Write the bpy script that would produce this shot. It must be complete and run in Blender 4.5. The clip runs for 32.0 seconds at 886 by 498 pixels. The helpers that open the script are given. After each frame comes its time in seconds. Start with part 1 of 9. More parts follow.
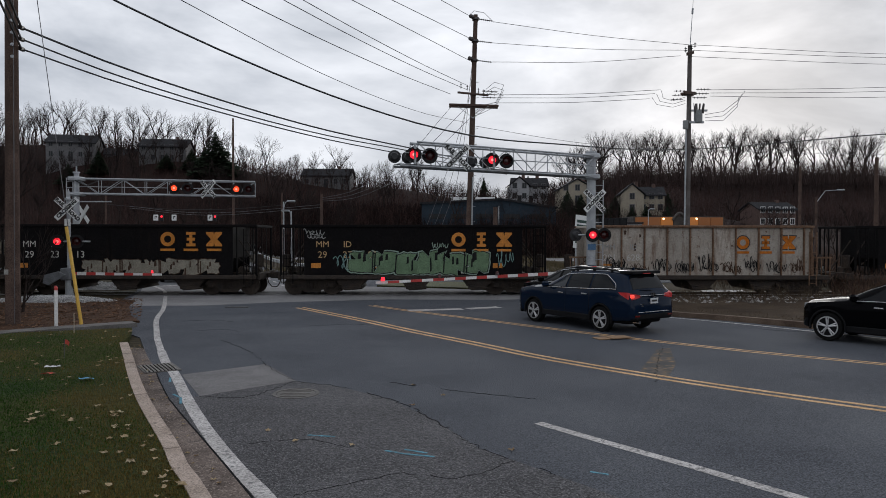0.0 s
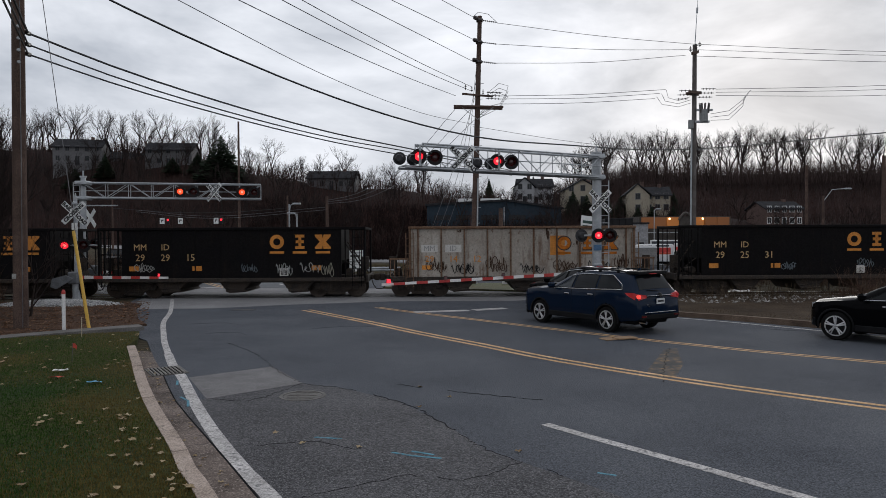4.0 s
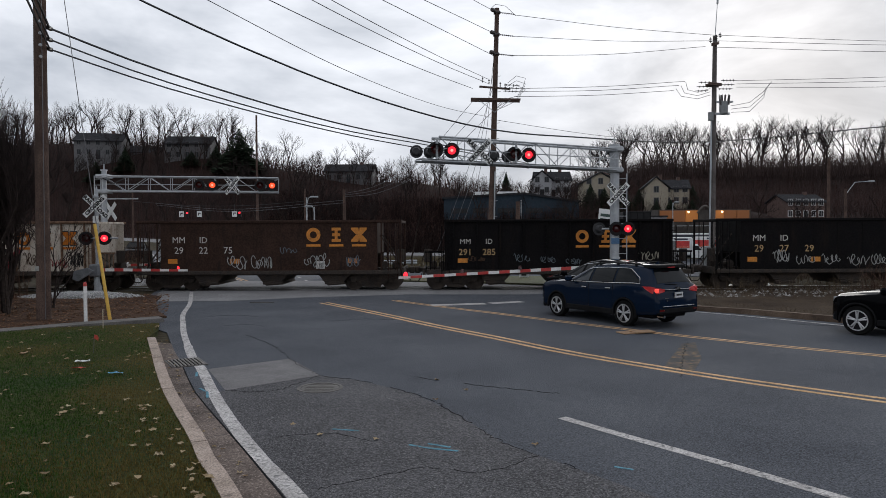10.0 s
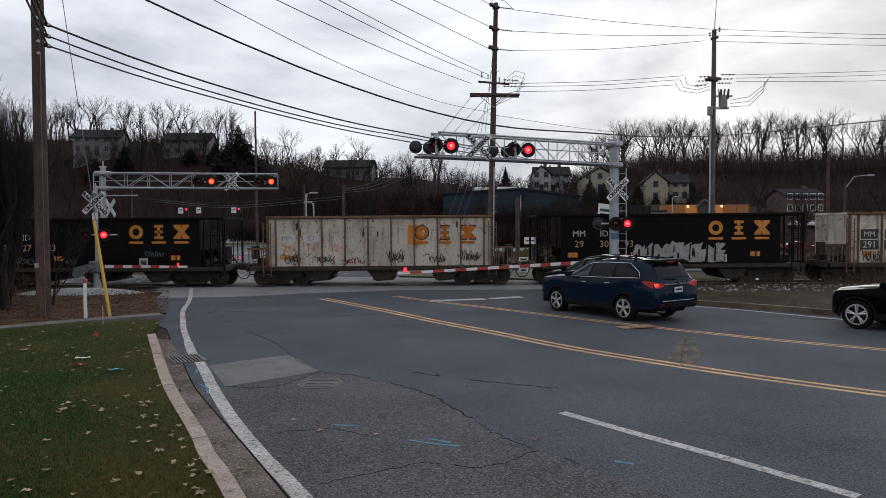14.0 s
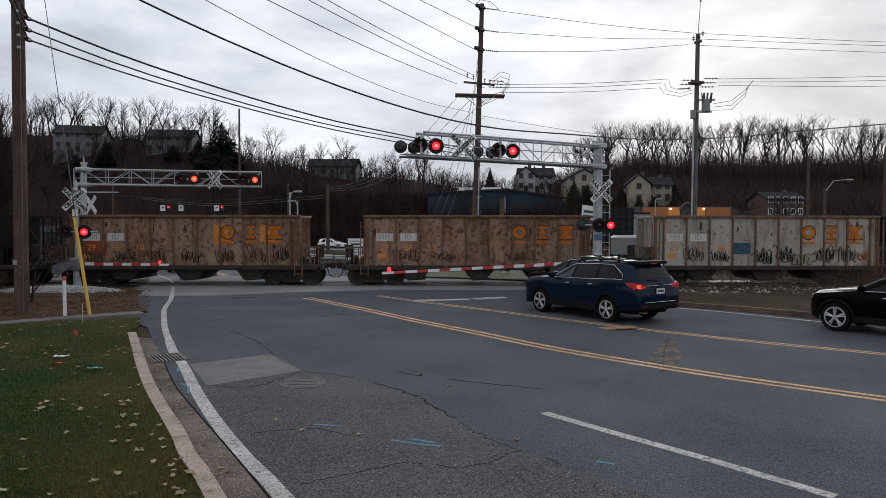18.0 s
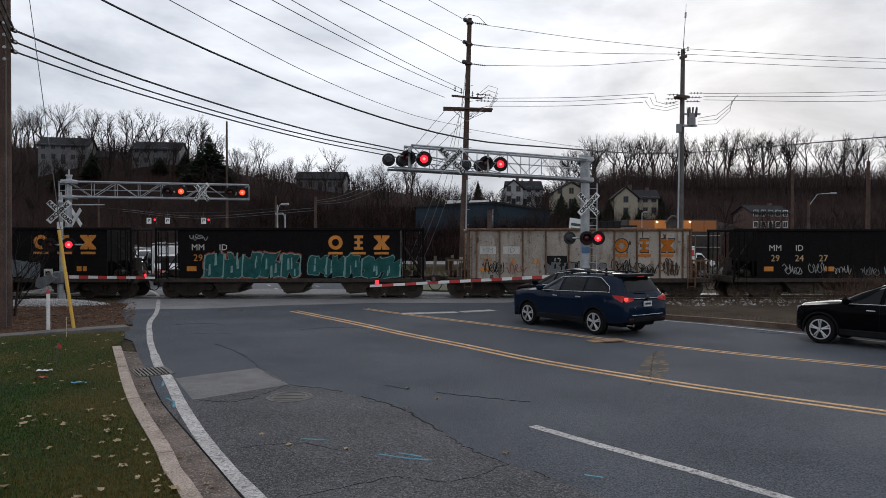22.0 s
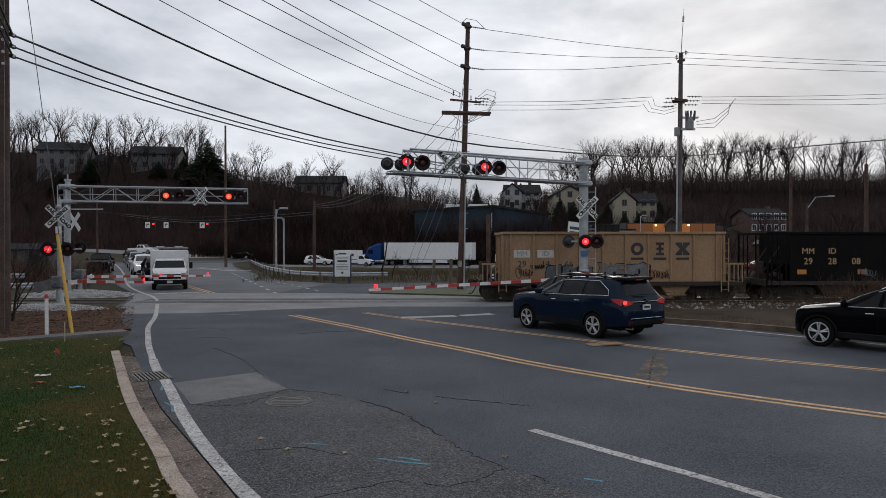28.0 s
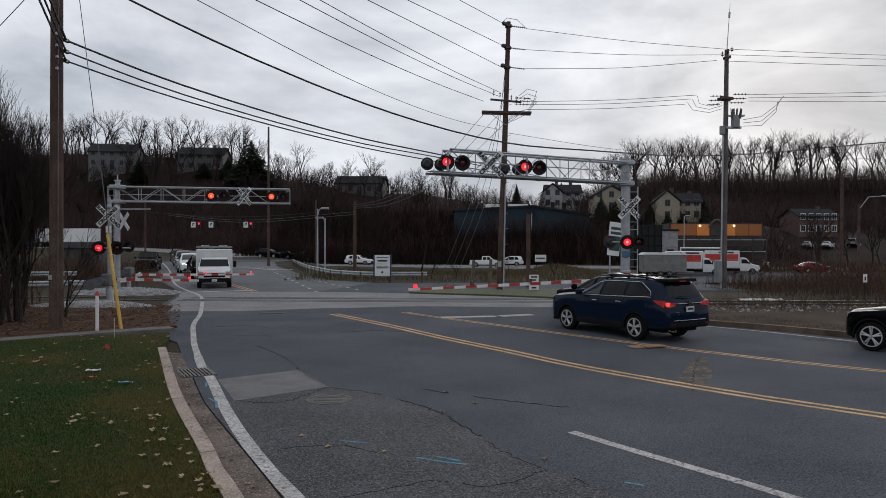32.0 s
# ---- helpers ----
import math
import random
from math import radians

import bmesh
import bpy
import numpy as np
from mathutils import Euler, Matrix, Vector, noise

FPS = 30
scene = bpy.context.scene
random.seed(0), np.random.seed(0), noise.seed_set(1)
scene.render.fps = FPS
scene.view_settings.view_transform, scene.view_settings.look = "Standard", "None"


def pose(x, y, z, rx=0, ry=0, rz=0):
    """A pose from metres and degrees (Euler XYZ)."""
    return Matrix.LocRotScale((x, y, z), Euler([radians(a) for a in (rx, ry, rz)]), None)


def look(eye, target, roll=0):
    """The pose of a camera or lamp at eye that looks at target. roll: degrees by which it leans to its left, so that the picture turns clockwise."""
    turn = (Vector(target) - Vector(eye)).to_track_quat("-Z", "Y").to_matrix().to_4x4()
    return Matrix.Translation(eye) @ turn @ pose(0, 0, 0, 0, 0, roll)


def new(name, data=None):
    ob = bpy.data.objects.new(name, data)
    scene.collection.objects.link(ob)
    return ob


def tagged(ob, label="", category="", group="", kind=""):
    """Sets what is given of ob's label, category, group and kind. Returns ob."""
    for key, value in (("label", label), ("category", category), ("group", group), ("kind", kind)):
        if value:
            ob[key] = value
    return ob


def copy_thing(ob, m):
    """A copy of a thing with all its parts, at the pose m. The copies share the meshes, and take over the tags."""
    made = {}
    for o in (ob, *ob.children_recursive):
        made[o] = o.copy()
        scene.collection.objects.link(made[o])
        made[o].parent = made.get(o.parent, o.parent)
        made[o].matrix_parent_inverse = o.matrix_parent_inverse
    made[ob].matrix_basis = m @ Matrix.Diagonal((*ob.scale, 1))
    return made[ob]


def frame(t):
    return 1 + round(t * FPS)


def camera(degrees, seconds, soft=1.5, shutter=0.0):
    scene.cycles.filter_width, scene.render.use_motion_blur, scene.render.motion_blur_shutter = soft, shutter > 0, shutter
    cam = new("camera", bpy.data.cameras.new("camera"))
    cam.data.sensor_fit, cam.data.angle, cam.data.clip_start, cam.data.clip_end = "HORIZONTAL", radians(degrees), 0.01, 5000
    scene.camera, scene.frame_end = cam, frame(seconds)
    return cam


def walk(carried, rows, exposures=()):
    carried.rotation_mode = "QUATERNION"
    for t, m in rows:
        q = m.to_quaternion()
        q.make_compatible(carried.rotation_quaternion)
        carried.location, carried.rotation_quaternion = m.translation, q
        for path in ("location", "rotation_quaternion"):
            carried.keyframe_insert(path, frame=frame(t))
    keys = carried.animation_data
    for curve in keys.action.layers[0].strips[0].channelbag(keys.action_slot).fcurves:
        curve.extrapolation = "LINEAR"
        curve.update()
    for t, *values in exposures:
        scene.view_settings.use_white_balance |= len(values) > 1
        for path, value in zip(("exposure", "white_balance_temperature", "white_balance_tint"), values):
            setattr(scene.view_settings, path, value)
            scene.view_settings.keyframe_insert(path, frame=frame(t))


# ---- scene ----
# the camera stands at the kerb; seconds, yaw, pitch, roll
EYE = (0.0, 0.0, 2.8)
cam = camera(65.0, 32.0, soft=0.75)
PATH = [
    (0, 0.00, -1.10, -0.10), (0.5, -0.07, -0.88, -0.43), (1, -0.73, -0.81, -0.36), (1.5, 0.10, -0.68, -0.11), (2, 0.16, -0.99, -0.10),
    (2.5, 0.41, -1.16, 0.03), (3, 0.41, -1.19, 0.06), (3.5, 0.49, -0.91, 0.32), (5.5, 0.35, -1.32, 0.01), (6, 0.69, -1.09, 0.20),
    (6.5, 0.36, -0.74, 0.22), (7, 0.44, -0.89, -0.01), (7.5, 0.61, -1.04, 0.01), (8, 0.98, -1.23, 0.07), (8.5, 1.30, -1.06, 0.13),
    (9, 1.48, -0.97, 0.33), (9.5, 1.58, -1.04, 0.47), (10, 1.84, -1.53, 0.24), (10.5, 1.90, -1.71, 0.09), (11, 2.05, -1.46, 0.00),
    (11.5, 2.17, -1.00, 0.01), (12, 2.13, -1.38, 0.10), (12.5, 2.35, -1.46, 0.16), (13, 2.39, -1.68, 0.33), (13.5, 1.71, -1.87, 0.26),
    (14, 1.80, -1.90, 0.44), (14.5, 1.94, -1.82, 0.51), (16.5, 0.76, -1.73, 0.08), (17, 0.65, -1.58, -0.06), (17.5, 0.46, -1.58, -0.45),
    (18, 0.51, -1.90, -0.07), (18.5, 0.35, -2.20, -0.20), (19, 0.32, -1.50, 0.33), (19.5, 0.39, -1.68, 0.47), (20, 0.07, -1.47, 0.29),
    (20.5, -0.50, -1.40, -0.11), (21, -0.38, -1.40, -0.16), (21.5, -0.56, -1.44, -0.21), (22, -0.48, -0.84, -0.09), (22.5, -0.35, -0.74, -0.00),
    (23, -0.44, -0.81, 0.01), (23.5, -0.55, -1.10, -0.08), (24, -0.48, -1.09, 0.09), (24.5, -0.80, -0.93, -0.03), (26.5, -0.78, -1.02, 0.45),
    (27, -1.06, -0.67, 0.22), (27.5, -0.85, -0.58, -0.19), (28, -0.58, -0.53, 0.03), (28.5, -0.34, -0.81, 0.25), (29, 0.02, -0.77, 0.12),
    (29.5, 0.43, -0.57, 0.02), (30, 1.08, -0.47, 0.13), (30.5, 1.80, -0.83, 0.35), (31, 1.79, -0.91, 0.29), (31.5, 2.43, -0.59, 0.01),
    (32, 2.68, -0.53, -0.16),
]
walk(cam, [(t, pose(*EYE, 90 + p, r, y)) for t, y, p, r in PATH], exposures=[(0.0, 0.06), (3.0, 0.06), (9.0, 0.18), (19.0, 0.2), (24.5, 0.22), (27.2, 0.16), (28.0, 0.0), (32.0, -0.03)])

# ---- light: overcast sky, a veiled sun ahead to the right ----
SUN_EL, SUN_AZ = radians(16), radians(24)      # azimuth from +y towards +x
world = bpy.data.worlds.new("overcast")
scene.world = world
world.use_nodes = True
wn, wl = world.node_tree.nodes, world.node_tree.links
wn.clear()
out = wn.new("ShaderNodeOutputWorld")
bg = wn.new("ShaderNodeBackground")
sky = wn.new("ShaderNodeTexSky")
sky.sky_type, sky.sun_disc, sky.sun_elevation, sky.sun_rotation = "NISHITA", False, SUN_EL, SUN_AZ
sky.air_density, sky.dust_density = 1.0, 3.0
geo_n = wn.new("ShaderNodeTexCoord")
stretch = wn.new("ShaderNodeMapping")
stretch.inputs["Scale"].default_value = (1.0, 1.0, 2.6)
n1 = wn.new("ShaderNodeTexNoise")
n1.inputs["Scale"].default_value, n1.inputs["Detail"].default_value, n1.inputs["Roughness"].default_value = 2.6, 6.0, 0.56
n1.inputs["Distortion"].default_value = 0.3
ramp = wn.new("ShaderNodeValToRGB")
ramp.color_ramp.elements[0].position, ramp.color_ramp.elements[0].color = 0.34, (0.46, 0.50, 0.57, 1)
ramp.color_ramp.elements[1].position, ramp.color_ramp.elements[1].color = 0.68, (1.02, 1.05, 1.12, 1)
dim = wn.new("ShaderNodeMix")
dim.data_type, dim.blend_type = "RGBA", "MULTIPLY"
dim.inputs["Factor"].default_value = 1.0
dim.inputs["B"].default_value = (0.09, 0.09, 0.09, 1)
veil = wn.new("ShaderNodeMix")
veil.data_type = "RGBA"
veil.inputs["Factor"].default_value = 0.97
wl.new(geo_n.outputs["Generated"], stretch.inputs["Vector"])
wl.new(stretch.outputs["Vector"], n1.inputs["Vector"])
wl.new(n1.outputs["Fac"], ramp.inputs["Fac"])
wl.new(sky.outputs["Color"], dim.inputs["A"])
wl.new(dim.outputs["Result"], veil.inputs["A"])
wl.new(ramp.outputs["Color"], veil.inputs["B"])
wl.new(veil.outputs["Result"], bg.inputs["Color"])
bg.inputs["Strength"].default_value = 0.96
wl.new(bg.outputs["Background"], out.inputs["Surface"])
sun_data = bpy.data.lights.new("sun", "SUN")
sun_data.energy, sun_data.angle, sun_data.color = 0.6, radians(30), (1.0, 0.97, 0.93)
sun = new("sun", sun_data)
sun.matrix_world = look((30, 60, 40), (30 - math.sin(SUN_AZ) * 10, 60 - math.cos(SUN_AZ) * 10, 40 - math.tan(SUN_EL) * 10))


# ---- kit: materials and meshes ----
MATS = {}


def surface(name, col, rough=0.6, metal=0.0, col2=None, mix=0.5, scale=2.0, fine=30.0, var=0.18, bump=0.15, streak=0.0,
            streak_col=(0.12, 0.06, 0.03), spots=0.0, spot_col=(0.05, 0.04, 0.03), spot_scale=6.0, coat=0.0, spec=0.5, depth=0.01, each=0.0, stone=0.0, stone_col=(0.2, 0.2, 0.2), stone_scale=55.0):
    """Base colour with broad and fine variation, optional run-down streaks and spots, and fine relief."""
    if name in MATS:
        return MATS[name]
    m = bpy.data.materials.new(name)
    m.use_nodes = True
    nt = m.node_tree
    nd, ln = nt.nodes, nt.links
    p = nd["Principled BSDF"]
    p.inputs["Roughness"].default_value, p.inputs["Metallic"].default_value = rough, metal
    p.inputs["Coat Weight"].default_value = coat
    p.inputs["Specular IOR Level"].default_value = spec
    tc = nd.new("ShaderNodeTexCoord")
    info = nd.new("ShaderNodeObjectInfo")
    add = nd.new("ShaderNodeVectorMath")
    add.operation = "MULTIPLY_ADD"
    ln.new(info.outputs["Random"], add.inputs[0])
    add.inputs[1].default_value = (17.0, 9.0, 5.0)
    ln.new(tc.outputs["Object"], add.inputs[2])

    def noise_node(sc, detail=3.0, rg=0.55, squash=None):
        n = nd.new("ShaderNodeTexNoise")
        n.inputs["Scale"].default_value, n.inputs["Detail"].default_value, n.inputs["Roughness"].default_value = sc, detail, rg
        src = add.outputs["Vector"]
        if squash:
            mp = nd.new("ShaderNodeMapping")
            mp.inputs["Scale"].default_value = squash
            ln.new(src, mp.inputs["Vector"])
            src = mp.outputs["Vector"]
        ln.new(src, n.inputs["Vector"])
        return n.outputs["Fac"]

    def remap(src, lo, hi, a=0.0, b=1.0):
        r = nd.new("ShaderNodeMapRange")
        r.inputs["From Min"].default_value, r.inputs["From Max"].default_value = lo, hi
        r.inputs["To Min"].default_value, r.inputs["To Max"].default_value = a, b
        ln.new(src, r.inputs["Value"])
        return r.outputs["Result"]

    def blend(kind, fac, a, b):
        x = nd.new("ShaderNodeMix")
        x.data_type, x.blend_type = "RGBA", kind
        for sock, val in (("Factor", fac), ("A", a), ("B", b)):
            if isinstance(val, (int, float)):
                x.inputs[sock].default_value = val
            elif isinstance(val, tuple):
                x.inputs[sock].default_value = (*val[:3], 1)
            else:
                ln.new(val, x.inputs[sock])
        return x.outputs["Result"]

    broad, grain = noise_node(scale, 4.0), noise_node(fine, 2.0)
    c2 = col2 or tuple(c * (1 - var * 1.6) for c in col)
    c = blend("MIX", remap(broad, 0.35, 0.68, 0.0, 1.0 if col2 is None else mix * 2), tuple(col), tuple(c2))
    tone = remap(grain, 0.36, 0.64, 1 - var, 1 + var)
    mul = nd.new("ShaderNodeVectorMath")
    mul.operation = "SCALE"
    ln.new(c, mul.inputs[0])
    if each:
        own = nd.new("ShaderNodeMath")
        own.operation = "MULTIPLY"
        ln.new(tone, own.inputs[0])
        ln.new(remap(info.outputs["Random"], 0.0, 1.0, 1 - each, 1 + each), own.inputs[1])
        tone = own.outputs["Value"]
    ln.new(tone, mul.inputs["Scale"])
    c = mul.outputs["Vector"]
    if streak:
        s = noise_node(2.2, 5.0, 0.65, (1.6, 1.6, 0.28))
        c = blend("MIX", remap(s, 0.62 - 0.28 * streak, 0.80 - 0.20 * streak, 0.0, 0.9), c, tuple(streak_col))
    if spots:
        s = noise_node(spot_scale, 6.0, 0.7)
        c = blend("MIX", remap(s, 0.66 - 0.25 * spots, 0.72 - 0.2 * spots, 0.0, 0.85), c, tuple(spot_col))
    if stone:
        vor = nd.new("ShaderNodeTexVoronoi")
        vor.inputs["Scale"].default_value = stone_scale
        ln.new(tc.outputs["Object"], vor.inputs["Vector"])
        pick = nd.new("ShaderNodeSeparateColor")
        ln.new(vor.outputs["Color"], pick.inputs["Color"])
        c = blend("MIX", remap(pick.outputs["Red"], 1.0 - stone, 1.02, 0.0, 0.85), c, tuple(stone_col))
        c = blend("MIX", remap(pick.outputs["Green"], 1.0 - stone, 1.0, 0.0, 0.6), c, tuple(k * 0.3 for k in col))
    ln.new(c, p.inputs["Base Color"])
    ln.new(remap(broad, 0.3, 0.7, max(0.02, rough - 0.1), min(1.0, rough + 0.1)), p.inputs["Roughness"])
    if bump:
        b = nd.new("ShaderNodeBump")
        b.inputs["Strength"].default_value, b.inputs["Distance"].default_value = bump, depth
        ln.new(grain, b.inputs["Height"])
        ln.new(b.outputs["Normal"], p.inputs["Normal"])
    MATS[name] = m
    return m


def glow(name, col, strength):
    if name in MATS:
        return MATS[name]
    m = bpy.data.materials.new(name)
    m.use_nodes = True
    p = m.node_tree.nodes["Principled BSDF"]
    p.inputs["Base Color"].default_value = (*[c * 0.5 for c in col], 1)
    p.inputs["Emission Color"].default_value = (*col, 1)
    p.inputs["Emission Strength"].default_value = strength
    MATS[name] = m
    return m


def glass(name, col, rough=0.08, spec=0.28):
    """Dark tinted vehicle or house glass: glossy, nearly opaque."""
    if name in MATS:
        return MATS[name]
    m = bpy.data.materials.new(name)
    m.use_nodes = True
    p = m.node_tree.nodes["Principled BSDF"]
    p.inputs["Base Color"].default_value = (*col, 1)
    p.inputs["Roughness"].default_value = rough
    p.inputs["Specular IOR Level"].default_value = spec
    MATS[name] = m
    return m


class Geo:
    """Vertices and faces of one mesh."""

    def __init__(self):
        self.v, self.f = [], []

    def convex(self, verts, faces):
        n = len(self.v)
        vs = [Vector(q) for q in verts]
        mid = sum(vs, Vector()) / len(vs)
        self.v += [tuple(q) for q in vs]
        for fc in faces:
            a = vs[fc[0]]
            nrm = (vs[fc[1]] - a).cross(vs[fc[2]] - a)
            ctr = sum((vs[i] for i in fc), Vector()) / len(fc)
            fc = fc if nrm.dot(ctr - mid) >= 0 else fc[::-1]
            self.f.append([n + i for i in fc])
        return self

    def box(self, lo, hi, bevel=0.0, m=None):
        c = [(a + b) / 2 for a, b in zip(lo, hi)]
        h = [abs(b - a) / 2 for a, b in zip(lo, hi)]
        k = min(bevel, min(h) * 0.8)
        signs = [(x, y, z) for x in (-1, 1) for y in (-1, 1) for z in (-1, 1)]
        if k <= 0:
            vs = [tuple(c[i] + s[i] * h[i] for i in range(3)) for s in signs]
            fs = [[0, 1, 3, 2], [4, 5, 7, 6], [0, 1, 5, 4], [2, 3, 7, 6], [0, 2, 6, 4], [1, 3, 7, 5]]
        else:
            vs, ix = [], {}
            for s in signs:
                for ax in range(3):
                    ix[s, ax] = len(vs)
                    vs.append(tuple(c[i] + s[i] * (h[i] if i == ax else h[i] - k) for i in range(3)))
            fs = []
            for ax in range(3):
                o1, o2 = [i for i in range(3) if i != ax]
                for sg in (-1, 1):
                    ring = []
                    for a, b in ((-1, -1), (1, -1), (1, 1), (-1, 1)):
                        s = [0, 0, 0]
                        s[ax], s[o1], s[o2] = sg, a, b
                        ring.append(ix[tuple(s), ax])
                    fs.append(ring)
                for a in (-1, 1):
                    for b in (-1, 1):
                        s0, s1 = [0, 0, 0], [0, 0, 0]
                        s0[ax], s1[ax] = -1, 1
                        s0[o1] = s1[o1] = a
                        s0[o2] = s1[o2] = b
                        fs.append([ix[tuple(s0), o1], ix[tuple(s1), o1], ix[tuple(s1), o2], ix[tuple(s0), o2]])
            fs += [[ix[s, 0], ix[s, 1], ix[s, 2]] for s in signs]
        if m is not None:
            vs = [m @ Vector(q) for q in vs]
        return self.convex(vs, fs)

    def cyl(self, a, b, r0, r1=None, n=10):
        a, b = Vector(a), Vector(b)
        r1 = r0 if r1 is None else r1
        ax = (b - a).normalized()
        u = ax.orthogonal().normalized()
        w = ax.cross(u)
        vs = []
        for q, r in ((a, r0), (b, r1)):
            vs += [q + (u * math.cos(2 * math.pi * i / n) + w * math.sin(2 * math.pi * i / n)) * max(r, 1e-4) for i in range(n)]
        fs = [[i, (i + 1) % n, n + (i + 1) % n, n + i] for i in range(n)]
        return self.convex(vs, fs + [list(range(n)), list(range(n, 2 * n))])

    def tube(self, pts, r, n=5, r1=None):
        """A bent rod through pts, open at no end."""
        pts = [Vector(q) for q in pts]
        base, rings = len(self.v), []
        u = None
        for i, q in enumerate(pts):
            d = (pts[min(i + 1, len(pts) - 1)] - pts[max(i - 1, 0)]).normalized()
            u = (u - d * u.dot(d)).normalized() if u is not None and (u - d * u.dot(d)).length > 1e-6 else d.orthogonal().normalized()
            w = d.cross(u)
            rr = r if r1 is None else r + (r1 - r) * i / (len(pts) - 1)
            rings.append(len(self.v))
            self.v += [tuple(q + (u * math.cos(2 * math.pi * k / n) + w * math.sin(2 * math.pi * k / n)) * rr) for k in range(n)]
        for a, b in zip(rings, rings[1:]):
            self.f += [[a + k, a + (k + 1) % n, b + (k + 1) % n, b + k] for k in range(n)]
        self.f += [[rings[0] + k for k in range(n)][::-1], [rings[-1] + k for k in range(n)]]
        return self

    def prism(self, poly, lo, hi, axis=1, flip=False):
        """A flat polygon of (a, b) pushed from lo to hi along an axis; it need not be convex."""
        n, base = len(poly), len(self.v)
        area = sum(poly[i - 1][0] * poly[i][1] - poly[i][0] * poly[i - 1][1] for i in range(n))
        if area < 0:
            poly = poly[::-1]

        def put(q, h):
            return {0: (h, q[0], q[1]), 1: (q[0], h, q[1]), 2: (q[0], q[1], h)}[axis]
        self.v += [put(q, lo) for q in poly] + [put(q, hi) for q in poly]
        bot, top = [base + i for i in range(n)], [base + n + i for i in range(n)]
        side = [[base + i, base + (i + 1) % n, base + n + (i + 1) % n, base + n + i] for i in range(n)]
        if axis == 1:
            self.f += [bot, top[::-1]] + [s[::-1] for s in side]
        else:
            self.f += [bot[::-1], top] + side
        return self

    def sheet(self, rows):
        """A quad sheet through rows of points."""
        base, w = len(self.v), len(rows[0])
        for r in rows:
            self.v += [tuple(q) for q in r]
        for i in range(len(rows) - 1):
            for k in range(w - 1):
                self.f.append([base + i * w + k, base + i * w + k + 1, base + (i + 1) * w + k + 1, base + (i + 1) * w + k])
        return self

    def moved(self, m):
        self.v = [tuple(m @ Vector(q)) for q in self.v]
        return self

    def mesh(self, name, material, smooth=0.0):
        me = bpy.data.meshes.new(name)
        me.from_pydata(self.v, [], self.f)
        if material:
            me.materials.append(material)
        if smooth:
            me.shade_smooth()
            me.set_sharp_from_angle(angle=radians(smooth))
        me.update()
        return me


def thing(name, m=None, label="", category="", group="", kind=""):
    ob = new(name)
    ob.empty_display_size = 0.2
    if m is not None:
        ob.matrix_basis = m
    return tagged(ob, label, category, group, kind)


def part(name, geo, material, parent=None, label="", m=None, smooth=0.0):
    """Links a Geo, or a ready mesh, as one mesh object under a thing or part."""
    me = geo if isinstance(geo, bpy.types.Mesh) else geo.mesh(name, material, smooth)
    ob = new(name, me)
    if parent is not None:
        ob.parent = parent
    if m is not None:
        ob.matrix_basis = m
    return tagged(ob, label)


def solid(name, geo, material, label="", category="", group="", kind="", m=None, smooth=0.0):
    """A thing that is one mesh."""
    return tagged(part(name, geo, material, None, "", m, smooth), label, category, group, kind)


LETTERS = {}


def text_mesh(body, size, material, thick=0.002, bold=0.0):
    key = (body, size, material.name)
    if key not in LETTERS:
        cu = bpy.data.curves.new("writing", "FONT")
        cu.body, cu.size, cu.align_x, cu.align_y, cu.extrude, cu.resolution_u = body, size, "CENTER", "CENTER", thick, 2
        cu.offset = bold
        ob = bpy.data.objects.new("writing", cu)
        scene.collection.objects.link(ob)
        me = bpy.data.meshes.new_from_object(ob.evaluated_get(bpy.context.evaluated_depsgraph_get()))
        bpy.data.objects.remove(ob)
        bpy.data.curves.remove(cu)
        me.materials.clear()
        me.materials.append(material)
        LETTERS[key] = me
    return LETTERS[key]


def smooth01(x):
    x = min(1.0, max(0.0, x))
    return x * x * (3 - 2 * x)


def lerp_path(pts, step):
    """Points every step metres along a smooth curve through pts."""
    pts = [Vector((*p, 0)[:3]) for p in pts]
    outp = []
    for i in range(len(pts) - 1):
        p0, p1, p2, p3 = pts[max(i - 1, 0)], pts[i], pts[i + 1], pts[min(i + 2, len(pts) - 1)]
        n = max(1, int((p2 - p1).length / step))
        for k in range(n):
            t = k / n
            outp.append(0.5 * ((2 * p1) + (p2 - p0) * t + (2 * p0 - 5 * p1 + 4 * p2 - p3) * t * t + (3 * p1 - p0 - 3 * p2 + p3) * t ** 3))
    return outp + [pts[-1]]


def ribbon(path, a, b, z0, z1):
    """A band along path between the offsets a and b to its left, from z0 up to z1."""
    g = Geo()
    rows = []
    for i, q in enumerate(path):
        d = (path[min(i + 1, len(path) - 1)] - path[max(i - 1, 0)])
        nrm = Vector((-d.y, d.x, 0)).normalized()
        l, r = q + nrm * a, q + nrm * b
        rows.append([(l.x, l.y, z0), (l.x, l.y, z1), (r.x, r.y, z1), (r.x, r.y, z0)])
    g.sheet(rows)
    n = len(rows)
    g.f += [[0, 1, 2, 3], [4 * n - 1, 4 * n - 2, 4 * n - 3, 4 * n - 4]]
    return g


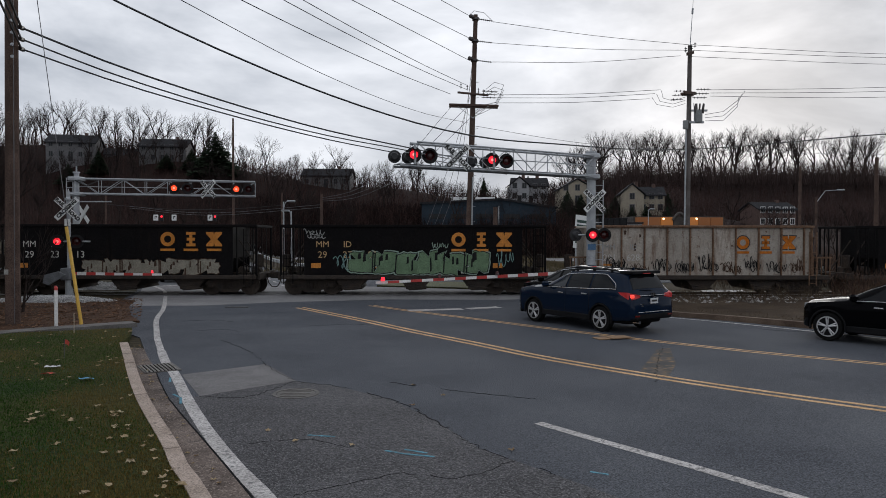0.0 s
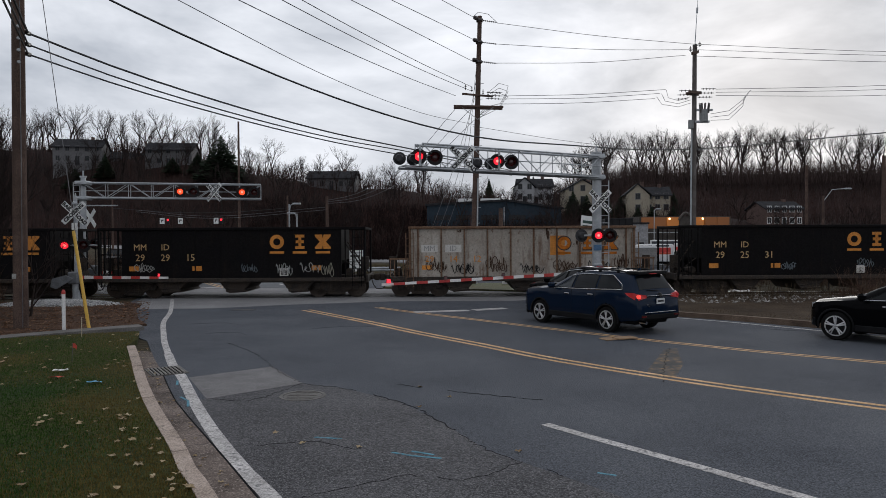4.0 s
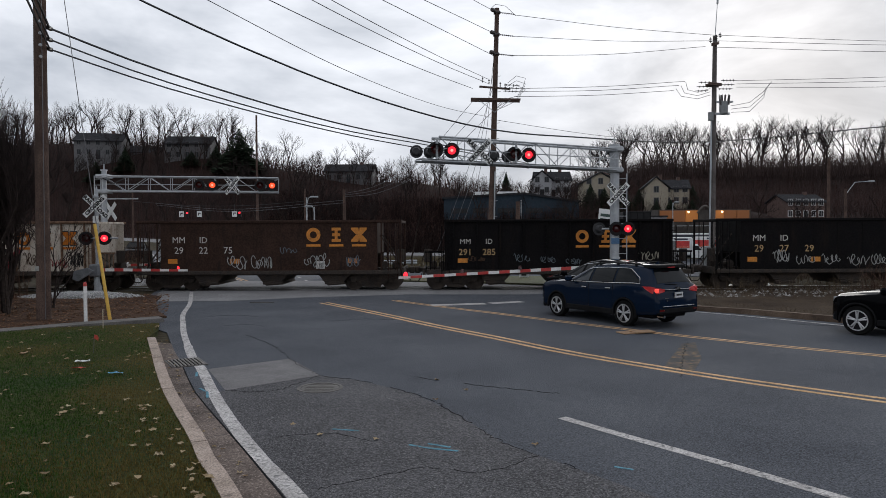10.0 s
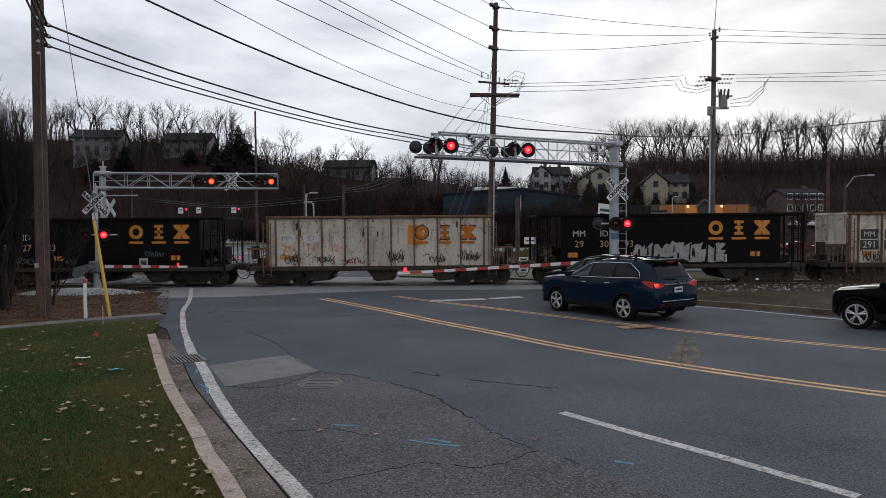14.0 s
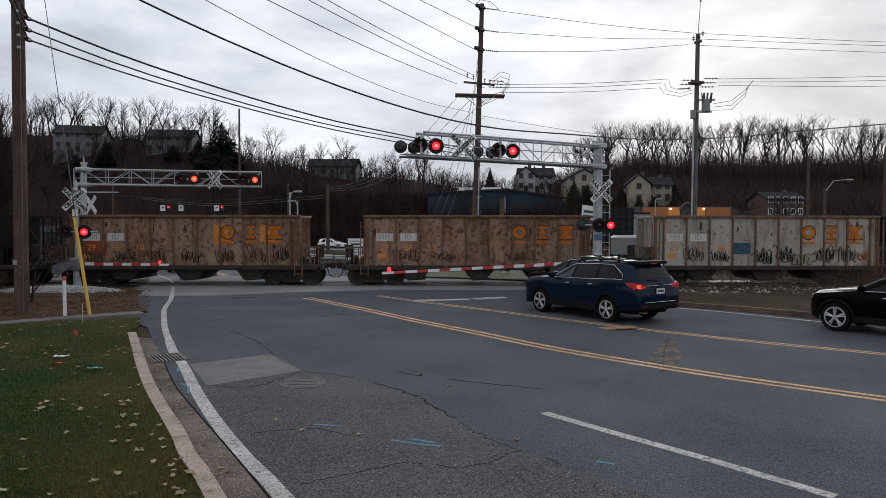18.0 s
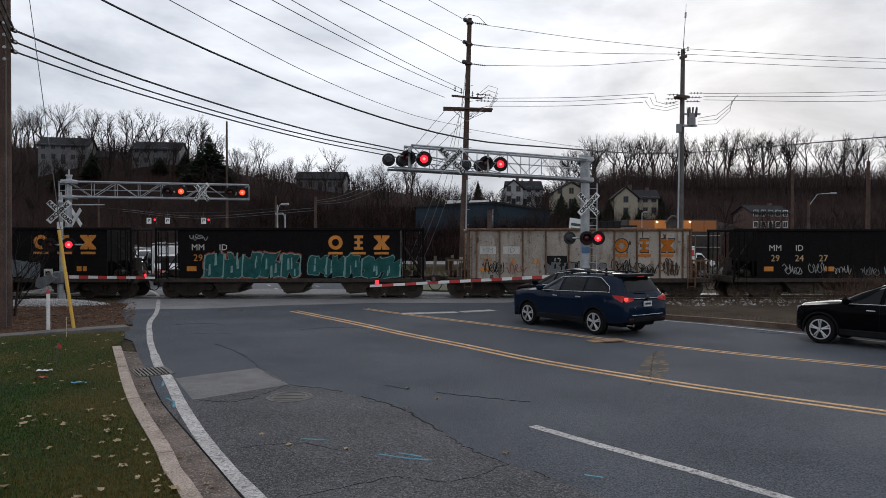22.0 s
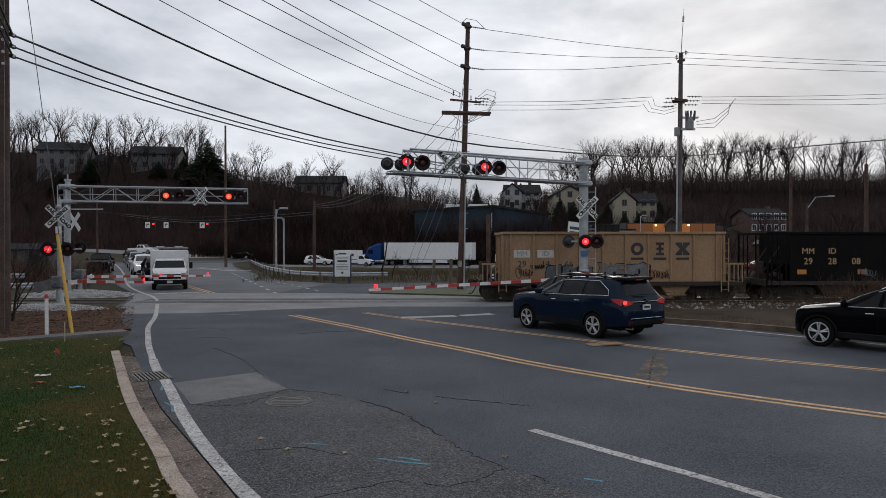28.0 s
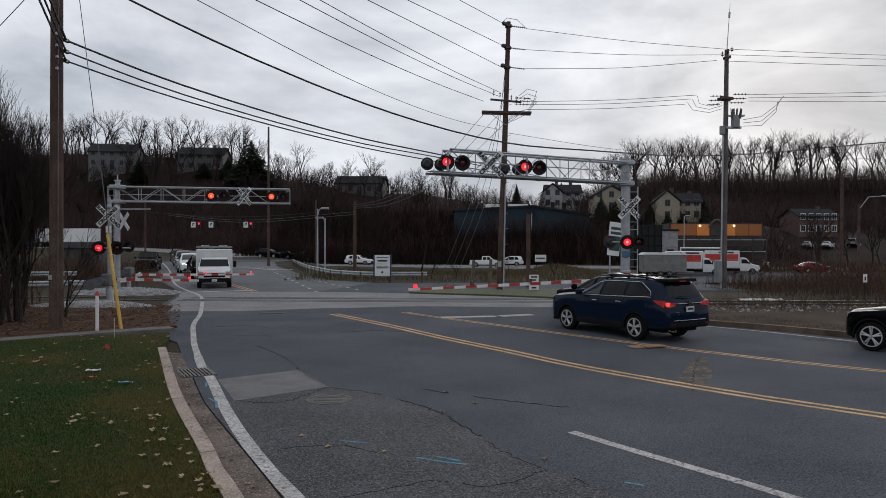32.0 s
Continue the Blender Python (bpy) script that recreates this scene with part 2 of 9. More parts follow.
# ---- materials ----
ASPHALT = surface("asphalt", (0.070, 0.076, 0.089), 0.9, col2=(0.055, 0.059, 0.070), scale=0.35, fine=42, var=0.45, spec=0.16, bump=0.7, depth=0.02, stone=0.22, stone_col=(0.13, 0.14, 0.155), stone_scale=70)
ASPHALT_COARSE = surface("coarse_asphalt", (0.068, 0.067, 0.072), 0.9, col2=(0.052, 0.051, 0.055), scale=0.6, fine=34, var=0.5, spec=0.2, bump=0.8, depth=0.02, stone=0.26, stone_col=(0.20, 0.196, 0.197), stone_scale=72)
ASPHALT_WORN = surface("asphalt_worn", (0.205, 0.200, 0.202), 0.9, col2=(0.160, 0.157, 0.160), scale=0.5, fine=40, var=0.35, spec=0.25, bump=0.5, depth=0.02)
PATCH = surface("asphalt_patch", (0.128, 0.122, 0.124), 0.85, scale=1.2, fine=70, var=0.22, bump=0.4, stone=0.2, stone_col=(0.2, 0.19, 0.19), stone_scale=60)
CONCRETE = surface("concrete", (0.36, 0.29, 0.245), 0.9, spec=0.2, col2=(0.25, 0.20, 0.165), scale=1.8, fine=45, var=0.26, bump=0.4, spots=0.34, spot_col=(0.12, 0.10, 0.085), stone=0.12, stone_col=(0.45, 0.38, 0.33), stone_scale=70)
GUTTER = surface("gutter_pan", (0.150, 0.118, 0.102), 0.9, spec=0.15, col2=(0.062, 0.050, 0.044), scale=1.6, fine=40, var=0.28, bump=0.5, spots=0.36, spot_col=(0.06, 0.05, 0.045), stone=0.2, stone_col=(0.3, 0.25, 0.22), stone_scale=50)
WHITE_LINE = surface("worn_white_line", (0.45, 0.43, 0.42), 0.8, spec=0.2, col2=(0.31, 0.295, 0.285), scale=2.2, fine=32, var=0.3, bump=0.5, spots=0.52, spot_col=(0.10, 0.10, 0.102), spot_scale=13)
YELLOW_LINE = surface("worn_yellow_line", (0.57, 0.355, 0.175), 0.8, spec=0.2, scale=2, fine=25, var=0.22, bump=0.3, spots=0.30, spot_col=(0.16, 0.12, 0.09), spot_scale=11)
TAR_AND_SHADE = surface("sealant_and_pit_shade", (0.012, 0.012, 0.013), 0.95, spec=0.05, fine=30)
SOIL = surface("leaf_litter_soil", spec=0.1, col=(0.078, 0.043, 0.027), rough=0.95, col2=(0.044, 0.026, 0.018), scale=0.9, fine=18, var=0.4, bump=0.8, depth=0.05)
GRASS_BASE = surface("turf_soil", spec=0.1, col=(0.020, 0.034, 0.009), rough=0.95, col2=(0.052, 0.046, 0.015), scale=0.35, fine=14, var=0.35, bump=0.8, depth=0.04)
FIELD = surface("dry_field", spec=0.1, col=(0.046, 0.036, 0.022), rough=0.95, col2=(0.028, 0.025, 0.014), scale=0.12, fine=6, var=0.35, bump=0.7, depth=0.06)
BALLAST = surface("ballast", (0.135, 0.125, 0.118), 0.9, col2=(0.075, 0.066, 0.060), scale=1.5, fine=22, var=0.45, bump=1.0, depth=0.05, stone=0.3, stone_col=(0.24, 0.23, 0.22), stone_scale=18)
GRAVEL = surface("pale_gravel", (0.36, 0.36, 0.36), 0.9, scale=2, fine=26, var=0.45, bump=1.0, depth=0.04)
STEEL_RAIL = surface("rail_steel", (0.10, 0.075, 0.06), 0.55, 0.6, fine=30, var=0.3)
RAIL_HEAD = surface("polished_rail_head", (0.30, 0.29, 0.28), 0.35, 0.9, fine=60)
GALV = surface("galvanised_steel", (0.36, 0.375, 0.39), 0.5, 0.3, col2=(0.27, 0.285, 0.30), scale=3, fine=40, var=0.1, bump=0.08)
BLACK_IRON = surface("black_running_gear", (0.030, 0.026, 0.024), 0.85, 0.0, col2=(0.052, 0.040, 0.032), spec=0.15, scale=4, fine=25, var=0.35, bump=0.3)
TIMBER_POLE = surface("weathered_pole_timber", (0.100, 0.068, 0.056), 0.92, spec=0.1, col2=(0.060, 0.041, 0.034), scale=1.5, fine=30, var=0.3, bump=0.6, streak=0.35, streak_col=(0.060, 0.042, 0.035))
GREY_POLE = surface("silvered_pole_timber", (0.135, 0.122, 0.116), 0.92, spec=0.1, col2=(0.090, 0.080, 0.075), scale=1.5, fine=30, var=0.25, bump=0.6, streak=0.3, streak_col=(0.075, 0.064, 0.058))
CABLE = surface("black_cable", (0.016, 0.016, 0.018), 0.5, fine=20, bump=0)
WIRE = surface("aluminium_wire", (0.09, 0.09, 0.10), 0.5, 0.4, fine=20, bump=0)
BLACK_PAINT = surface("black_enamel", (0.010, 0.010, 0.011), 0.5, spec=0.2, fine=20, bump=0.05)
RED_BAND = surface("red_reflective", (0.42, 0.035, 0.03), 0.45, fine=30, var=0.1, bump=0.05)
WHITE_BAND = surface("white_reflective", (0.68, 0.67, 0.66), 0.5, fine=30, var=0.08, bump=0.05)
SIGN_WHITE = surface("white_sign_face", (0.66, 0.67, 0.66), 0.5, fine=20, var=0.06, bump=0.05)


# ---- ground ----
TRACK_SLOPE = 0.02


def track_y(x):
    return 33.75 + TRACK_SLOPE * x


def cross_y(x):
    """The far cross road's middle line."""
    return 120 - (0.30 if x < 0 else 0.10) * x


def land(x, y):
    """Height of the land."""
    z = -0.03
    z += 1.5 * smooth01((-x - 38) / 45) * smooth01((y - 92) / 30)
    edge = -11 - (y - 48) * 0.4
    start = 56 + 30 * smooth01((x - 4) / 8)
    z -= 1.35 * smooth01((y - start) / 40) * smooth01((x - edge - 3) / 12)
    ty = y - track_y(x)
    if x > 5.5 and abs(ty) < 3.2:
        z -= 0.22 * smooth01((3.2 - abs(ty)) / 1.2)
    z -= 0.95 * smooth01((x - 9) / 6) * smooth01((y - 50) / 26) * (1 - smooth01((y - 86) / 40))
    ys = cross_y(x) + 11
    a = 25 - 7 * smooth01((x + 90) / 70) - 5 * smooth01((x + 20) / 40) - 5 * smooth01((x - 55) / 30)
    z += a * smooth01((y - ys) / (45 + 25 * smooth01((x + 60) / 60)))
    z += 20 * smooth01((x - 25) / 60) * smooth01((y - 185) / 90)
    z += 4 * smooth01((-x - 70) / 60) * smooth01((y - 150) / 60)
    z += 4.2 * smooth01((y - ys + 1) / 9) * smooth01((x + 26) / 14) * (1 - smooth01((x - 22) / 9)) * (1 - smooth01((y - 150) / 20))
    if y > ys + 3:
        z += 0.8 * noise.noise(Vector((x * 0.05, y * 0.05, 0)))
    return z


# dry grass below, dark leaf-strewn woodland floor beyond the cross road
nt = FIELD.node_tree
gp = nt.nodes.new("ShaderNodeSeparateXYZ")
tcn = nt.nodes.new("ShaderNodeTexCoord")
nt.links.new(tcn.outputs["Object"], gp.inputs["Vector"])


def calc(op, a, b):
    n = nt.nodes.new("ShaderNodeMath")
    n.operation = op
    for k, q in enumerate((a, b)):
        if isinstance(q, (int, float)):
            n.inputs[k].default_value = q
        else:
            nt.links.new(q, n.inputs[k])
    return n.outputs["Value"]


beyond = calc("ADD", calc("MINIMUM", calc("MULTIPLY", gp.outputs["X"], 0.3), calc("MULTIPLY", gp.outputs["X"], 0.1)), gp.outputs["Y"])
edge_n = nt.nodes.new("ShaderNodeTexNoise")
edge_n.inputs["Scale"].default_value = 0.15
nt.links.new(tcn.outputs["Object"], edge_n.inputs["Vector"])
beyond = calc("ADD", beyond, calc("MULTIPLY", edge_n.outputs["Fac"], 8.0))
mr = nt.nodes.new("ShaderNodeMapRange")
mr.inputs["From Min"].default_value, mr.inputs["From Max"].default_value = 133.0, 137.0
nt.links.new(beyond, mr.inputs["Value"])
mixg = nt.nodes.new("ShaderNodeMix")
mixg.data_type = "RGBA"
pr = nt.nodes["Principled BSDF"]
old = pr.inputs["Base Color"].links[0].from_socket
nt.links.new(old, mixg.inputs["A"])
mixg.inputs["B"].default_value = (0.021, 0.0125, 0.0108, 1)
nt.links.new(mr.outputs["Result"], mixg.inputs["Factor"])
nt.links.new(mixg.outputs["Result"], pr.inputs["Base Color"])

xs = [-1500, -800, -500, -350, -260, -210] + [-180 + 4 * i for i in range(30)] + [-60 + 2 * i for i in range(14)] + [-32 + 1.0 * i for i in range(64)] + [32 + 3 * i for i in range(50)] + [190, 230, 300, 420, 700, 1500]
ys_ = [-400, -150, -60, -25, -10, 0, 6, 12, 16, 20, 24, 27] + [29 + 0.6 * i for i in range(16)] + [39 + 1.5 * i for i in range(28)] + [82 + 3 * i for i in range(70)] + [300, 340, 420, 600, 1000, 2500]
solid("ground", Geo().sheet([[(x, y, land(x, y)) for x in xs] for y in ys_]), FIELD, "brown winter grassland rising to a wooded hill", "ground", kind="structure", smooth=60)


def slab(poly, z0, z1):
    return Geo().prism(poly, z0, z1, 2)


# the main road, its kerb line and the crossing
CREASE = [(1.5, 0.5), (-0.3, 4.4), (-2.16, 7.59), (-2.94, 8.91), (-3.48, 9.81), (-4.14, 10.91), (-4.69, 11.85), (-5.53, 13.49), (-6.1, 14.65), (-6.83, 16.03), (-7.66, 17.7)]
GUT = lerp_path(CREASE + [(-8.3, 19.0)], 0.5)
left_far = [(-10.6, 21.6), (-11.9, 24.5), (-13.0, 27.5), (-14.2, 31.0), (-15.2, 34.5), (-17.6, 40.0), (-21.6, 47.0), (-31.0, 66.5), (-41.0, 87.0), (-52.0, 108.0)]
right_near = [(26.0, 1.0), (18.0, 11.8), (14.0, 17.2), (10.95, 21.2), (9.35, 22.97), (8.1, 24.0), (6.9, 25.6), (5.9, 28.0), (5.2, 30.5)]
right_far = [(4.3, 34.6), (0.4, 36.3), (-3.75, 37.6), (-3.0, 41.0), (4.0, 41.3), (16.0, 42.0), (16.0, 49.5), (4.0, 48.6), (-6.5, 47.4), (-11.0, 51.0), (-15.5, 61.0), (-23.0, 80.0), (-28.0, 96.0), (-29.0, 110.0)]
ROAD = [(1.5, -6), (1.5, 0.5)] + [(p.x, p.y) for p in GUT[1:]] + left_far + right_far[::-1] + right_near[::-1] + [(26, -6)]
solid("road", slab(ROAD, -0.12, 0.0), ASPHALT, "grey asphalt road curving to a railway level crossing", "road", kind="structure")
# the paler crossing apron between and beside the rails
solid("crossing_apron", slab([(-12.6, 27.4), (-9.5, 27.6), (-6.8, 29.0), (-2.4, 30.4), (2.6, 30.3), (5.0, 31.4), (4.2, 36.0), (-3.7, 38.0), (-8.9, 38.9), (-16.6, 38.4), (-15.0, 34.5), (-14.0, 31.2)], -0.02, 0.006), ASPHALT_WORN, "paler worn asphalt apron between the rails of the crossing", "road", kind="structure")
# slab over the far road: its wet sheen is put in as a paler grey
solid("side_road_surface", slab([(-16.7, 38.5), (-8.9, 39.0), (-7.2, 47.8), (-11.3, 51.2), (-15.7, 61.0), (-23.2, 80.0), (-28.2, 96.0), (-46.0, 96.0), (-40.8, 87.0), (-30.8, 66.5), (-21.4, 47.0)], -0.02, 0.003), surface("sheen_paled_asphalt", (0.105, 0.108, 0.116), 0.85, col2=(0.085, 0.088, 0.095), scale=0.3, fine=30, var=0.3, spec=0.25, bump=0.5, depth=0.02), "asphalt beyond the rails, its wet sheen painted as paler grey", "road", kind="structure")
cr = lerp_path([(x, cross_y(x)) for x in (520, 300, 150, 70, 30, 12, 0, -12, -30, -70, -150, -300, -480)], 3.0)
g = Geo()
rows_ = []
for i, q in enumerate(cr):
    d = cr[min(i + 1, len(cr) - 1)] - cr[max(i - 1, 0)]
    nr = Vector((-d.y, d.x, 0)).normalized()
    rows_.append([(q.x + nr.x * o, q.y + nr.y * o, land(q.x, q.y) + 0.07) for o in (-8, -3, 3, 8)])
g.sheet(rows_)
solid("cross_road", g, ASPHALT_WORN, "distant grey asphalt cross road", "road", kind="structure")


# ---- road markings, kerbs, verges ----
def stripe(name, pts, width, material, z=0.004, label="", category="road marking", off=0.0, step=0.6):
    return solid(name, ribbon(lerp_path(pts, step), off + width / 2, off - width / 2, z - 0.003, z), material, label, category, kind="structure")


EDGE = [(0.3, 3.4), (-0.9, 5.65), (-2.02, 7.6), (-2.45, 8.27), (-2.93, 9.1), (-3.48, 10.1), (-4.0, 11.1), (-4.5, 12.1), (-5.42, 14.0), (-6.12, 15.3), (-6.8, 16.75)]
stripe("edge_line", EDGE, 0.20, WHITE_LINE, label="cracked white edge line along the gutter")
stripe("edge_line", [(-6.78, 16.7), (-7.68, 18.66), (-8.39, 20.33), (-9.52, 23.08), (-10.45, 25.9), (-11.15, 27.8), (-12.0, 30.0), (-12.69, 31.76)], 0.16, WHITE_LINE, 0.011, "worn white edge line at the crossing")
stripe("edge_line", [(-13.34, 33.33), (-14.6, 36.0), (-19.9, 45.24), (-29.29, 65.33), (-38.82, 85), (-47, 101)], 0.16, WHITE_LINE, 0.011, "white edge line beyond the crossing")
Y1 = [(-5.54, 26.9), (-2.64, 22.92), (-0.95, 20.42), (0.86, 17.98), (2.07, 16.25), (3.12, 15.0), (4.83, 13.22), (6.69, 11.6), (9.6, 9.3), (14, 6.0)]
Y2 = [(-2.86, 27.77), (-1.2, 25.79), (1.11, 23.33), (2.75, 21.5), (4.17, 20.0), (5.36, 18.75), (7.49, 16.83), (9.03, 15.66), (13, 12.7), (20, 7.6)]
for off in (-0.14, 0.14):
    stripe("centre_line", Y1, 0.125, YELLOW_LINE, 0.004, "worn double yellow centre line", off=off)
    stripe("turn_lane_line", Y2, 0.085, YELLOW_LINE, 0.004, "faded double yellow turn lane line", off=off * 0.73)
stripe("lane_dash", [(1.43, 10.35), (2.22, 9.36), (2.96, 8.48), (3.57, 7.7), (4.0, 7.15)], 0.17, WHITE_LINE, 0.005, "cracked white lane dash", step=0.4)
stripe("road_edge_line", [(7.4, 24.2), (8.01, 23.66), (9.13, 22.55), (10.75, 20.61), (14.2, 16.4), (19, 10)], 0.12, WHITE_LINE, 0.004, "thin white line along the far kerb")
stripe("stop_bar", [(-1.3, 25.95), (0.75, 26.5)], 0.5, WHITE_LINE, 0.005, "white stop bar before the rails")
stripe("stop_bar", [(0.95, 26.6), (2.2, 27.25)], 0.5, WHITE_LINE, 0.005, "white stop bar before the rails")
stripe("stop_bar", [(-15.4, 38.2), (-12.9, 39.6)], 0.45, WHITE_LINE, 0.011, "white stop bar beyond the rails")
for off in (-0.14, 0.14):
    stripe("centre_line", [(-12.5, 38.9), (-17.3, 47.5), (-27.4, 68.0), (-36, 88)], 0.11, YELLOW_LINE, 0.005, "yellow centre line beyond the crossing", off=off)
for k in range(10):
    a, b = Vector((-8.8, 38.4)), Vector((-19.5, 66.0))
    p, q = a.lerp(b, k / 10), a.lerp(b, k / 10 + 0.035)
    stripe("lane_dash", [tuple(p), tuple(q)], 0.16, WHITE_LINE, 0.011, "short white turning guide dash")
    a, b = Vector((-6.9, 40.6)), Vector((-15.0, 57.0))
    p, q = a.lerp(b, k / 10), a.lerp(b, k / 10 + 0.035)
    stripe("lane_dash", [tuple(p), tuple(q)], 0.16, WHITE_LINE, 0.011, "short white turning guide dash")
for k in range(4):
    x, y = -22 - k * 2.4, 70 + k * 3
    solid("turn_arrow", slab([(x, y), (x + 1.6, y - 0.6), (x + 1.6, y - 0.2), (x + 3.4, y - 0.2), (x + 3.4, y + 0.3), (x + 1.6, y + 0.3), (x + 1.6, y + 0.8)], 0.001, 0.006), WHITE_LINE, "white painted turn arrow", "road marking", kind="structure")

# kerb of cast pieces on the lawn side
KERB = lerp_path([(1.3, 0.4), (-0.85, 4.3), (-2.46, 7.23), (-2.97, 8.07), (-3.47, 9.01), (-4.47, 10.74), (-5.12, 11.92), (-5.89, 13.4), (-6.84, 15.29), (-7.87, 17.32)], 0.25)
kerb = thing("kerb", None, "weathered tan concrete kerb in cast lengths", "kerb", kind="structure")
random.seed(4)
step, i = 12, 0
while i < len(KERB) - 2:
    seg = KERB[i:i + step + 1]
    if len(seg) > 2:
        t = (seg[-1] - seg[-2]).normalized() * 0.02
        seg = [seg[0] + t] + seg[1:-1] + [seg[-1] - t]
        part("kerb_stone", ribbon(seg, 0.19, 0.0, -0.15, 0.135 + random.uniform(-0.006, 0.006)), CONCRETE, kerb)
        part("kerb_stone_nose", ribbon(seg, 0.012, -0.012, -0.12, 0.11), CONCRETE, kerb)
    i += step
gpan = [[(a.x, a.y, 0.003), (b.x, b.y, 0.003)] for a, b in zip(KERB[::2], lerp_path(CREASE, 0.25)[::2])]
solid("gutter", Geo().sheet(gpan), GUTTER, "dirty concrete gutter strip with silt", "gutter", kind="structure")
stripe("gutter_crack", CREASE[1:9], 0.024, TAR_AND_SHADE, 0.006, "dark crack along the gutter edge", "crack")
RK = lerp_path([(5.4, 30.2), (6.0, 28.0), (6.95, 25.7), (8.1, 24.05), (9.38, 23.1), (11.0, 21.4), (14.2, 17.4), (19, 11.4), (26, 2.0)], 0.5)
KERB_BROWN = surface("brown_stained_concrete", (0.165, 0.120, 0.090), 0.9, spec=0.15, col2=(0.095, 0.068, 0.052), scale=1.5, fine=40, var=0.25, bump=0.4, spots=0.3, spot_col=(0.06, 0.045, 0.035))
rkerb = thing("kerb", None, "brown-stained concrete kerb by the railway verge", "kerb", kind="structure")
for i in range(0, len(RK) - 3, 5):
    part("kerb_stone", ribbon(RK[i:i + 6], 0.0, 0.2, -0.12, 0.16), KERB_BROWN, rkerb)

# iron work and repairs
solid("old_asphalt", slab([(1.5, 0.4)] + [(p.x, p.y) for p in GUT[1:] if p.y < 12.0] + [(-4.23, 12.04), (-2.82, 13.33), (-2.0, 12.9), (-0.9, 11.85), (-0.16, 10.57), (0.49, 9.1), (1.32, 8.1), (3.4, 5.5), (5.0, 0.4)], -0.05, 0.0016), ASPHALT_COARSE, "coarse old asphalt with bared aggregate", "road", kind="structure")
solid("asphalt_patch", slab([(-5.24, 13.9), (-3.85, 15.06), (-2.82, 13.33), (-4.23, 12.04)], -0.01, 0.0035), PATCH, "pale rectangular asphalt repair", "road patch", kind="structure")
man = thing("manhole_cover", pose(-2.6, 12.27, 0), "round iron manhole cover set in asphalt", "manhole cover")
IRON = surface("worn_cast_iron", (0.10, 0.09, 0.082), 0.6, 0.5, fine=40, var=0.3, bump=0.3)
g = Geo()
for k in range(28):
    a0, a1 = 2 * math.pi * k / 28, 2 * math.pi * (k + 1) / 28
    g.prism([(0.35 * math.cos(a0), 0.35 * math.sin(a0)), (0.41 * math.cos(a0), 0.41 * math.sin(a0)), (0.41 * math.cos(a1), 0.41 * math.sin(a1)), (0.35 * math.cos(a1), 0.35 * math.sin(a1))], -0.02, 0.008, 2)
part("frame", g, IRON, man)
part("lid", Geo().cyl((0, 0, -0.02), (0, 0, 0.004), 0.335, n=28), IRON, man)
for k in range(5):
    part("rib", Geo().box((-0.25, -0.24 + 0.12 * k - 0.018, 0.003), (0.25, -0.24 + 0.12 * k + 0.018, 0.009)), IRON, man)
gr = thing("drain_grate", pose(-5.97, 14.58, 0, 0, 0, 33), "dark iron storm drain grate at the kerb", "drain grate")
BAR_IRON = surface("bare_iron_bar", (0.20, 0.185, 0.17), 0.6, 0.2, fine=30, var=0.2)
# flat black plate: the shade inside the drain is put into its colour
part("pit", Geo().box((-0.33, -0.45, 0.001), (0.33, 0.45, 0.0045)), TAR_AND_SHADE, gr)
part("frame", Geo().box((-0.36, -0.48, -0.01), (0.36, -0.44, 0.014)).box((-0.36, 0.44, -0.01), (0.36, 0.48, 0.014)).box((-0.36, -0.44, -0.01), (-0.32, 0.44, 0.014)).box((0.32, -0.44, -0.01), (0.36, 0.44, 0.014)), IRON, gr)
for k in range(9):
    part("bar", Geo().box((-0.29 + k * 0.0725 - 0.014, -0.44, 0.006), (-0.29 + k * 0.0725 + 0.014, 0.44, 0.022)), BAR_IRON, gr)
random.seed(8)


def crack(pts, w=0.006, label="dark meandering crack in the asphalt"):
    path = lerp_path(pts, 0.09)
    for q in path[1:-1]:
        q.x += random.uniform(-0.045, 0.045)
        q.y += random.uniform(-0.045, 0.045)
    i = 0
    while i < len(path) - 3:
        n = random.randint(7, 22)
        k = w * random.uniform(0.6, 1.5)
        if len(path[i:i + n]) > 2:
            solid("crack", ribbon(path[i:i + n], k, -k, 0.001, 0.0045), TAR_AND_SHADE, label, "crack", kind="structure")
        i += n + random.choice((0, 0, 1, 4))


for pts in ([(-3.85, 15.06), (-2.82, 13.33), (-2.0, 12.9), (-0.9, 11.85), (-0.16, 10.57), (0.49, 9.1), (1.32, 8.1)], [(-4.23, 12.04), (-3.4, 12.0), (-2.82, 13.33)], [(-5.9, 18.5), (-4.6, 16.6), (-3.85, 15.06)],
            [(-2.6, 9.3), (-1.9, 9.5), (-1.2, 9.1)], [(-1.6, 7.4), (-0.6, 8.1), (0.2, 8.0), (0.9, 8.6)], [(-1.0, 13.2), (0.4, 12.4), (1.6, 11.9)],
            [(-8.5, 22.6), (-7.6, 22.9), (-6.8, 22.5)], [(-7.2, 20.4), (-6.4, 20.6), (-5.9, 20.1)], [(-4.2, 21.4), (-3.2, 21.9), (-2.2, 21.7)], [(5.48, 17.32), (4.78, 15.42), (4.08, 13.32)], [(9.6, 20.8), (10.4, 20.4), (11.2, 20.7)]):
    crack(pts)
RUST_STAIN = surface("tan_rust_stain", (0.20, 0.125, 0.06), 0.9, col2=(0.062, 0.058, 0.054), mix=0.8, scale=4, fine=40, var=0.3, spots=0.95, spot_col=(0.060, 0.060, 0.062), spot_scale=7, spec=0.2)
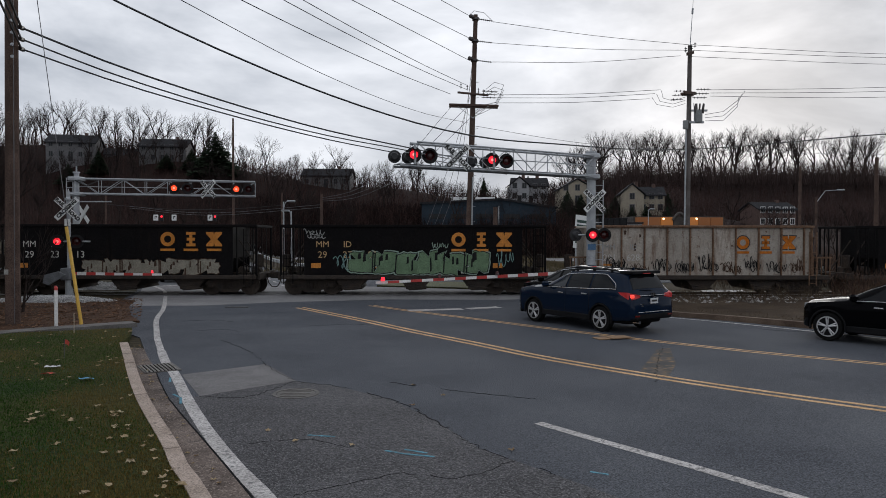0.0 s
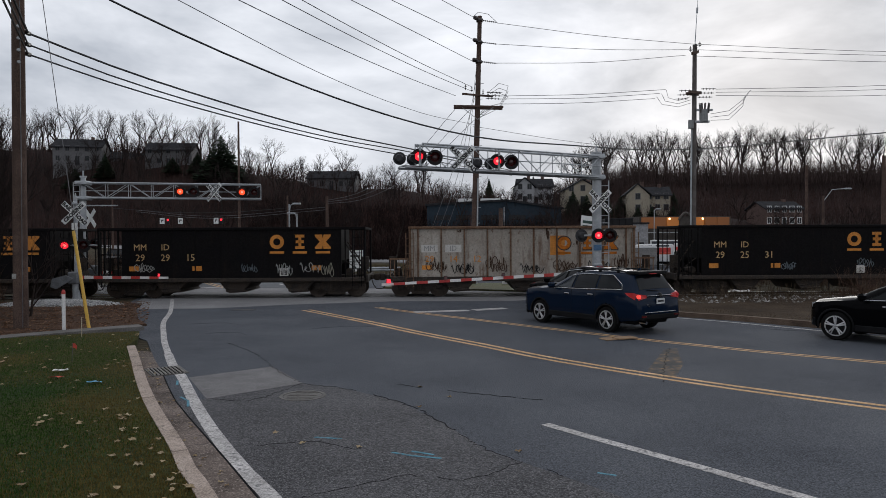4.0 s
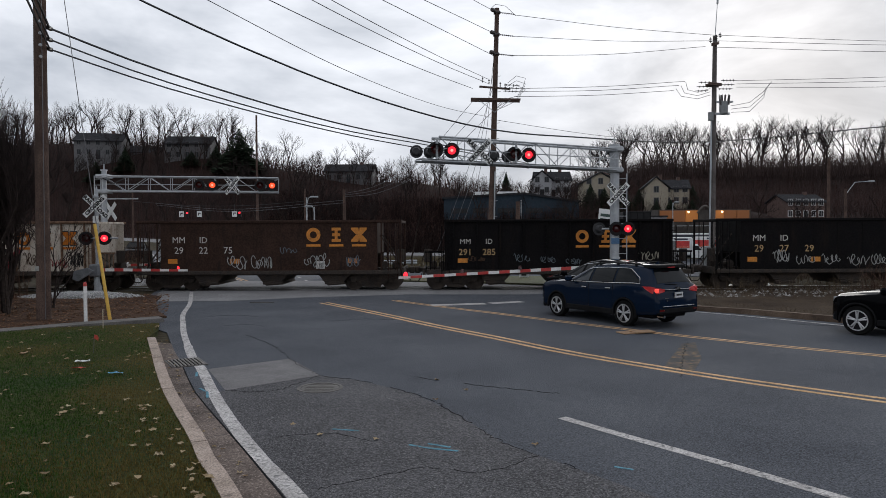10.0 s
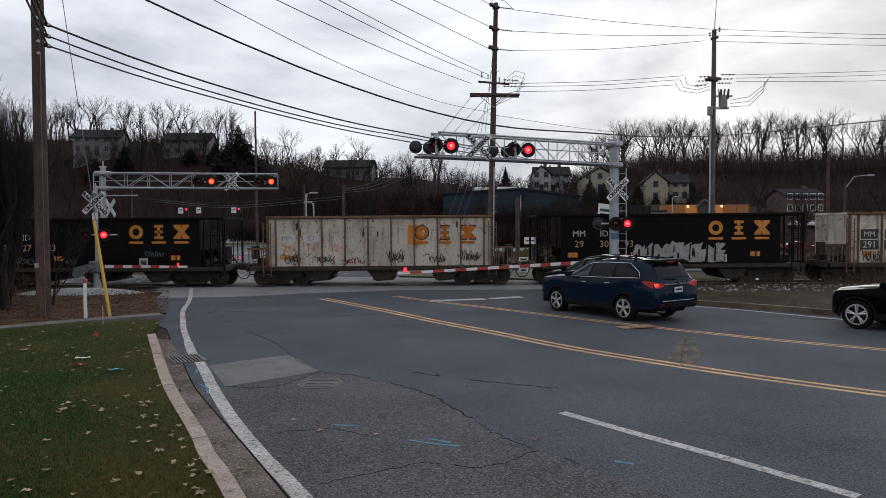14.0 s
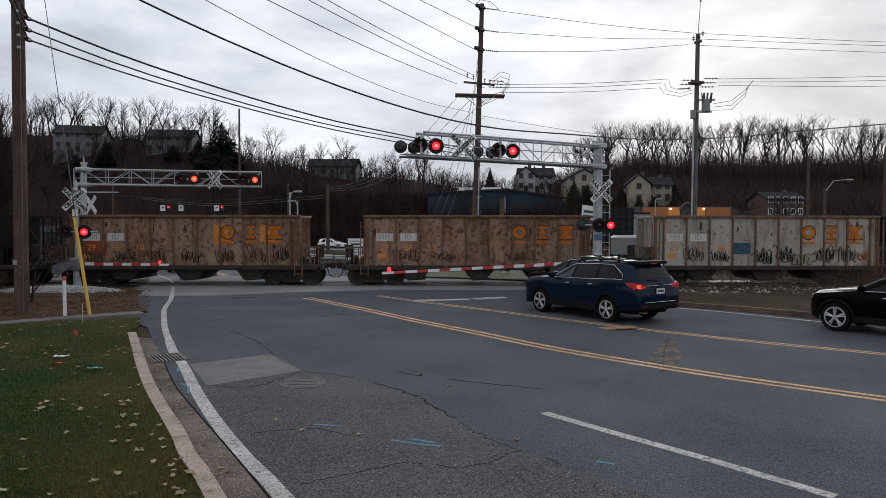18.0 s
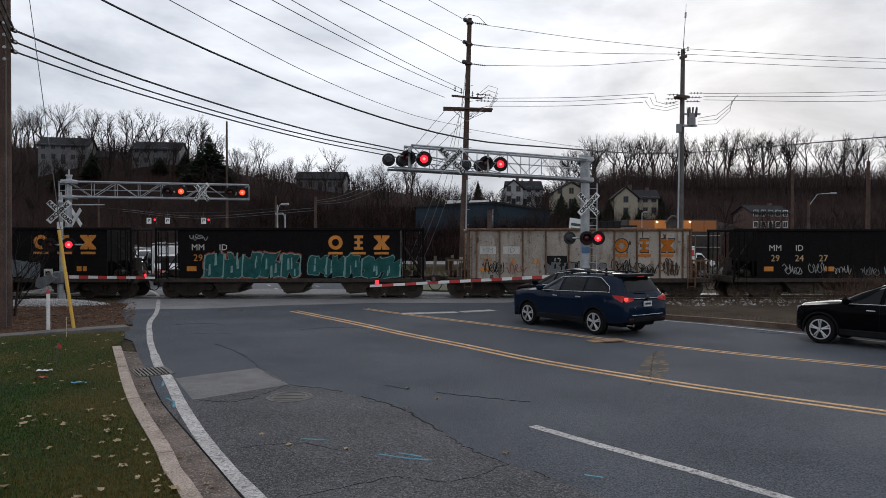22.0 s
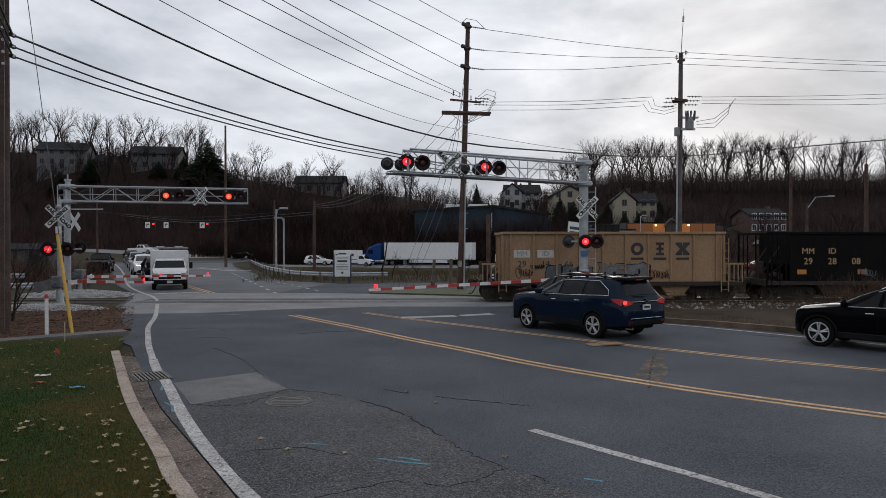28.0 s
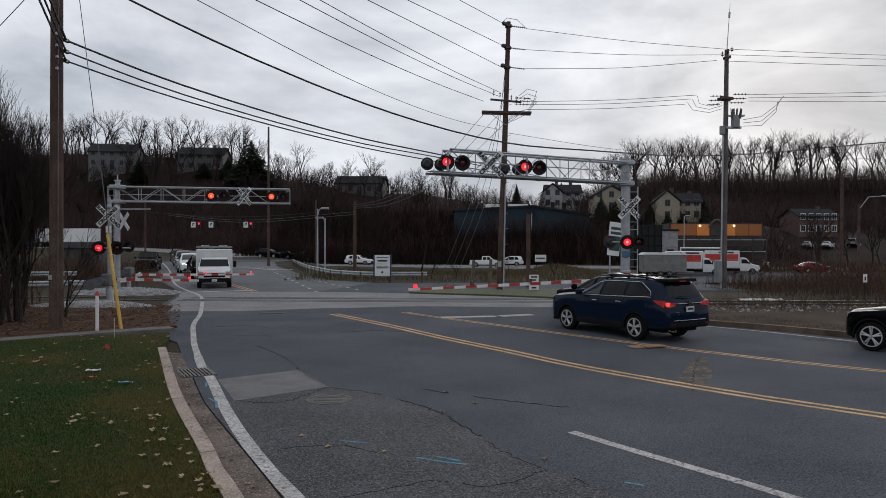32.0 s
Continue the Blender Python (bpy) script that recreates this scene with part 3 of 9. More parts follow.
solid("rust_stain", slab([(5.33, 17.22), (5.68, 17.32), (5.38, 16.22), (5.13, 15.22), (4.48, 13.77), (3.93, 13.72), (4.18, 14.62), (4.68, 15.72)], 0.0, 0.003), RUST_STAIN, "tan rust stain on the asphalt", "stain", kind="structure")
SURVEY_BLUE = surface("survey_blue_paint", (0.05, 0.24, 0.33), 0.7, fine=30, var=0.3, spots=0.5, spot_col=(0.08, 0.085, 0.09), spot_scale=14)
for pts in ([(-0.75, 9.0), (-0.45, 8.85), (-0.1, 8.75)], [(-0.5, 9.05), (-0.2, 8.9)], [(-1.9, 9.7), (-1.5, 9.62)], [(-5.35, 13.6), (-5.2, 13.2)], [(-4.75, 12.2), (-4.5, 11.9), (-4.35, 11.5)], [(1.75, 8.2), (1.95, 8.1)], [(-6.2, 12.75), (-5.95, 12.6)]):
    stripe("survey_mark", pts, 0.045, SURVEY_BLUE, 0.005, "blue utility survey paint mark", "paint mark")
CARTON = surface("flattened_cardboard", (0.30, 0.19, 0.11), 0.8, fine=30)
solid("flattened_carton", Geo().box((-0.42, -0.2, 0.0), (0.42, 0.2, 0.03), 0.01).box((-0.1, -0.3, 0.02), (0.5, 0.05, 0.06), 0.01), CARTON, "crushed brown cardboard lying on the road", "litter", m=pose(4.55, 18.95, 0.003, 0, 0, 20))
solid("slot_drain", Geo().box((-0.45, -0.1, -0.01), (0.45, 0.1, 0.012)), IRON, "small dark iron drain slot in the road", "drain", m=pose(-8.0, 27.0, 0.004))

# lawn, footway, leaf litter
LAWN = [(1.4, 0.0)] + [(p.x - 0.17, p.y - 0.08) for p in KERB] + [(-8.35, 18.5), (-9.0, 20.1), (-11.67, 19.12 - 0.05), (-24, 7.2), (-30, -8), (1.4, -8)]
solid("lawn", slab(LAWN, -0.1, 0.115), GRASS_BASE, "patchy autumn lawn, green to brown", "lawn", kind="structure")
FOOT = lerp_path([(-9.55, 21.45), (-11.85, 19.5), (-16, 15.6), (-24, 8.2)], 0.6)
GREY_SLAB = surface("grey_paving", (0.145, 0.135, 0.13), 0.9, spec=0.15, col2=(0.10, 0.095, 0.09), scale=1.5, fine=35, var=0.2, bump=0.3)
fw = thing("footway", None, "narrow grey concrete footway slabs", "footway", kind="structure")
for i in range(0, len(FOOT) - 2, 3):
    part("paving_slab", ribbon(FOOT[i:i + 4], 0.33, -0.33, -0.1, 0.118 + 0.004 * (i % 2)), GREY_SLAB, fw)
solid("leaf_litter_verge", slab([(-9.7, 22.2), (-10.6, 23.6), (-12.3, 27.2), (-13.0, 29.3), (-16.5, 30.2), (-40, 30.2), (-40, 0), (-24.3, 8.8), (-12.1, 20.1)], -0.08, 0.06), SOIL, "brown leaf-strewn verge by the railway", "verge", kind="structure")
solid("verge", slab([(5.6, 30.4), (6.2, 28.0), (7.1, 25.8), (8.25, 24.2), (9.5, 23.25), (11.15, 21.5), (14.35, 17.5), (19.2, 11.4), (26.2, 2.0), (60, -4), (60, 31.2), (5.6, 31.0)], -0.1, 0.10), surface("brown_verge", (0.050, 0.034, 0.021), 0.95, spec=0.1, col2=(0.030, 0.021, 0.015), scale=0.8, fine=15, var=0.4, bump=0.8, depth=0.05), "dry brown verge between kerb and rails", "verge", kind="structure")
solid("grass_island", slab([(4.4, 34.9), (0.4, 36.6), (-3.6, 37.9), (-2.8, 40.8), (4.0, 41.1), (8.6, 41.4), (8.8, 36.2)], -0.05, 0.09), surface("island_grass", (0.060, 0.068, 0.026), 0.95, col2=(0.085, 0.075, 0.036), scale=0.4, fine=12, var=0.35, bump=0.8, depth=0.05), "dull green grass island at the pole", "grass", kind="structure")
solid("storage_yard", Geo().sheet([[(x, y, land(x, y) + 0.07) for x in (11.5, 13, 15, 18, 22, 30, 40, 52)] for y in (49.4, 52, 55, 59, 63, 67, 72, 78, 84, 88)]), ASPHALT, "worn asphalt yard with parked rental trucks", "yard", kind="structure")


def scatter_mesh(name, verts, faces, material, label, category):
    me = bpy.data.meshes.new(name)
    me.from_pydata(verts, [], faces)
    me.materials.append(material)
    return tagged(new(name, me), label, category, kind="stuff")


def island_mat(name, cols, rough=0.85, spec=0.3):
    """A scatter's material: each island takes its own colour."""
    m = bpy.data.materials.new(name)
    m.use_nodes = True
    nd, ln = m.node_tree.nodes, m.node_tree.links
    gi = nd.new("ShaderNodeNewGeometry")
    rp = nd.new("ShaderNodeValToRGB")
    rp.color_ramp.elements[0].color = (*cols[0], 1)
    rp.color_ramp.elements[1].color = (*cols[-1], 1)
    for k, c in enumerate(cols[1:-1]):
        e = rp.color_ramp.elements.new((k + 1) / (len(cols) - 1))
        e.color = (*c, 1)
    ln.new(gi.outputs["Random Per Island"], rp.inputs["Fac"])
    p = nd["Principled BSDF"]
    ln.new(rp.outputs["Color"], p.inputs["Base Color"])
    p.inputs["Roughness"].default_value, p.inputs["Specular IOR Level"].default_value = rough, spec
    return m


def inside(poly, x, y):
    hit, j = False, len(poly) - 1
    for i in range(len(poly)):
        (xi, yi), (xj, yj) = poly[i], poly[j]
        if (yi > y) != (yj > y) and x < (xj - xi) * (y - yi) / (yj - yi) + xi:
            hit = not hit
        j = i
    return hit


random.seed(11)
v, f, v2, f2 = [], [], [], []
count = 0
while count < 90000:
    y = 6.0 + 14.5 * random.random() ** 1.25
    x = random.uniform(-0.75 * y, -0.1 * y)
    if not inside(LAWN, x, y):
        continue
    count += 1
    a, h, w = random.uniform(0, 6.28), random.uniform(0.018, 0.045), random.uniform(0.0025, 0.006)
    lean = random.uniform(0.0, 0.05)
    brown = noise.noise(Vector((x * 0.45, y * 0.45, 3))) + 0.55 * smooth01((x + 0.45 * y + 1.9) / 2.2) + random.uniform(-0.3, 0.3) > 0.28
    vv, ff = (v2, f2) if brown else (v, f)
    n = len(vv)
    dx, dy = math.cos(a) * w, math.sin(a) * w
    vv += [(x - dx, y - dy, 0.112), (x + dx, y + dy, 0.112), (x - dy * 5 * lean / 0.05, y + dx * 5 * lean / 0.05, 0.112 + h)]
    ff.append((n, n + 1, n + 2))
scatter_mesh("lawn_grass", v, f, island_mat("grass_blades", [(0.010, 0.036, 0.003), (0.018, 0.054, 0.005), (0.032, 0.074, 0.009)], 0.9, 0.12), "short green lawn grass", "grass")
scatter_mesh("dead_grass", v2, f2, island_mat("straw_blades", [(0.095, 0.070, 0.018), (0.140, 0.098, 0.032), (0.070, 0.060, 0.014)], 0.9, 0.12), "browned lawn grass near the kerb", "grass")


def leaf_at(vv, ff, x, y, z, r):
    """A curled, lobed leaf."""
    n, a = len(vv), random.uniform(0, 6.28)
    pts = [(1.0, 0.0), (0.45, 0.35), (0.3, 0.85), (-0.2, 0.45), (-0.8, 0.5), (-0.55, 0.0), (-0.8, -0.5), (-0.2, -0.45), (0.3, -0.85), (0.45, -0.35)]
    vv.append((x, y, z + 0.004))
    for px_, py_ in pts:
        k = r * random.uniform(0.8, 1.15)
        vv.append((x + (px_ * math.cos(a) - py_ * math.sin(a)) * k, y + (px_ * math.sin(a) + py_ * math.cos(a)) * k, z + random.uniform(0.0, 0.5) * r))
    ff += [(n, n + 1 + i, n + 1 + (i + 1) % 10) for i in range(10)]


v, f = [], []
for _ in range(3600):
    y = random.uniform(6, 20)
    x = random.uniform(-0.72 * y, -0.2 * y)
    near = smooth01((x + 0.42 * y + 1.5) / 2.0)
    if inside(LAWN, x, y) and random.random() < 0.05 + 0.16 * near:
        leaf_at(v, f, x, y, 0.15, random.uniform(0.025, 0.072))
for _ in range(70):
    q = KERB[random.randrange(len(KERB))]
    leaf_at(v, f, q.x + random.uniform(0.02, 0.3), q.y + random.uniform(0, 0.2), 0.012, random.uniform(0.02, 0.05))
for x, y in ((-0.5, 11.4), (0.0, 12.1), (-2.5, 9.9), (-1.2, 9.2), (0.9, 9.0), (-0.55, 12.9), (-2.0, 9.4)):
    leaf_at(v, f, x, y, 0.01, 0.06)
scatter_mesh("fallen_leaves", v, f, island_mat("dry_leaves", [(0.22, 0.16, 0.09), (0.34, 0.26, 0.155), (0.15, 0.095, 0.05), (0.42, 0.35, 0.23)]), "scattered tan fallen leaves on lawn and gutter", "leaves")
v, f = [], []
for _ in range(5200):
    x, y = random.uniform(-24, -9.5), random.uniform(17, 30)
    if y > 21.6 + (-x - 10) * -0.95 and x < -9.6 - (y - 22) * 0.42:
        leaf_at(v, f, x, y, 0.065, random.uniform(0.03, 0.08))
scatter_mesh("leaf_litter", v, f, island_mat("litter_leaves", [(0.130, 0.066, 0.036), (0.185, 0.096, 0.052), (0.085, 0.043, 0.027), (0.22, 0.135, 0.080)]), "deep brown leaf litter by the crossing", "leaves")


def stones(name, count, place, r0, r1, material, label):
    v, f = [], []
    for _ in range(count):
        x, y, z = place()
        r = random.uniform(r0, r1)
        n = len(v)
        for d in ((1, 0, 0), (0, 1, 0), (-1, 0, 0), (0, -1, 0), (0, 0, 1), (0.3, 0.2, -0.6)):
            v.append((x + d[0] * r * random.uniform(0.6, 1.3), y + d[1] * r * random.uniform(0.6, 1.3), z + d[2] * r * random.uniform(0.6, 1.1)))
        f += [(n, n + 1, n + 4), (n + 1, n + 2, n + 4), (n + 2, n + 3, n + 4), (n + 3, n, n + 4), (n + 1, n, n + 5), (n + 2, n + 1, n + 5), (n + 3, n + 2, n + 5), (n, n + 3, n + 5)]
    return scatter_mesh(name, v, f, material, label, "stones")


def mound(name, x, y, rx, ry, h, label):
    g = Geo()
    rows = []
    for i in range(9):
        r = 1 - i / 8
        rows.append([(x + rx * r * math.cos(2 * math.pi * k / 28), y + ry * r * math.sin(2 * math.pi * k / 28), -0.03 + (h + 0.08) * (1 - r * r) + 0.03 * noise.noise(Vector((i, k, x)))) for k in range(29)])
    solid(name, g.sheet(rows), GRAVEL, label, "gravel", kind="structure", smooth=60)
    mat_ = MATS.get("pale_stones") or island_mat("pale_stones", [(0.25, 0.25, 0.26), (0.38, 0.38, 0.38), (0.5, 0.49, 0.48), (0.18, 0.18, 0.18)])
    MATS["pale_stones"] = mat_

    def place():
        a, r = random.uniform(0, 6.28), math.sqrt(random.random())
        return x + rx * r * math.cos(a), y + ry * r * math.sin(a), 0.05 + h * (1 - r * r)
    stones("gravel_stones", 1500, place, 0.02, 0.05, mat_, "pale crushed gravel stones")


mound("gravel_mound", -16.3, 28.9, 2.7, 1.0, 0.22, "pale gravel heap round the gate mast")
mound("gravel_mound", -19.0, 37.0, 3.0, 1.5, 0.25, "pale gravel bed at the far mast")

# ---- railway track ----
track = thing("railway_track", None, "single railway track with brown rails", "railway track", kind="structure")
for off in (-0.75, 0.75):
    x0, x1 = -140.0, 160.0
    ang = math.atan(TRACK_SLOPE)
    mm = Matrix.Translation((0, track_y(0) + off, 0)) @ Matrix.Rotation(ang, 4, "Z")
    part("rail", Geo().box((x0, -0.035, -0.05), (x1, 0.035, -0.002)).box((x0, -0.012, -0.14), (x1, 0.012, -0.05)).box((x0, -0.07, -0.165), (x1, 0.07, -0.14)), STEEL_RAIL, track, "", mm)
    part("rail_head", Geo().box((x0, -0.03, -0.002), (x1, 0.03, 0.012)), RAIL_HEAD, track, "bright worn rail top", mm)
    # no slot is cut; a black strip gives the shade of the flangeway
    part("flangeway", Geo().box((-14.2, 0.05 if off < 0 else -0.12, 0.0), (4.6, 0.12 if off < 0 else -0.05, 0.009)), BLACK_PAINT, track, "black strip painted for the shade in the flangeway", mm)
for off in (-1.02, -0.45, 0.45, 1.02):
    part("rubber_panel", Geo().box((-14.2, off - 0.14, 0.0), (4.7, off + 0.14, 0.0085)), surface("crossing_rubber", (0.045, 0.044, 0.044), 0.85, fine=25, spec=0.2), track, "dark rubber crossing strip", Matrix.Translation((0, track_y(0), 0)) @ Matrix.Rotation(math.atan(TRACK_SLOPE), 4, "Z"))
TIE = surface("creosoted_tie", (0.05, 0.038, 0.03), 0.9, fine=20, var=0.3, bump=0.5)
tie_me = Geo().box((-0.115, -1.3, -0.34), (0.115, 1.3, -0.165), 0.015).mesh("tie", TIE)
for k in range(110):
    x = 5.4 + 0.53 * k if k < 70 else -15.2 - 0.53 * (k - 70)
    part("tie", tie_me, TIE, track, "", pose(x, track_y(x), 0, 0, 0, 1.15))
for x0, x1, nm in ((5.2, 120, "ballast_bed"), (-120, -15.0, "ballast_bed")):
    g = Geo()
    g.sheet([[(x, track_y(x) + o, z) for o, z in ((-3.2, -0.2), (-2.0, -0.17), (-1.3, -0.19), (1.3, -0.19), (2.0, -0.17), (3.2, -0.2))] for x in (x0 + (x1 - x0) * k / 20 for k in range(21))])
    solid(nm, g, BALLAST, "grey crushed stone ballast bed", "ballast", kind="structure")
stones("ballast_stones", 5200, lambda: (lambda x: (x, track_y(x) + random.choice((-1, 1)) * random.uniform(0.9, 3.0), -0.16))(random.uniform(5.4, 34)), 0.03, 0.065, island_mat("ballast_stone_faces", [(0.12, 0.11, 0.10), (0.15, 0.14, 0.13), (0.24, 0.23, 0.22), (0.07, 0.062, 0.058)]), "loose grey ballast stones")
stones("verge_rocks", 620, lambda: (lambda x: (x, track_y(x) - random.uniform(2.8, 6.0), 0.10))(6.5 + 16 * random.random() ** 1.2), 0.02, 0.085, island_mat("verge_rock_faces", [(0.05, 0.042, 0.036), (0.14, 0.13, 0.12), (0.32, 0.31, 0.30), (0.08, 0.07, 0.06)]), "pale broken rocks along the track")

# small things by the roadside
solid("plastic_sheet", Geo().sheet([[(-1.15 + 0.29 * i, -0.5 + 0.33 * k + random.uniform(-0.1, 0.1), 0.03 + random.uniform(0, 0.10)) for i in range(9)] for k in range(4)]), surface("dirty_white_sheet", (0.42, 0.41, 0.40), 0.7, fine=12, var=0.2), "dirty white plastic sheet lying beyond the rails", "litter", m=pose(14.73, 36.47, land(14.73, 36.47) + 0.02))
WHITE_POST = surface("white_plastic_post", (0.62, 0.61, 0.60), 0.5, fine=20, var=0.08)
mp = thing("marker_post", pose(-11.48, 20.6, 0.1), "white plastic marker post with a red cap", "marker post")
part("shaft", Geo().cyl((0, 0, -0.1), (0, 0, 1.06), 0.052, n=12), WHITE_POST, mp, smooth=40)
part("cap", Geo().cyl((0, 0, 1.06), (0, 0, 1.13), 0.055, n=12).cyl((0, 0, 1.13), (0, 0, 1.19), 0.055, 0.03, 12), RED_BAND, mp, "red cap", smooth=40)
YELLOW = surface("yellow_plastic", (0.60, 0.36, 0.055), 0.5, fine=20, var=0.08)
gg = thing("guy_wire", None, "steel pole guy wire with a yellow plastic guard", "guy wire")
part("guard", Geo().cyl((-10.93, 21.0, 0.02), (-11.37, 21.0, 3.05), 0.052, 0.048, 10), YELLOW, gg, "yellow plastic sleeve", smooth=40)
part("strand", Geo().cyl((-10.93, 21.0, 0.0), (-12.65, 21.25, 12.4), 0.012, n=5), WIRE, gg)
FLAG_RED, LITTER_W, LITTER_B = surface("red_plastic", (0.5, 0.06, 0.035), 0.5), surface("white_plastic", (0.6, 0.6, 0.58), 0.5), surface("blue_plastic", (0.07, 0.30, 0.45), 0.5)
for x, y, m_, nm, lb in ((-7.55, 13.25, FLAG_RED, "litter", "crumpled red wrapper on the lawn"), (-7.85, 13.95, LITTER_W, "litter", "small white lid on the lawn"), (-6.55, 12.75, LITTER_B, "litter", "flat blue scrap on the lawn"), (-9.7, 14.9, CARTON, "litter", "torn brown paper on the lawn")):
    g = Geo()
    g.sheet([[(-0.13 + 0.065 * i + random.uniform(-0.02, 0.02), -0.06 + 0.06 * k + random.uniform(-0.02, 0.02), random.uniform(0.0, 0.045)) for i in range(5)] for k in range(3)])
    solid(nm, g, m_, lb, "litter", m=pose(x, y, 0.135, 0, 0, random.uniform(0, 90)))
fl = thing("survey_flag", pose(-8.25, 15.1, 0.11), "small red survey flag on a wire", "flag")
part("wire", Geo().cyl((0, 0, 0), (0.02, 0, 0.42), 0.006, n=5), WIRE, fl)
part("pennant", Geo().sheet([[(0.02, 0, 0.42), (0.07, 0.02, 0.40), (0.12, 0, 0.36)], [(0.02, 0, 0.32), (0.06, 0.02, 0.30), (0.11, 0, 0.27)]]), FLAG_RED, fl, "red plastic pennant")
solid("survey_stake", Geo().box((-0.008, -0.006, 0), (0.008, 0.006, 0.55)), surface("raw_lath", (0.42, 0.36, 0.27), 0.8), "thin pale wooden survey stake", "stake", m=pose(-10.1, 19.0, 0.1))


def guard_rail(path, z=0.0, label="galvanised steel guard rail on posts", gap=1.9):
    gd = thing("guard_rail", None, label, "guard rail")
    pts = lerp_path(path, 0.5)
    rows = []
    for i, q in enumerate(pts):
        d = pts[min(i + 1, len(pts) - 1)] - pts[max(i - 1, 0)]
        n = Vector((-d.y, d.x, 0)).normalized()
        rows.append([(q.x + n.x * o, q.y + n.y * o, z + h) for o, h in ((0.0, 0.43), (-0.06, 0.49), (-0.06, 0.53), (0.0, 0.585), (-0.06, 0.64), (-0.06, 0.68), (0.0, 0.74), (0.02, 0.74), (0.02, 0.43), (0.0, 0.43))])
    part("beam", Geo().sheet(rows), GALV, gd, smooth=50)
    acc = gap
    for a, b in zip(pts, pts[1:]):
        acc += (b - a).length
        if acc >= gap:
            acc = 0
            part("post", Geo().box((a.x - 0.08, a.y - 0.08, z - 0.2), (a.x + 0.08, a.y + 0.08, z + 0.72), 0.01), surface("post_timber", (0.09, 0.07, 0.055), 0.9), gd)
    return gd


guard_rail([(-22.0, 82.9), (-15.8, 64.0), (-12.0, 54.6), (-10.2, 51.2), (-7.2, 48.7), (-3.4, 48.9)])
guard_rail([(-30, 33.2), (-24.5, 35.4), (-20.6, 38.0), (-21.2, 42.0), (-23.4, 47.5)], -0.05, "galvanised guard rail curving beside the track")
guard_rail([(-60, 44), (-42, 43.0), (-30, 41.5), (-25, 42.5)], 0.2, "distant galvanised guard rail")


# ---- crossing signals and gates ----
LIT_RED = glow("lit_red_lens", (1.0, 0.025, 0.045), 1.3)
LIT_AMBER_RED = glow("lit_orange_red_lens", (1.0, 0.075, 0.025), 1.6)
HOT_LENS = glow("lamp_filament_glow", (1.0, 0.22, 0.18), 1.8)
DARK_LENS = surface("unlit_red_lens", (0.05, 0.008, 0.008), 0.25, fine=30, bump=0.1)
CORES = {0: [], 1: []}      # added turning cores, by phase; the turn stands in for switching


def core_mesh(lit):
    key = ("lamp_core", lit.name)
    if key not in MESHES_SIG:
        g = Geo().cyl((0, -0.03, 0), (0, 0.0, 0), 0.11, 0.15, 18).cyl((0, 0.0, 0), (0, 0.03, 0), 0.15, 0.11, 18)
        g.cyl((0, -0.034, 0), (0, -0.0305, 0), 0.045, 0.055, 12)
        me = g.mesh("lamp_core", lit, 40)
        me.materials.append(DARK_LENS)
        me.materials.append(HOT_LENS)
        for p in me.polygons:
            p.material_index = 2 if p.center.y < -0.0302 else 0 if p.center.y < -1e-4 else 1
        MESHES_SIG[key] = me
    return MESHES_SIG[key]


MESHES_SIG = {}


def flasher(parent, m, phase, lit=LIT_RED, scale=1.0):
    """A round signal lamp facing its own -y: backboard, hood, housing and an added turning core, bright on one side, in
    place of a bulb that switches.
    """
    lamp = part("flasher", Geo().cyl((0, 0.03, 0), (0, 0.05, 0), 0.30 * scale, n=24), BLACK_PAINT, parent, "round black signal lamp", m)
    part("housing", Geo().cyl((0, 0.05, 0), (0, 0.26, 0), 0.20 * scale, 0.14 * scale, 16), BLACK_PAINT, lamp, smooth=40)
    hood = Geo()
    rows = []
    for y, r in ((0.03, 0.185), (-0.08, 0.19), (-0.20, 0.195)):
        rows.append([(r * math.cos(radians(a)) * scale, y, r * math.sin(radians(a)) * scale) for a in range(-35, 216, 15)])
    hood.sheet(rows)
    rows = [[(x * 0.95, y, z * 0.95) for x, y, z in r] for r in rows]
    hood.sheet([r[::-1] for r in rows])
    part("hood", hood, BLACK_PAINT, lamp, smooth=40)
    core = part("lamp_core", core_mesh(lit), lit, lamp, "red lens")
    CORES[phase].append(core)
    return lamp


def crossbuck(parent, m):
    cb = part("crossbuck", Geo().box((-0.61, -0.012, -0.115), (0.61, 0.012, 0.115)), SIGN_WHITE, parent, "white crossing sign with black words", m @ pose(0, 0, 0, 0, 45, 0))
    b2 = part("blade", Geo().box((-0.61, -0.036, -0.115), (0.61, -0.014, 0.115)), SIGN_WHITE, cb, "", pose(0, 0, 0, 0, -90, 0))
    for wd, x in (("RAIL", -0.38), ("ROAD", 0.38)):
        part("word", text_mesh(wd, 0.22, MARK_INK, bold=0.012), MARK_INK, cb, "", pose(x, -0.016, 0, 90, 0, 0))
    part("word", text_mesh("CROSSING", 0.215, MARK_INK, bold=0.012), MARK_INK, cb, "", pose(0, 0, 0, 0, -90, 0) @ pose(0, -0.04, 0, 90, 0, 0))
    return cb


MARK_INK = surface("sign_ink", (0.02, 0.02, 0.02), 0.5, bump=0)


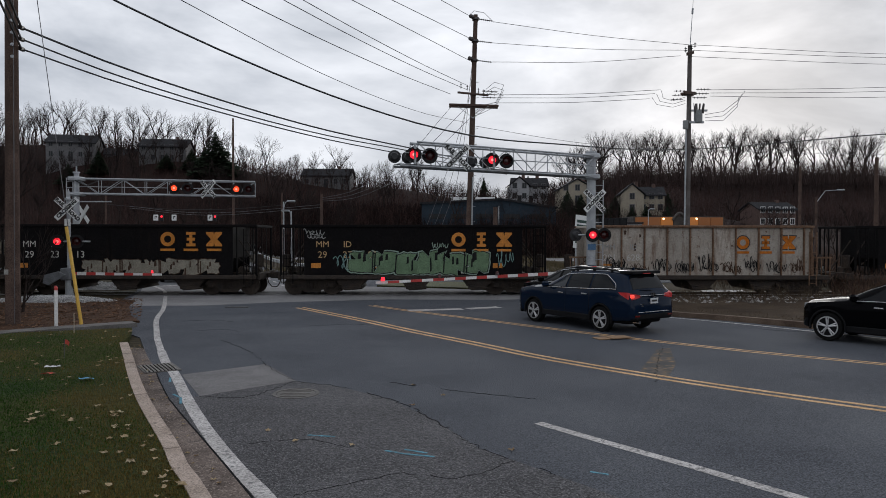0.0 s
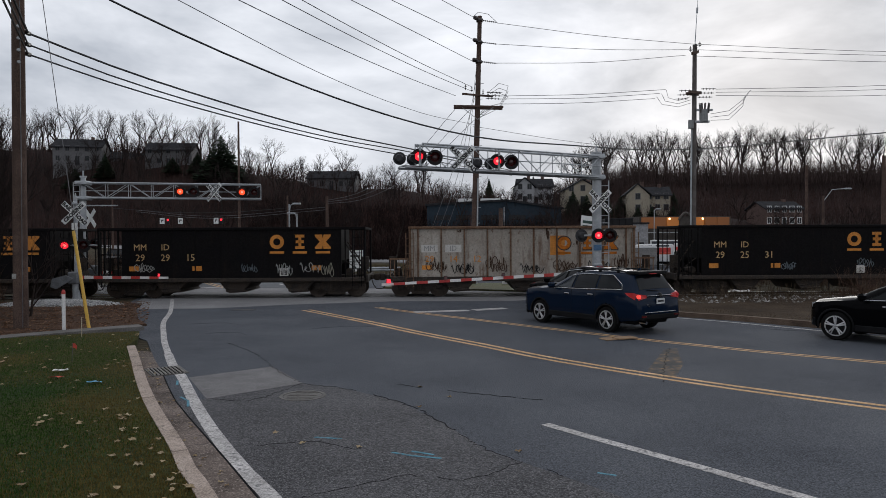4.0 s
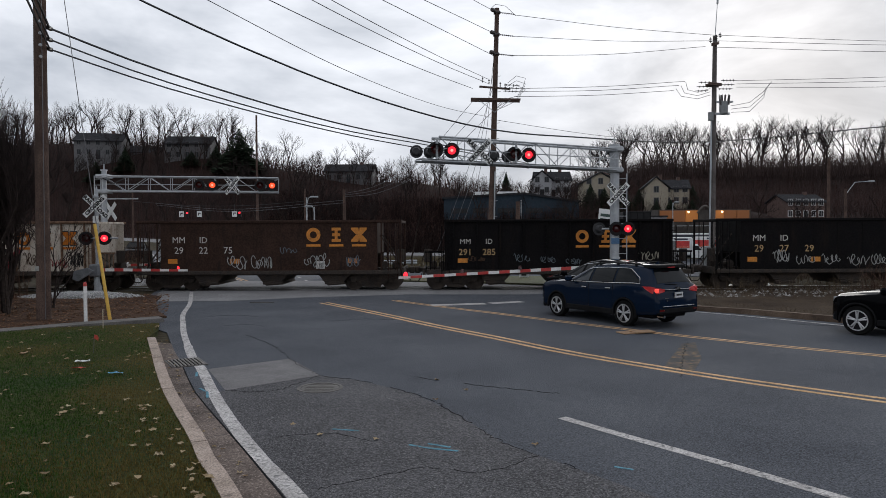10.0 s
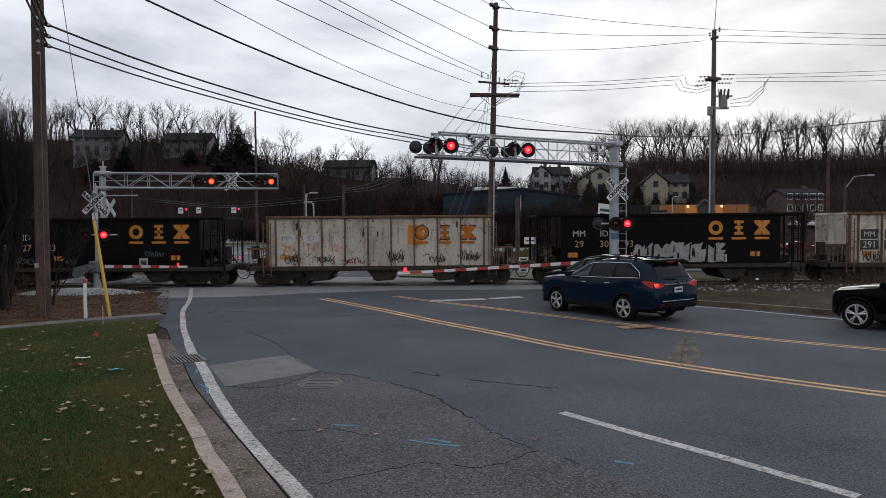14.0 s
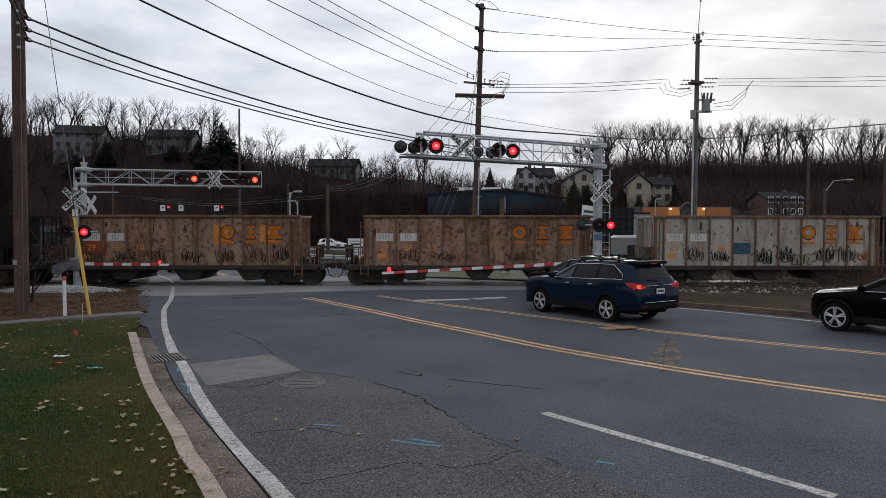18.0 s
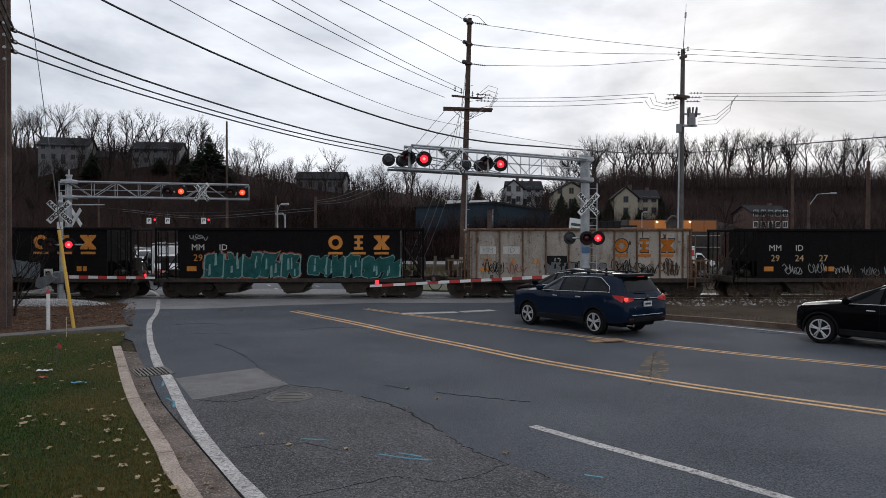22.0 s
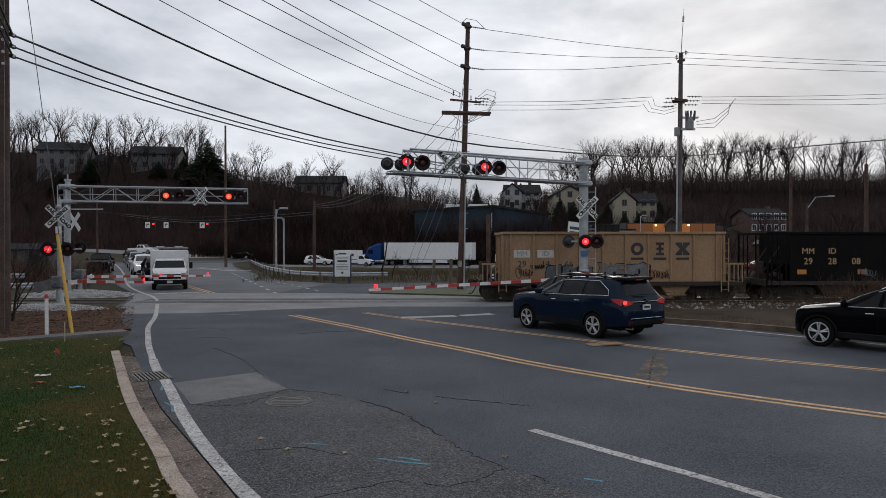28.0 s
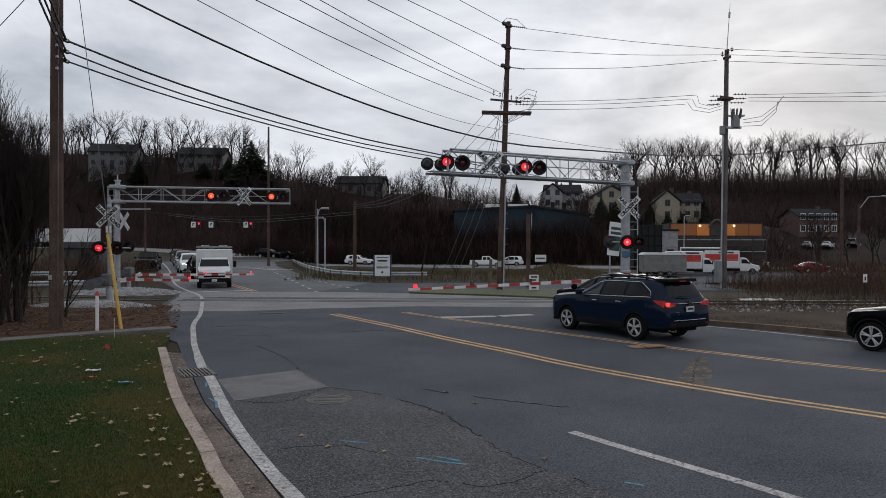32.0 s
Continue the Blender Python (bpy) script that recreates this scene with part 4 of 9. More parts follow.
def cantilever(base, tip, z0, z1, mast_top, rad, label, k_top):
    """A signal bridge: a round mast, and a lattice arm from base to tip between the heights z0 and z1."""
    cb = thing("signal_cantilever", pose(base[0], base[1], 0), label, "signal bridge")
    d = Vector((tip[0] - base[0], tip[1] - base[1], 0))
    n = Vector((-d.y, d.x, 0)).normalized() * 0.28
    part("mast", Geo().cyl((0, 0, 0), (0, 0, mast_top - 0.25), rad, rad * 0.92, 16), GALV, cb, smooth=40)
    part("mast_cap", Geo().cyl((0, 0, mast_top - 0.25), (0, 0, mast_top - 0.18), rad * 1.25, n=16).cyl((0, 0, mast_top - 0.18), (0, 0, mast_top + 0.1), 0.04, n=8), GALV, cb)
    part("base_plate", Geo().box((-0.35, -0.35, 0.0), (0.35, 0.35, 0.06), 0.01), GALV, cb)
    part("foundation", Geo().cyl((0, 0, -0.2), (0, 0, 0.03), 0.5, n=18), CONCRETE, cb)
    for k, z in enumerate((z0, z1)):
        e = 1.0 if z == z0 else k_top
        for s in (-1, 1):
            part("chord", Geo().cyl(d.normalized() * -0.25 + n * s + Vector((0, 0, z)), d * e + n * s + Vector((0, 0, z)), 0.048 if s < 0 else 0.036, n=10), GALV, cb, smooth=40)
        part("collar", Geo().box((-0.32, -0.32, z - 0.1), (0.32, 0.32, z + 0.1), 0.03), GALV, cb)
    bays = 8
    for s in (-1, 1):
        for i in range(bays + 1):
            a = d * (k_top * i / bays) + n * s
            part("strut", Geo().cyl(a + Vector((0, 0, z0)), a + Vector((0, 0, z1)), 0.018, n=6), GALV, cb)
            if i < bays:
                b = d * (k_top * (i + 1) / bays) + n * s
                lo, hi = (z0, z1) if i % 2 else (z1, z0)
                part("diagonal", Geo().cyl(a + Vector((0, 0, lo)), b + Vector((0, 0, hi)), 0.018, n=6), GALV, cb)
    for i in range(bays + 1):
        a = d * (k_top * i / bays)
        part("tie_bar", Geo().cyl(a + n + Vector((0, 0, z0)), a - n + Vector((0, 0, z0)), 0.018, n=6), GALV, cb)
    zr = z0 + (z1 - z0) * 0.52
    part("hand_rail", Geo().cyl(n + Vector((0, 0, zr)), d * 0.98 + n + Vector((0, 0, zr)), 0.02, n=6), GALV, cb)
    part("walkway", Geo().convex([tuple(q + Vector((0, 0, z))) for z in (z0 + 0.06, z0 + 0.08) for q in (n * 0.8, n * -0.8, d + n * -0.8, d + n * 0.8)], [[0, 1, 2, 3], [4, 5, 6, 7], [0, 1, 5, 4], [1, 2, 6, 5], [2, 3, 7, 6], [3, 0, 4, 7]]), GALV, cb)
    part("cable_loop", Geo().tube([d * 0.0 + n * -1.1 + Vector((0, 0, z1 - 0.1)), d * 0.06 + n * -1.1 + Vector((0, 0, z1 - 0.38)), d * 0.12 + n * -1.1 + Vector((0, 0, z1 - 0.12))], 0.03), CABLE, cb)
    return cb, d, n


def ladder(parent, x, y, z0, z1):
    for s in (-0.17, 0.17):
        part("ladder_rail", Geo().box((x + s - 0.02, y - 0.02, z0), (x + s + 0.02, y + 0.02, z1)), GALV, parent)
    for k in range(int((z1 - z0) / 0.32)):
        part("ladder_rung", Geo().cyl((x - 0.17, y, z0 + 0.2 + k * 0.32), (x + 0.17, y, z0 + 0.2 + k * 0.32), 0.016, n=6), GALV, parent)


# the near bridge over the road
RB, RT = (6.37, 30.0), (-1.69, 25.3)
brR, dR, nR = cantilever(RB, RT, 5.33, 6.22, 6.6, 0.19, "galvanised signal bridge with paired red flashers over the road", 0.925)
ladder(brR, 0.36, 0.0, 0.3, 5.2)
face = 4.0
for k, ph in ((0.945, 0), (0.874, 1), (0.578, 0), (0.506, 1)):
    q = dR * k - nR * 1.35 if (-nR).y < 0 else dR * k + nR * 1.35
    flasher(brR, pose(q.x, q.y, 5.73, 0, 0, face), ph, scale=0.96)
for k in (0.99, 0.93, 0.63, 0.56):
    q = dR * k + nR * 1.3 if nR.y > 0 else dR * k - nR * 1.3
    lamp_back = part("rear_lamp", Geo().cyl((0, 0, 0), (0, 0.02, 0), 0.24, n=20).cyl((0, -0.2, 0), (0, 0, 0), 0.12, 0.18, 14), surface("grey_lamp_back", (0.045, 0.045, 0.048), 0.6, spec=0.2), brR, "back of a signal lamp", pose(q.x, q.y, 5.71, 0, 0, face))
q = dR * 0.724
crossbuck(brR, pose(q.x, q.y - 0.42, 5.75, 0, 0, face))
for k in (0.91, 0.54):
    q = dR * k
    part("lamp_bracket", Geo().cyl((q.x - 0.05, q.y - 0.5, 5.38), (q.x - 0.05, q.y - 0.5, 6.15), 0.05, n=8), GALV, brR)
crossbuck(brR, pose(0.1, -0.28, 4.30, 0, 0, 10))
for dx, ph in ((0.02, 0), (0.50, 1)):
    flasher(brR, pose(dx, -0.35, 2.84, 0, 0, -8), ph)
part("lamp_arm", Geo().cyl((-0.55, -0.12, 2.84), (0.65, -0.12, 2.84), 0.04, n=8), GALV, brR)
part("rear_lamp", Geo().cyl((0, 0, 0), (0, 0.02, 0), 0.28, n=20).cyl((0, -0.2, 0), (0, 0, 0), 0.12, 0.18, 14), MATS["grey_lamp_back"], brR, "back of a signal lamp", pose(-0.62, 0.1, 2.84, 0, 0, 10))
part("notice", Geo().box((-0.17, -0.24, 2.2), (0.17, -0.22, 2.45)), surface("blue_notice", (0.05, 0.13, 0.25), 0.5), brR, "small blue notice plate")
part("junction_box", Geo().box((-0.16, -0.34, 1.1), (0.18, -0.19, 1.65), 0.02), GALV, brR)

# the bridge beyond the track
LB, LT = (-19.26, 36.6), (-10.44, 38.7)
brL, dL, nL = cantilever(LB, LT, 4.95, 5.75, 6.3, 0.14, "galvanised signal bridge with orange flashers beyond the rails", 1.0)
ladder(brL, -0.36, 0.0, 0.3, 5.8)
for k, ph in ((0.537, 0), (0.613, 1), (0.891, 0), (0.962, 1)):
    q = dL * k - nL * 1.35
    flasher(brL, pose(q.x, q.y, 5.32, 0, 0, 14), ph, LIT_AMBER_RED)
q = dL * 0.743
crossbuck(brL, pose(q.x, q.y - 0.5, 5.30, 0, 0, -18))
crossbuck(brL, pose(0.15, 0.35, 3.9, 0, 0, 150))
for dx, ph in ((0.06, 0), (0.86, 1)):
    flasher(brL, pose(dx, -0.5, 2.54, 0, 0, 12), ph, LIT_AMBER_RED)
part("lamp_arm", Geo().cyl((-0.1, -0.28, 2.54), (1.0, -0.28, 2.54), 0.04, n=8), GALV, brL)
part("side_bracket", Geo().box((0.0, -0.2, 4.52), (1.9, -0.14, 4.58)), GALV, brL)


GATE_GREY = surface("dull_gate_casting", (0.15, 0.155, 0.165), 0.7, spec=0.2, col2=(0.10, 0.105, 0.11), scale=4, fine=30, var=0.15)


def gate(base, tip, z, name_label, mast=True, n=20, box=True):
    """A lowered crossing gate: mechanism box on a post, counterweight and a striped arm of boards."""
    gt = thing("crossing_gate", pose(base[0], base[1], 0), name_label, "crossing gate")
    d = Vector((tip[0] - base[0], tip[1] - base[1], tip[2] - z))
    if box:
        part("post", Geo().cyl((0, 0, 0), (0, 0, 1.0), 0.11, n=14), GALV, gt, smooth=40)
        part("mechanism", Geo().box((-0.22, -0.24, 0.85), (0.22, 0.24, 1.38), 0.05), GATE_GREY, gt, "grey gate machine")
        part("counterweight", Geo().prism([(-0.85, 0.75), (-0.78, 1.1), (-0.2, 1.25), (0.1, 1.1), (-0.2, 0.9), (-0.6, 0.66)], -0.42, -0.34), GATE_GREY, gt, "grey counterweight plate")
    ux = d.normalized()
    side = Vector((-ux.y, ux.x, 0))
    for k in range(n):
        a, b = d * (k / n), d * ((k + 1) / n)
        h0, h1 = 0.07 - 0.025 * k / n, 0.07 - 0.025 * (k + 1) / n
        off = Vector((0, 0, z))
        vs = [off + q + side * s + Vector((0, 0, h * t)) for q, h in ((a, h0), (b, h1)) for s in (-0.02, 0.02) for t in (-1, 1)]
        part("arm_board", Geo().convex(vs, [[0, 1, 3, 2], [4, 5, 7, 6], [0, 1, 5, 4], [2, 3, 7, 6], [0, 2, 6, 4], [1, 3, 7, 5]]), RED_BAND if (n - k) % 2 == 0 else WHITE_BAND, gt)
    return gt, d


g1, d1 = gate((6.0, 29.15), (-2.51, 26.0, 1.03), 1.29, "lowered red and white crossing gate with red tip lamps", n=20)
for k in (0.97, 0.72, 0.45):
    q = d1 * k
    part("arm_lamp", Geo().cyl((q.x, q.y - 0.02, 1.29 + q.z + 0.06), (q.x, q.y - 0.02, 1.29 + q.z + 0.20), 0.085, 0.06, 10), LIT_RED if k > 0.9 else DARK_LENS, g1, "red gate lamp", smooth=40)
g2, d2 = gate((-16.2, 30.0), (-12.15, 30.0, 1.10), 1.14, "lowered half gate beside the near mast", n=10)
g3, d3 = gate((-19.0, 37.3), (-12.0, 37.1, 1.05), 0.98, "lowered gate before the waiting van", n=18)
for gt, dd, zz, k in ((g2, d2, 1.14, 0.9), (g3, d3, 0.98, 0.62), (g3, d3, 0.98, 0.98)):
    q = dd * k
    part("arm_lamp", Geo().cyl((q.x, q.y, zz + q.z + 0.06), (q.x, q.y, zz + q.z + 0.17), 0.06, 0.04, 8), LIT_RED, gt, "red gate lamp")
# near mast with flashers on the lawn side of the track
nm = thing("signal_mast", pose(-16.22, 30.15, 0), "grey crossing signal mast with red flashers and crossbuck", "signal mast")
part("mast", Geo().cyl((0, 0, 0), (0, 0, 4.6), 0.085, 0.075, 12), GALV, nm, smooth=40)
part("finial", Geo().cyl((0, 0, 4.6), (0, 0, 4.8), 0.06, 0.02, 8), GALV, nm)
part("base_casting", Geo().cyl((0, 0, 0.0), (0, 0, 0.55), 0.22, 0.12, 12).box((-0.3, -0.3, -0.05), (0.3, 0.3, 0.05)), GALV, nm)
crossbuck(nm, pose(0.0, -0.14, 3.93, 0, 0, 12))
part("lamp_arm", Geo().cyl((-0.5, -0.05, 2.52), (0.95, -0.05, 2.52), 0.035, n=8), GALV, nm)
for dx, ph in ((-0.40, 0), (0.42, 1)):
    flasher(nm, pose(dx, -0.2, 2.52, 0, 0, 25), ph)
part("track_plate", Geo().box((-0.12, -0.12, 3.2), (0.12, -0.1, 3.5)), SIGN_WHITE, nm, "small white number plate")
part("bell", Geo().cyl((0, -0.05, 4.35), (0, -0.18, 4.35), 0.12, 0.05, 10), GALV, nm)

# distant turn signals on a span wire
sw = thing("span_wire_signals", None, "turn signs and red arrow lamps hung on a span wire", "traffic signal")
part("span_wire", Geo().tube(lerp_path([(-47, 97, 7.1), (-38, 95.6, 6.4), (-30, 95.0, 6.35), (-22, 95, 6.9)], 2.0), 0.03, 5), CABLE, sw)
for x in (-47.0, -22.0):
    part("pole", Geo().cyl((x, 97 if x < -40 else 95, 0), (x, 97 if x < -40 else 95, 8.6), 0.15, 0.11, 8), TIMBER_POLE, sw)
for x in (-39.2, -36.7, -31.8):
    part("hanger", Geo().cyl((x, 95, 5.6), (x, 95, 6.5), 0.025, n=5), CABLE, sw)
    part("turn_sign", Geo().box((x - 0.33, 94.95, 4.8), (x + 0.33, 94.98, 5.6), 0.01), SIGN_WHITE, sw, "white turn sign")
    part("arrow", Geo().prism([(x - 0.15, 5.0), (x - 0.05, 5.0), (x - 0.05, 5.25), (x + 0.08, 5.25), (x + 0.08, 5.15), (x + 0.22, 5.32), (x + 0.08, 5.48), (x + 0.08, 5.38), (x - 0.15, 5.38)], 94.93, 94.95), MARK_INK, sw, "black turn arrow")
for x in (-38.4, -31.1):
    part("signal_head", Geo().box((x - 0.2, 94.95, 4.75), (x + 0.2, 95.2, 5.65), 0.03), BLACK_PAINT, sw)
    part("red_arrow", Geo().cyl((x, 94.9, 5.35), (x, 94.95, 5.35), 0.15, n=10), LIT_RED, sw, "lit red lens")


# ---- utility poles and wires ----
INSUL = surface("brown_porcelain", (0.05, 0.04, 0.038), 0.3, fine=20, bump=0)
GREY_CAN = surface("grey_equipment_paint", (0.20, 0.21, 0.21), 0.5, fine=20)


def utility_pole(base, top, r0, r1, label, n=14, timber=TIMBER_POLE):
    up = thing("utility_pole", None, label, "utility pole")
    part("shaft", Geo().tube([Vector(base).lerp(Vector(top), k / 8) for k in range(9)], r0, n, r1), timber, up, smooth=50)
    return up


def string(parent, p, q, n=5, r=0.10):
    """A string of insulator discs from p to q."""
    p, q = Vector(p), Vector(q)
    g = Geo().cyl(p, q, 0.02, n=5)
    d = (q - p).normalized() * 0.02
    for k in range(n):
        c = p.lerp(q, (k + 0.7) / (n + 0.4))
        g.cyl(c - d, c + d, r, r * 0.5, 9)
    part("insulator_string", g, INSUL, parent, "stacked insulator discs")


def strand(pts, step):
    """Points along a hanging line through pts, eased by the length of each span."""
    p = [Vector(q) for q in pts]
    cut = [0.0]
    for a, b in zip(p, p[1:]):
        cut.append(cut[-1] + (b - a).length)
    last = len(p) - 1
    way = []
    for i in range(last + 1):
        lo, hi = max(i - 1, 0), min(i + 1, last)
        if 0 < i < last:
            h0, h1 = cut[i] - cut[lo], cut[hi] - cut[i]
            way.append(((p[i] - p[lo]) / h0 * h1 + (p[hi] - p[i]) / h1 * h0) / (h0 + h1))
        else:
            way.append((p[hi] - p[lo]) / (cut[hi] - cut[lo]))
    outp = []
    for i in range(last):
        h = cut[i + 1] - cut[i]
        n = max(1, int(h / step))
        for k in range(n):
            t = k / n
            outp.append(p[i] * (2 * t ** 3 - 3 * t * t + 1) + way[i] * h * (t ** 3 - 2 * t * t + t) + p[i + 1] * (3 * t * t - 2 * t ** 3) + way[i + 1] * h * (t ** 3 - t * t))
    return outp + [p[-1]]


def wire(pts, r, material=CABLE, label="thin overhead power wire", step=1.2, name="overhead_wire"):
    return solid(name, Geo().tube(strand(pts, step), max(r * 1.15, 0.010), 5), material, label, "wire")


P1B, P1T = (1.43, 40.6, 0.0), (1.88, 40.72, 15.65)
p1 = utility_pole(P1B, P1T, 0.21, 0.125, "tall brown timber transmission pole on the grass island")


def on1(z):
    return Vector(P1B).lerp(Vector(P1T), z / 15.65)


for z in (15.4, 14.13, 13.0):
    q = on1(z)
    string(p1, q + Vector((0.15, 0.05, 0.02)), q + Vector((1.05, 0.28, -0.03)), 7, 0.06)
    string(p1, q + Vector((-0.15, -0.3, 0.02)), q + Vector((-0.35, -0.75, -0.05)), 3, 0.12)
    part("clamp", Geo().box(q - Vector((0.19, 0.19, 0.07)), q + Vector((0.19, 0.19, 0.07)), 0.03), INSUL, p1)
part("jumper", Geo().tube([on1(15.4) + Vector((-0.4, -0.7, 0)), on1(15.7) + Vector((-0.1, -0.2, 0.12)), on1(15.75) + Vector((0.5, 0.1, 0.05)), on1(15.4) + Vector((1.1, 0.3, -0.1))], 0.015), WIRE, p1)
q = on1(11.0)
part("cross_arm", Geo().box((-1.5, -0.045, -0.055), (1.5, 0.045, 0.055), 0.01), TIMBER_POLE, p1, "", pose(q.x, q.y - 0.3, q.z, 0, -6, 52))
q = on1(10.35)
part("cross_arm", Geo().box((-1.45, -0.05, -0.06), (1.45, 0.05, 0.06), 0.01), TIMBER_POLE, p1, "", pose(q.x + 0.05, q.y - 0.3, q.z, 0, 0, 8))
part("cross_arm", Geo().box((-1.45, -0.05, -0.06), (1.45, 0.05, 0.06), 0.01), TIMBER_POLE, p1, "", pose(q.x + 0.05, q.y + 0.3, q.z, 0, 0, 8))
for s in (-1, 1):
    part("arm_brace", Geo().cyl(q + Vector((s * 0.9, -0.32, -0.05)), q + Vector((0, -0.3, -0.75)), 0.02, n=5), GALV, p1)
for k, dx in enumerate((-1.2, -0.6, 0.5, 1.0)):
    a = on1(11.0)
    string(p1, a + Vector((dx * 0.62, dx * 0.8 - 0.3, 0.1)), a + Vector((dx * 0.62, dx * 0.8 - 0.3, 0.42)), 2, 0.07)
for k in range(3):
    a = on1(11.1 - 0.12 * k)
    string(p1, a + Vector((0.5, 0.3 * k - 0.4, 0.05)), a + Vector((1.4, 0.3 * k - 0.2, 0.05)), 4, 0.07)
    part("jumper", Geo().tube([a + Vector((0.7, -0.6 + 0.3 * k, 0.1)), a + Vector((1.2, -0.4, 0.55 - 0.15 * k)), a + Vector((1.75, -0.2, 0.45 - 0.2 * k)), a + Vector((1.6, 0, -0.1))], 0.014), WIRE, p1)
    part("jumper", Geo().tube([a + Vector((1.6, 0.0, 0.0)), a + Vector((1.3, -0.1, -0.55)), a + Vector((0.5, -0.2, -0.75 - 0.1 * k)), a + Vector((0.1, -0.2, -1.1))], 0.014), WIRE, p1)
part("riser_conduit", Geo().cyl((1.62, 40.4, 0.0), (1.72, 40.42, 6.2), 0.045, n=6), GALV, p1)
part("step_plate", Geo().box((1.3, 40.30, 1.4), (1.5, 40.33, 1.75)), surface("pole_tag", (0.3, 0.3, 0.28), 0.5), p1, "small pole tag")
for z in range(3, 14):
    a = on1(z * 0.9)
    part("pole_step", Geo().cyl(a + Vector((0.15, -0.1, 0)), a + Vector((0.32, -0.14, 0.02)), 0.014, n=5), GALV, p1)

P2 = Vector((15.55, 44.4, 0))
p2 = utility_pole(tuple(P2), (15.66, 44.4, 14.9), 0.195, 0.13, "tall weathered grey timber pole with switchgear by the yard", timber=GREY_POLE)
part("lightning_mast", Geo().cyl((15.66, 44.4, 14.7), (15.85, 44.4, 17.8), 0.03, 0.012, 6).cyl((15.8, 44.4, 16.9), (15.82, 44.4, 17.25), 0.06, n=6), GALV, p2, "thin lightning rod")
part("cross_arm", Geo().box((-0.95, -0.07, -0.09), (0.95, 0.07, 0.09), 0.01), TIMBER_POLE, p2, "", pose(15.6, 44.15, 14.35, 0, -16, 60))
for dx, dz in ((-0.45, -0.12), (0.1, 0.18), (0.45, 0.42)):
    string(p2, (15.6 + dx, 44.15 + dx, 14.4 + dz), (15.6 + dx, 44.15 + dx, 14.75 + dz), 2, 0.1)
for y in (-0.25, 0.25):
    part("cross_arm", Geo().box((-1.25, -0.07, -0.09), (1.25, 0.07, 0.09), 0.01), TIMBER_POLE, p2, "", pose(15.6, 44.4 + y, 11.85, 0, -8, 55))
for k in range(3):
    b = Vector((15.55, 44.2, 11.9 - 0.2 * k))
    string(p2, b + Vector((0.3, -0.4 + 0.3 * k, 0.1)), b + Vector((1.25, -0.3 + 0.3 * k, 0.12)), 4, 0.07)
    string(p2, b + Vector((-0.3, -0.4 + 0.3 * k, 0.0)), b + Vector((-1.1, -0.45 + 0.3 * k, -0.02)), 3, 0.07)
    part("jumper", Geo().tube([b + Vector((-1.9 - 0.3 * k, -0.5, 0.0)), b + Vector((-1.75 - 0.2 * k, -0.4, -0.45)), b + Vector((-1.1, -0.3, -0.6)), b + Vector((-0.3, -0.2, -0.35))], 0.014), WIRE, p2)
    part("jumper", Geo().tube([b + Vector((3.6 - 0.2 * k, 0.1, 0.1)), b + Vector((3.1, 0.05, -0.5)), b + Vector((2.2, 0, -1.2 - 0.08 * k)), b + Vector((1.05, 0, -1.4))], 0.016), WIRE, p2)
    part("arrester", Geo().cyl(b + Vector((0.35 + 0.25 * k, -0.15, -1.35 + 0.2 * k)), b + Vector((0.40 + 0.25 * k, -0.15, -0.75 + 0.2 * k)), 0.06, n=8), INSUL, p2)
part("recloser_tank", Geo().cyl((16.15, 44.2, 10.0), (16.15, 44.2, 10.75), 0.26, n=12), GREY_CAN, p2, "grey switchgear tank", smooth=40)
part("recloser_bracket", Geo().box((15.6, 44.12, 9.95), (16.5, 44.3, 10.08)).box((15.7, 44.1, 10.7), (16.7, 44.3, 10.8)), GALV, p2)
for k in range(4):
    part("bushing", Geo().cyl((15.9 + 0.16 * k, 44.15, 10.75), (15.85 + 0.2 * k, 44.15, 11.2), 0.045, 0.025, 7), INSUL, p2)
part("control_box", Geo().box((15.15, 43.95, 9.55), (15.45, 44.15, 10.1), 0.02), GREY_CAN, p2)
part("meter_cabinet", Geo().box((14.86, 43.7, 0.35), (15.24, 44.1, 1.75), 0.03), GREY_CAN, p2, "grey metal equipment cabinet")
part("riser_conduit", Geo().cyl((15.3, 44.15, 0.0), (15.4, 44.2, 9.6), 0.05, n=6), GALV, p2)

PL = Vector((-13.2, 21.3, 0))
pl = utility_pole(tuple(PL), (-13.13, 21.3, 12.9), 0.21, 0.17, "stout brown timber utility pole by the footway", 18)
for k in range(4):
    part("through_bolt", Geo().cyl((-13.0, 21.05, 9.25 - 0.36 * k), (-12.95, 21.0, 9.25 - 0.36 * k), 0.05, n=6), GALV, pl)
part("ground_wire", Geo().cyl((-13.02, 21.1, 0.1), (-12.97, 21.12, 12.0), 0.012, n=5), WIRE, pl)
part("base_tag", Geo().box((-13.3, 21.05, 1.6), (-13.18, 21.07, 1.75)), MATS["pole_tag"], pl)
utility_pole((-16, -8, 0), (-16, -8, 14), 0.26, 0.19, "brown timber pole behind the verge")
utility_pole((1.0, -9.0, 0), (1.0, -9.0, 12), 0.2, 0.16, "brown timber pole behind the lawn")

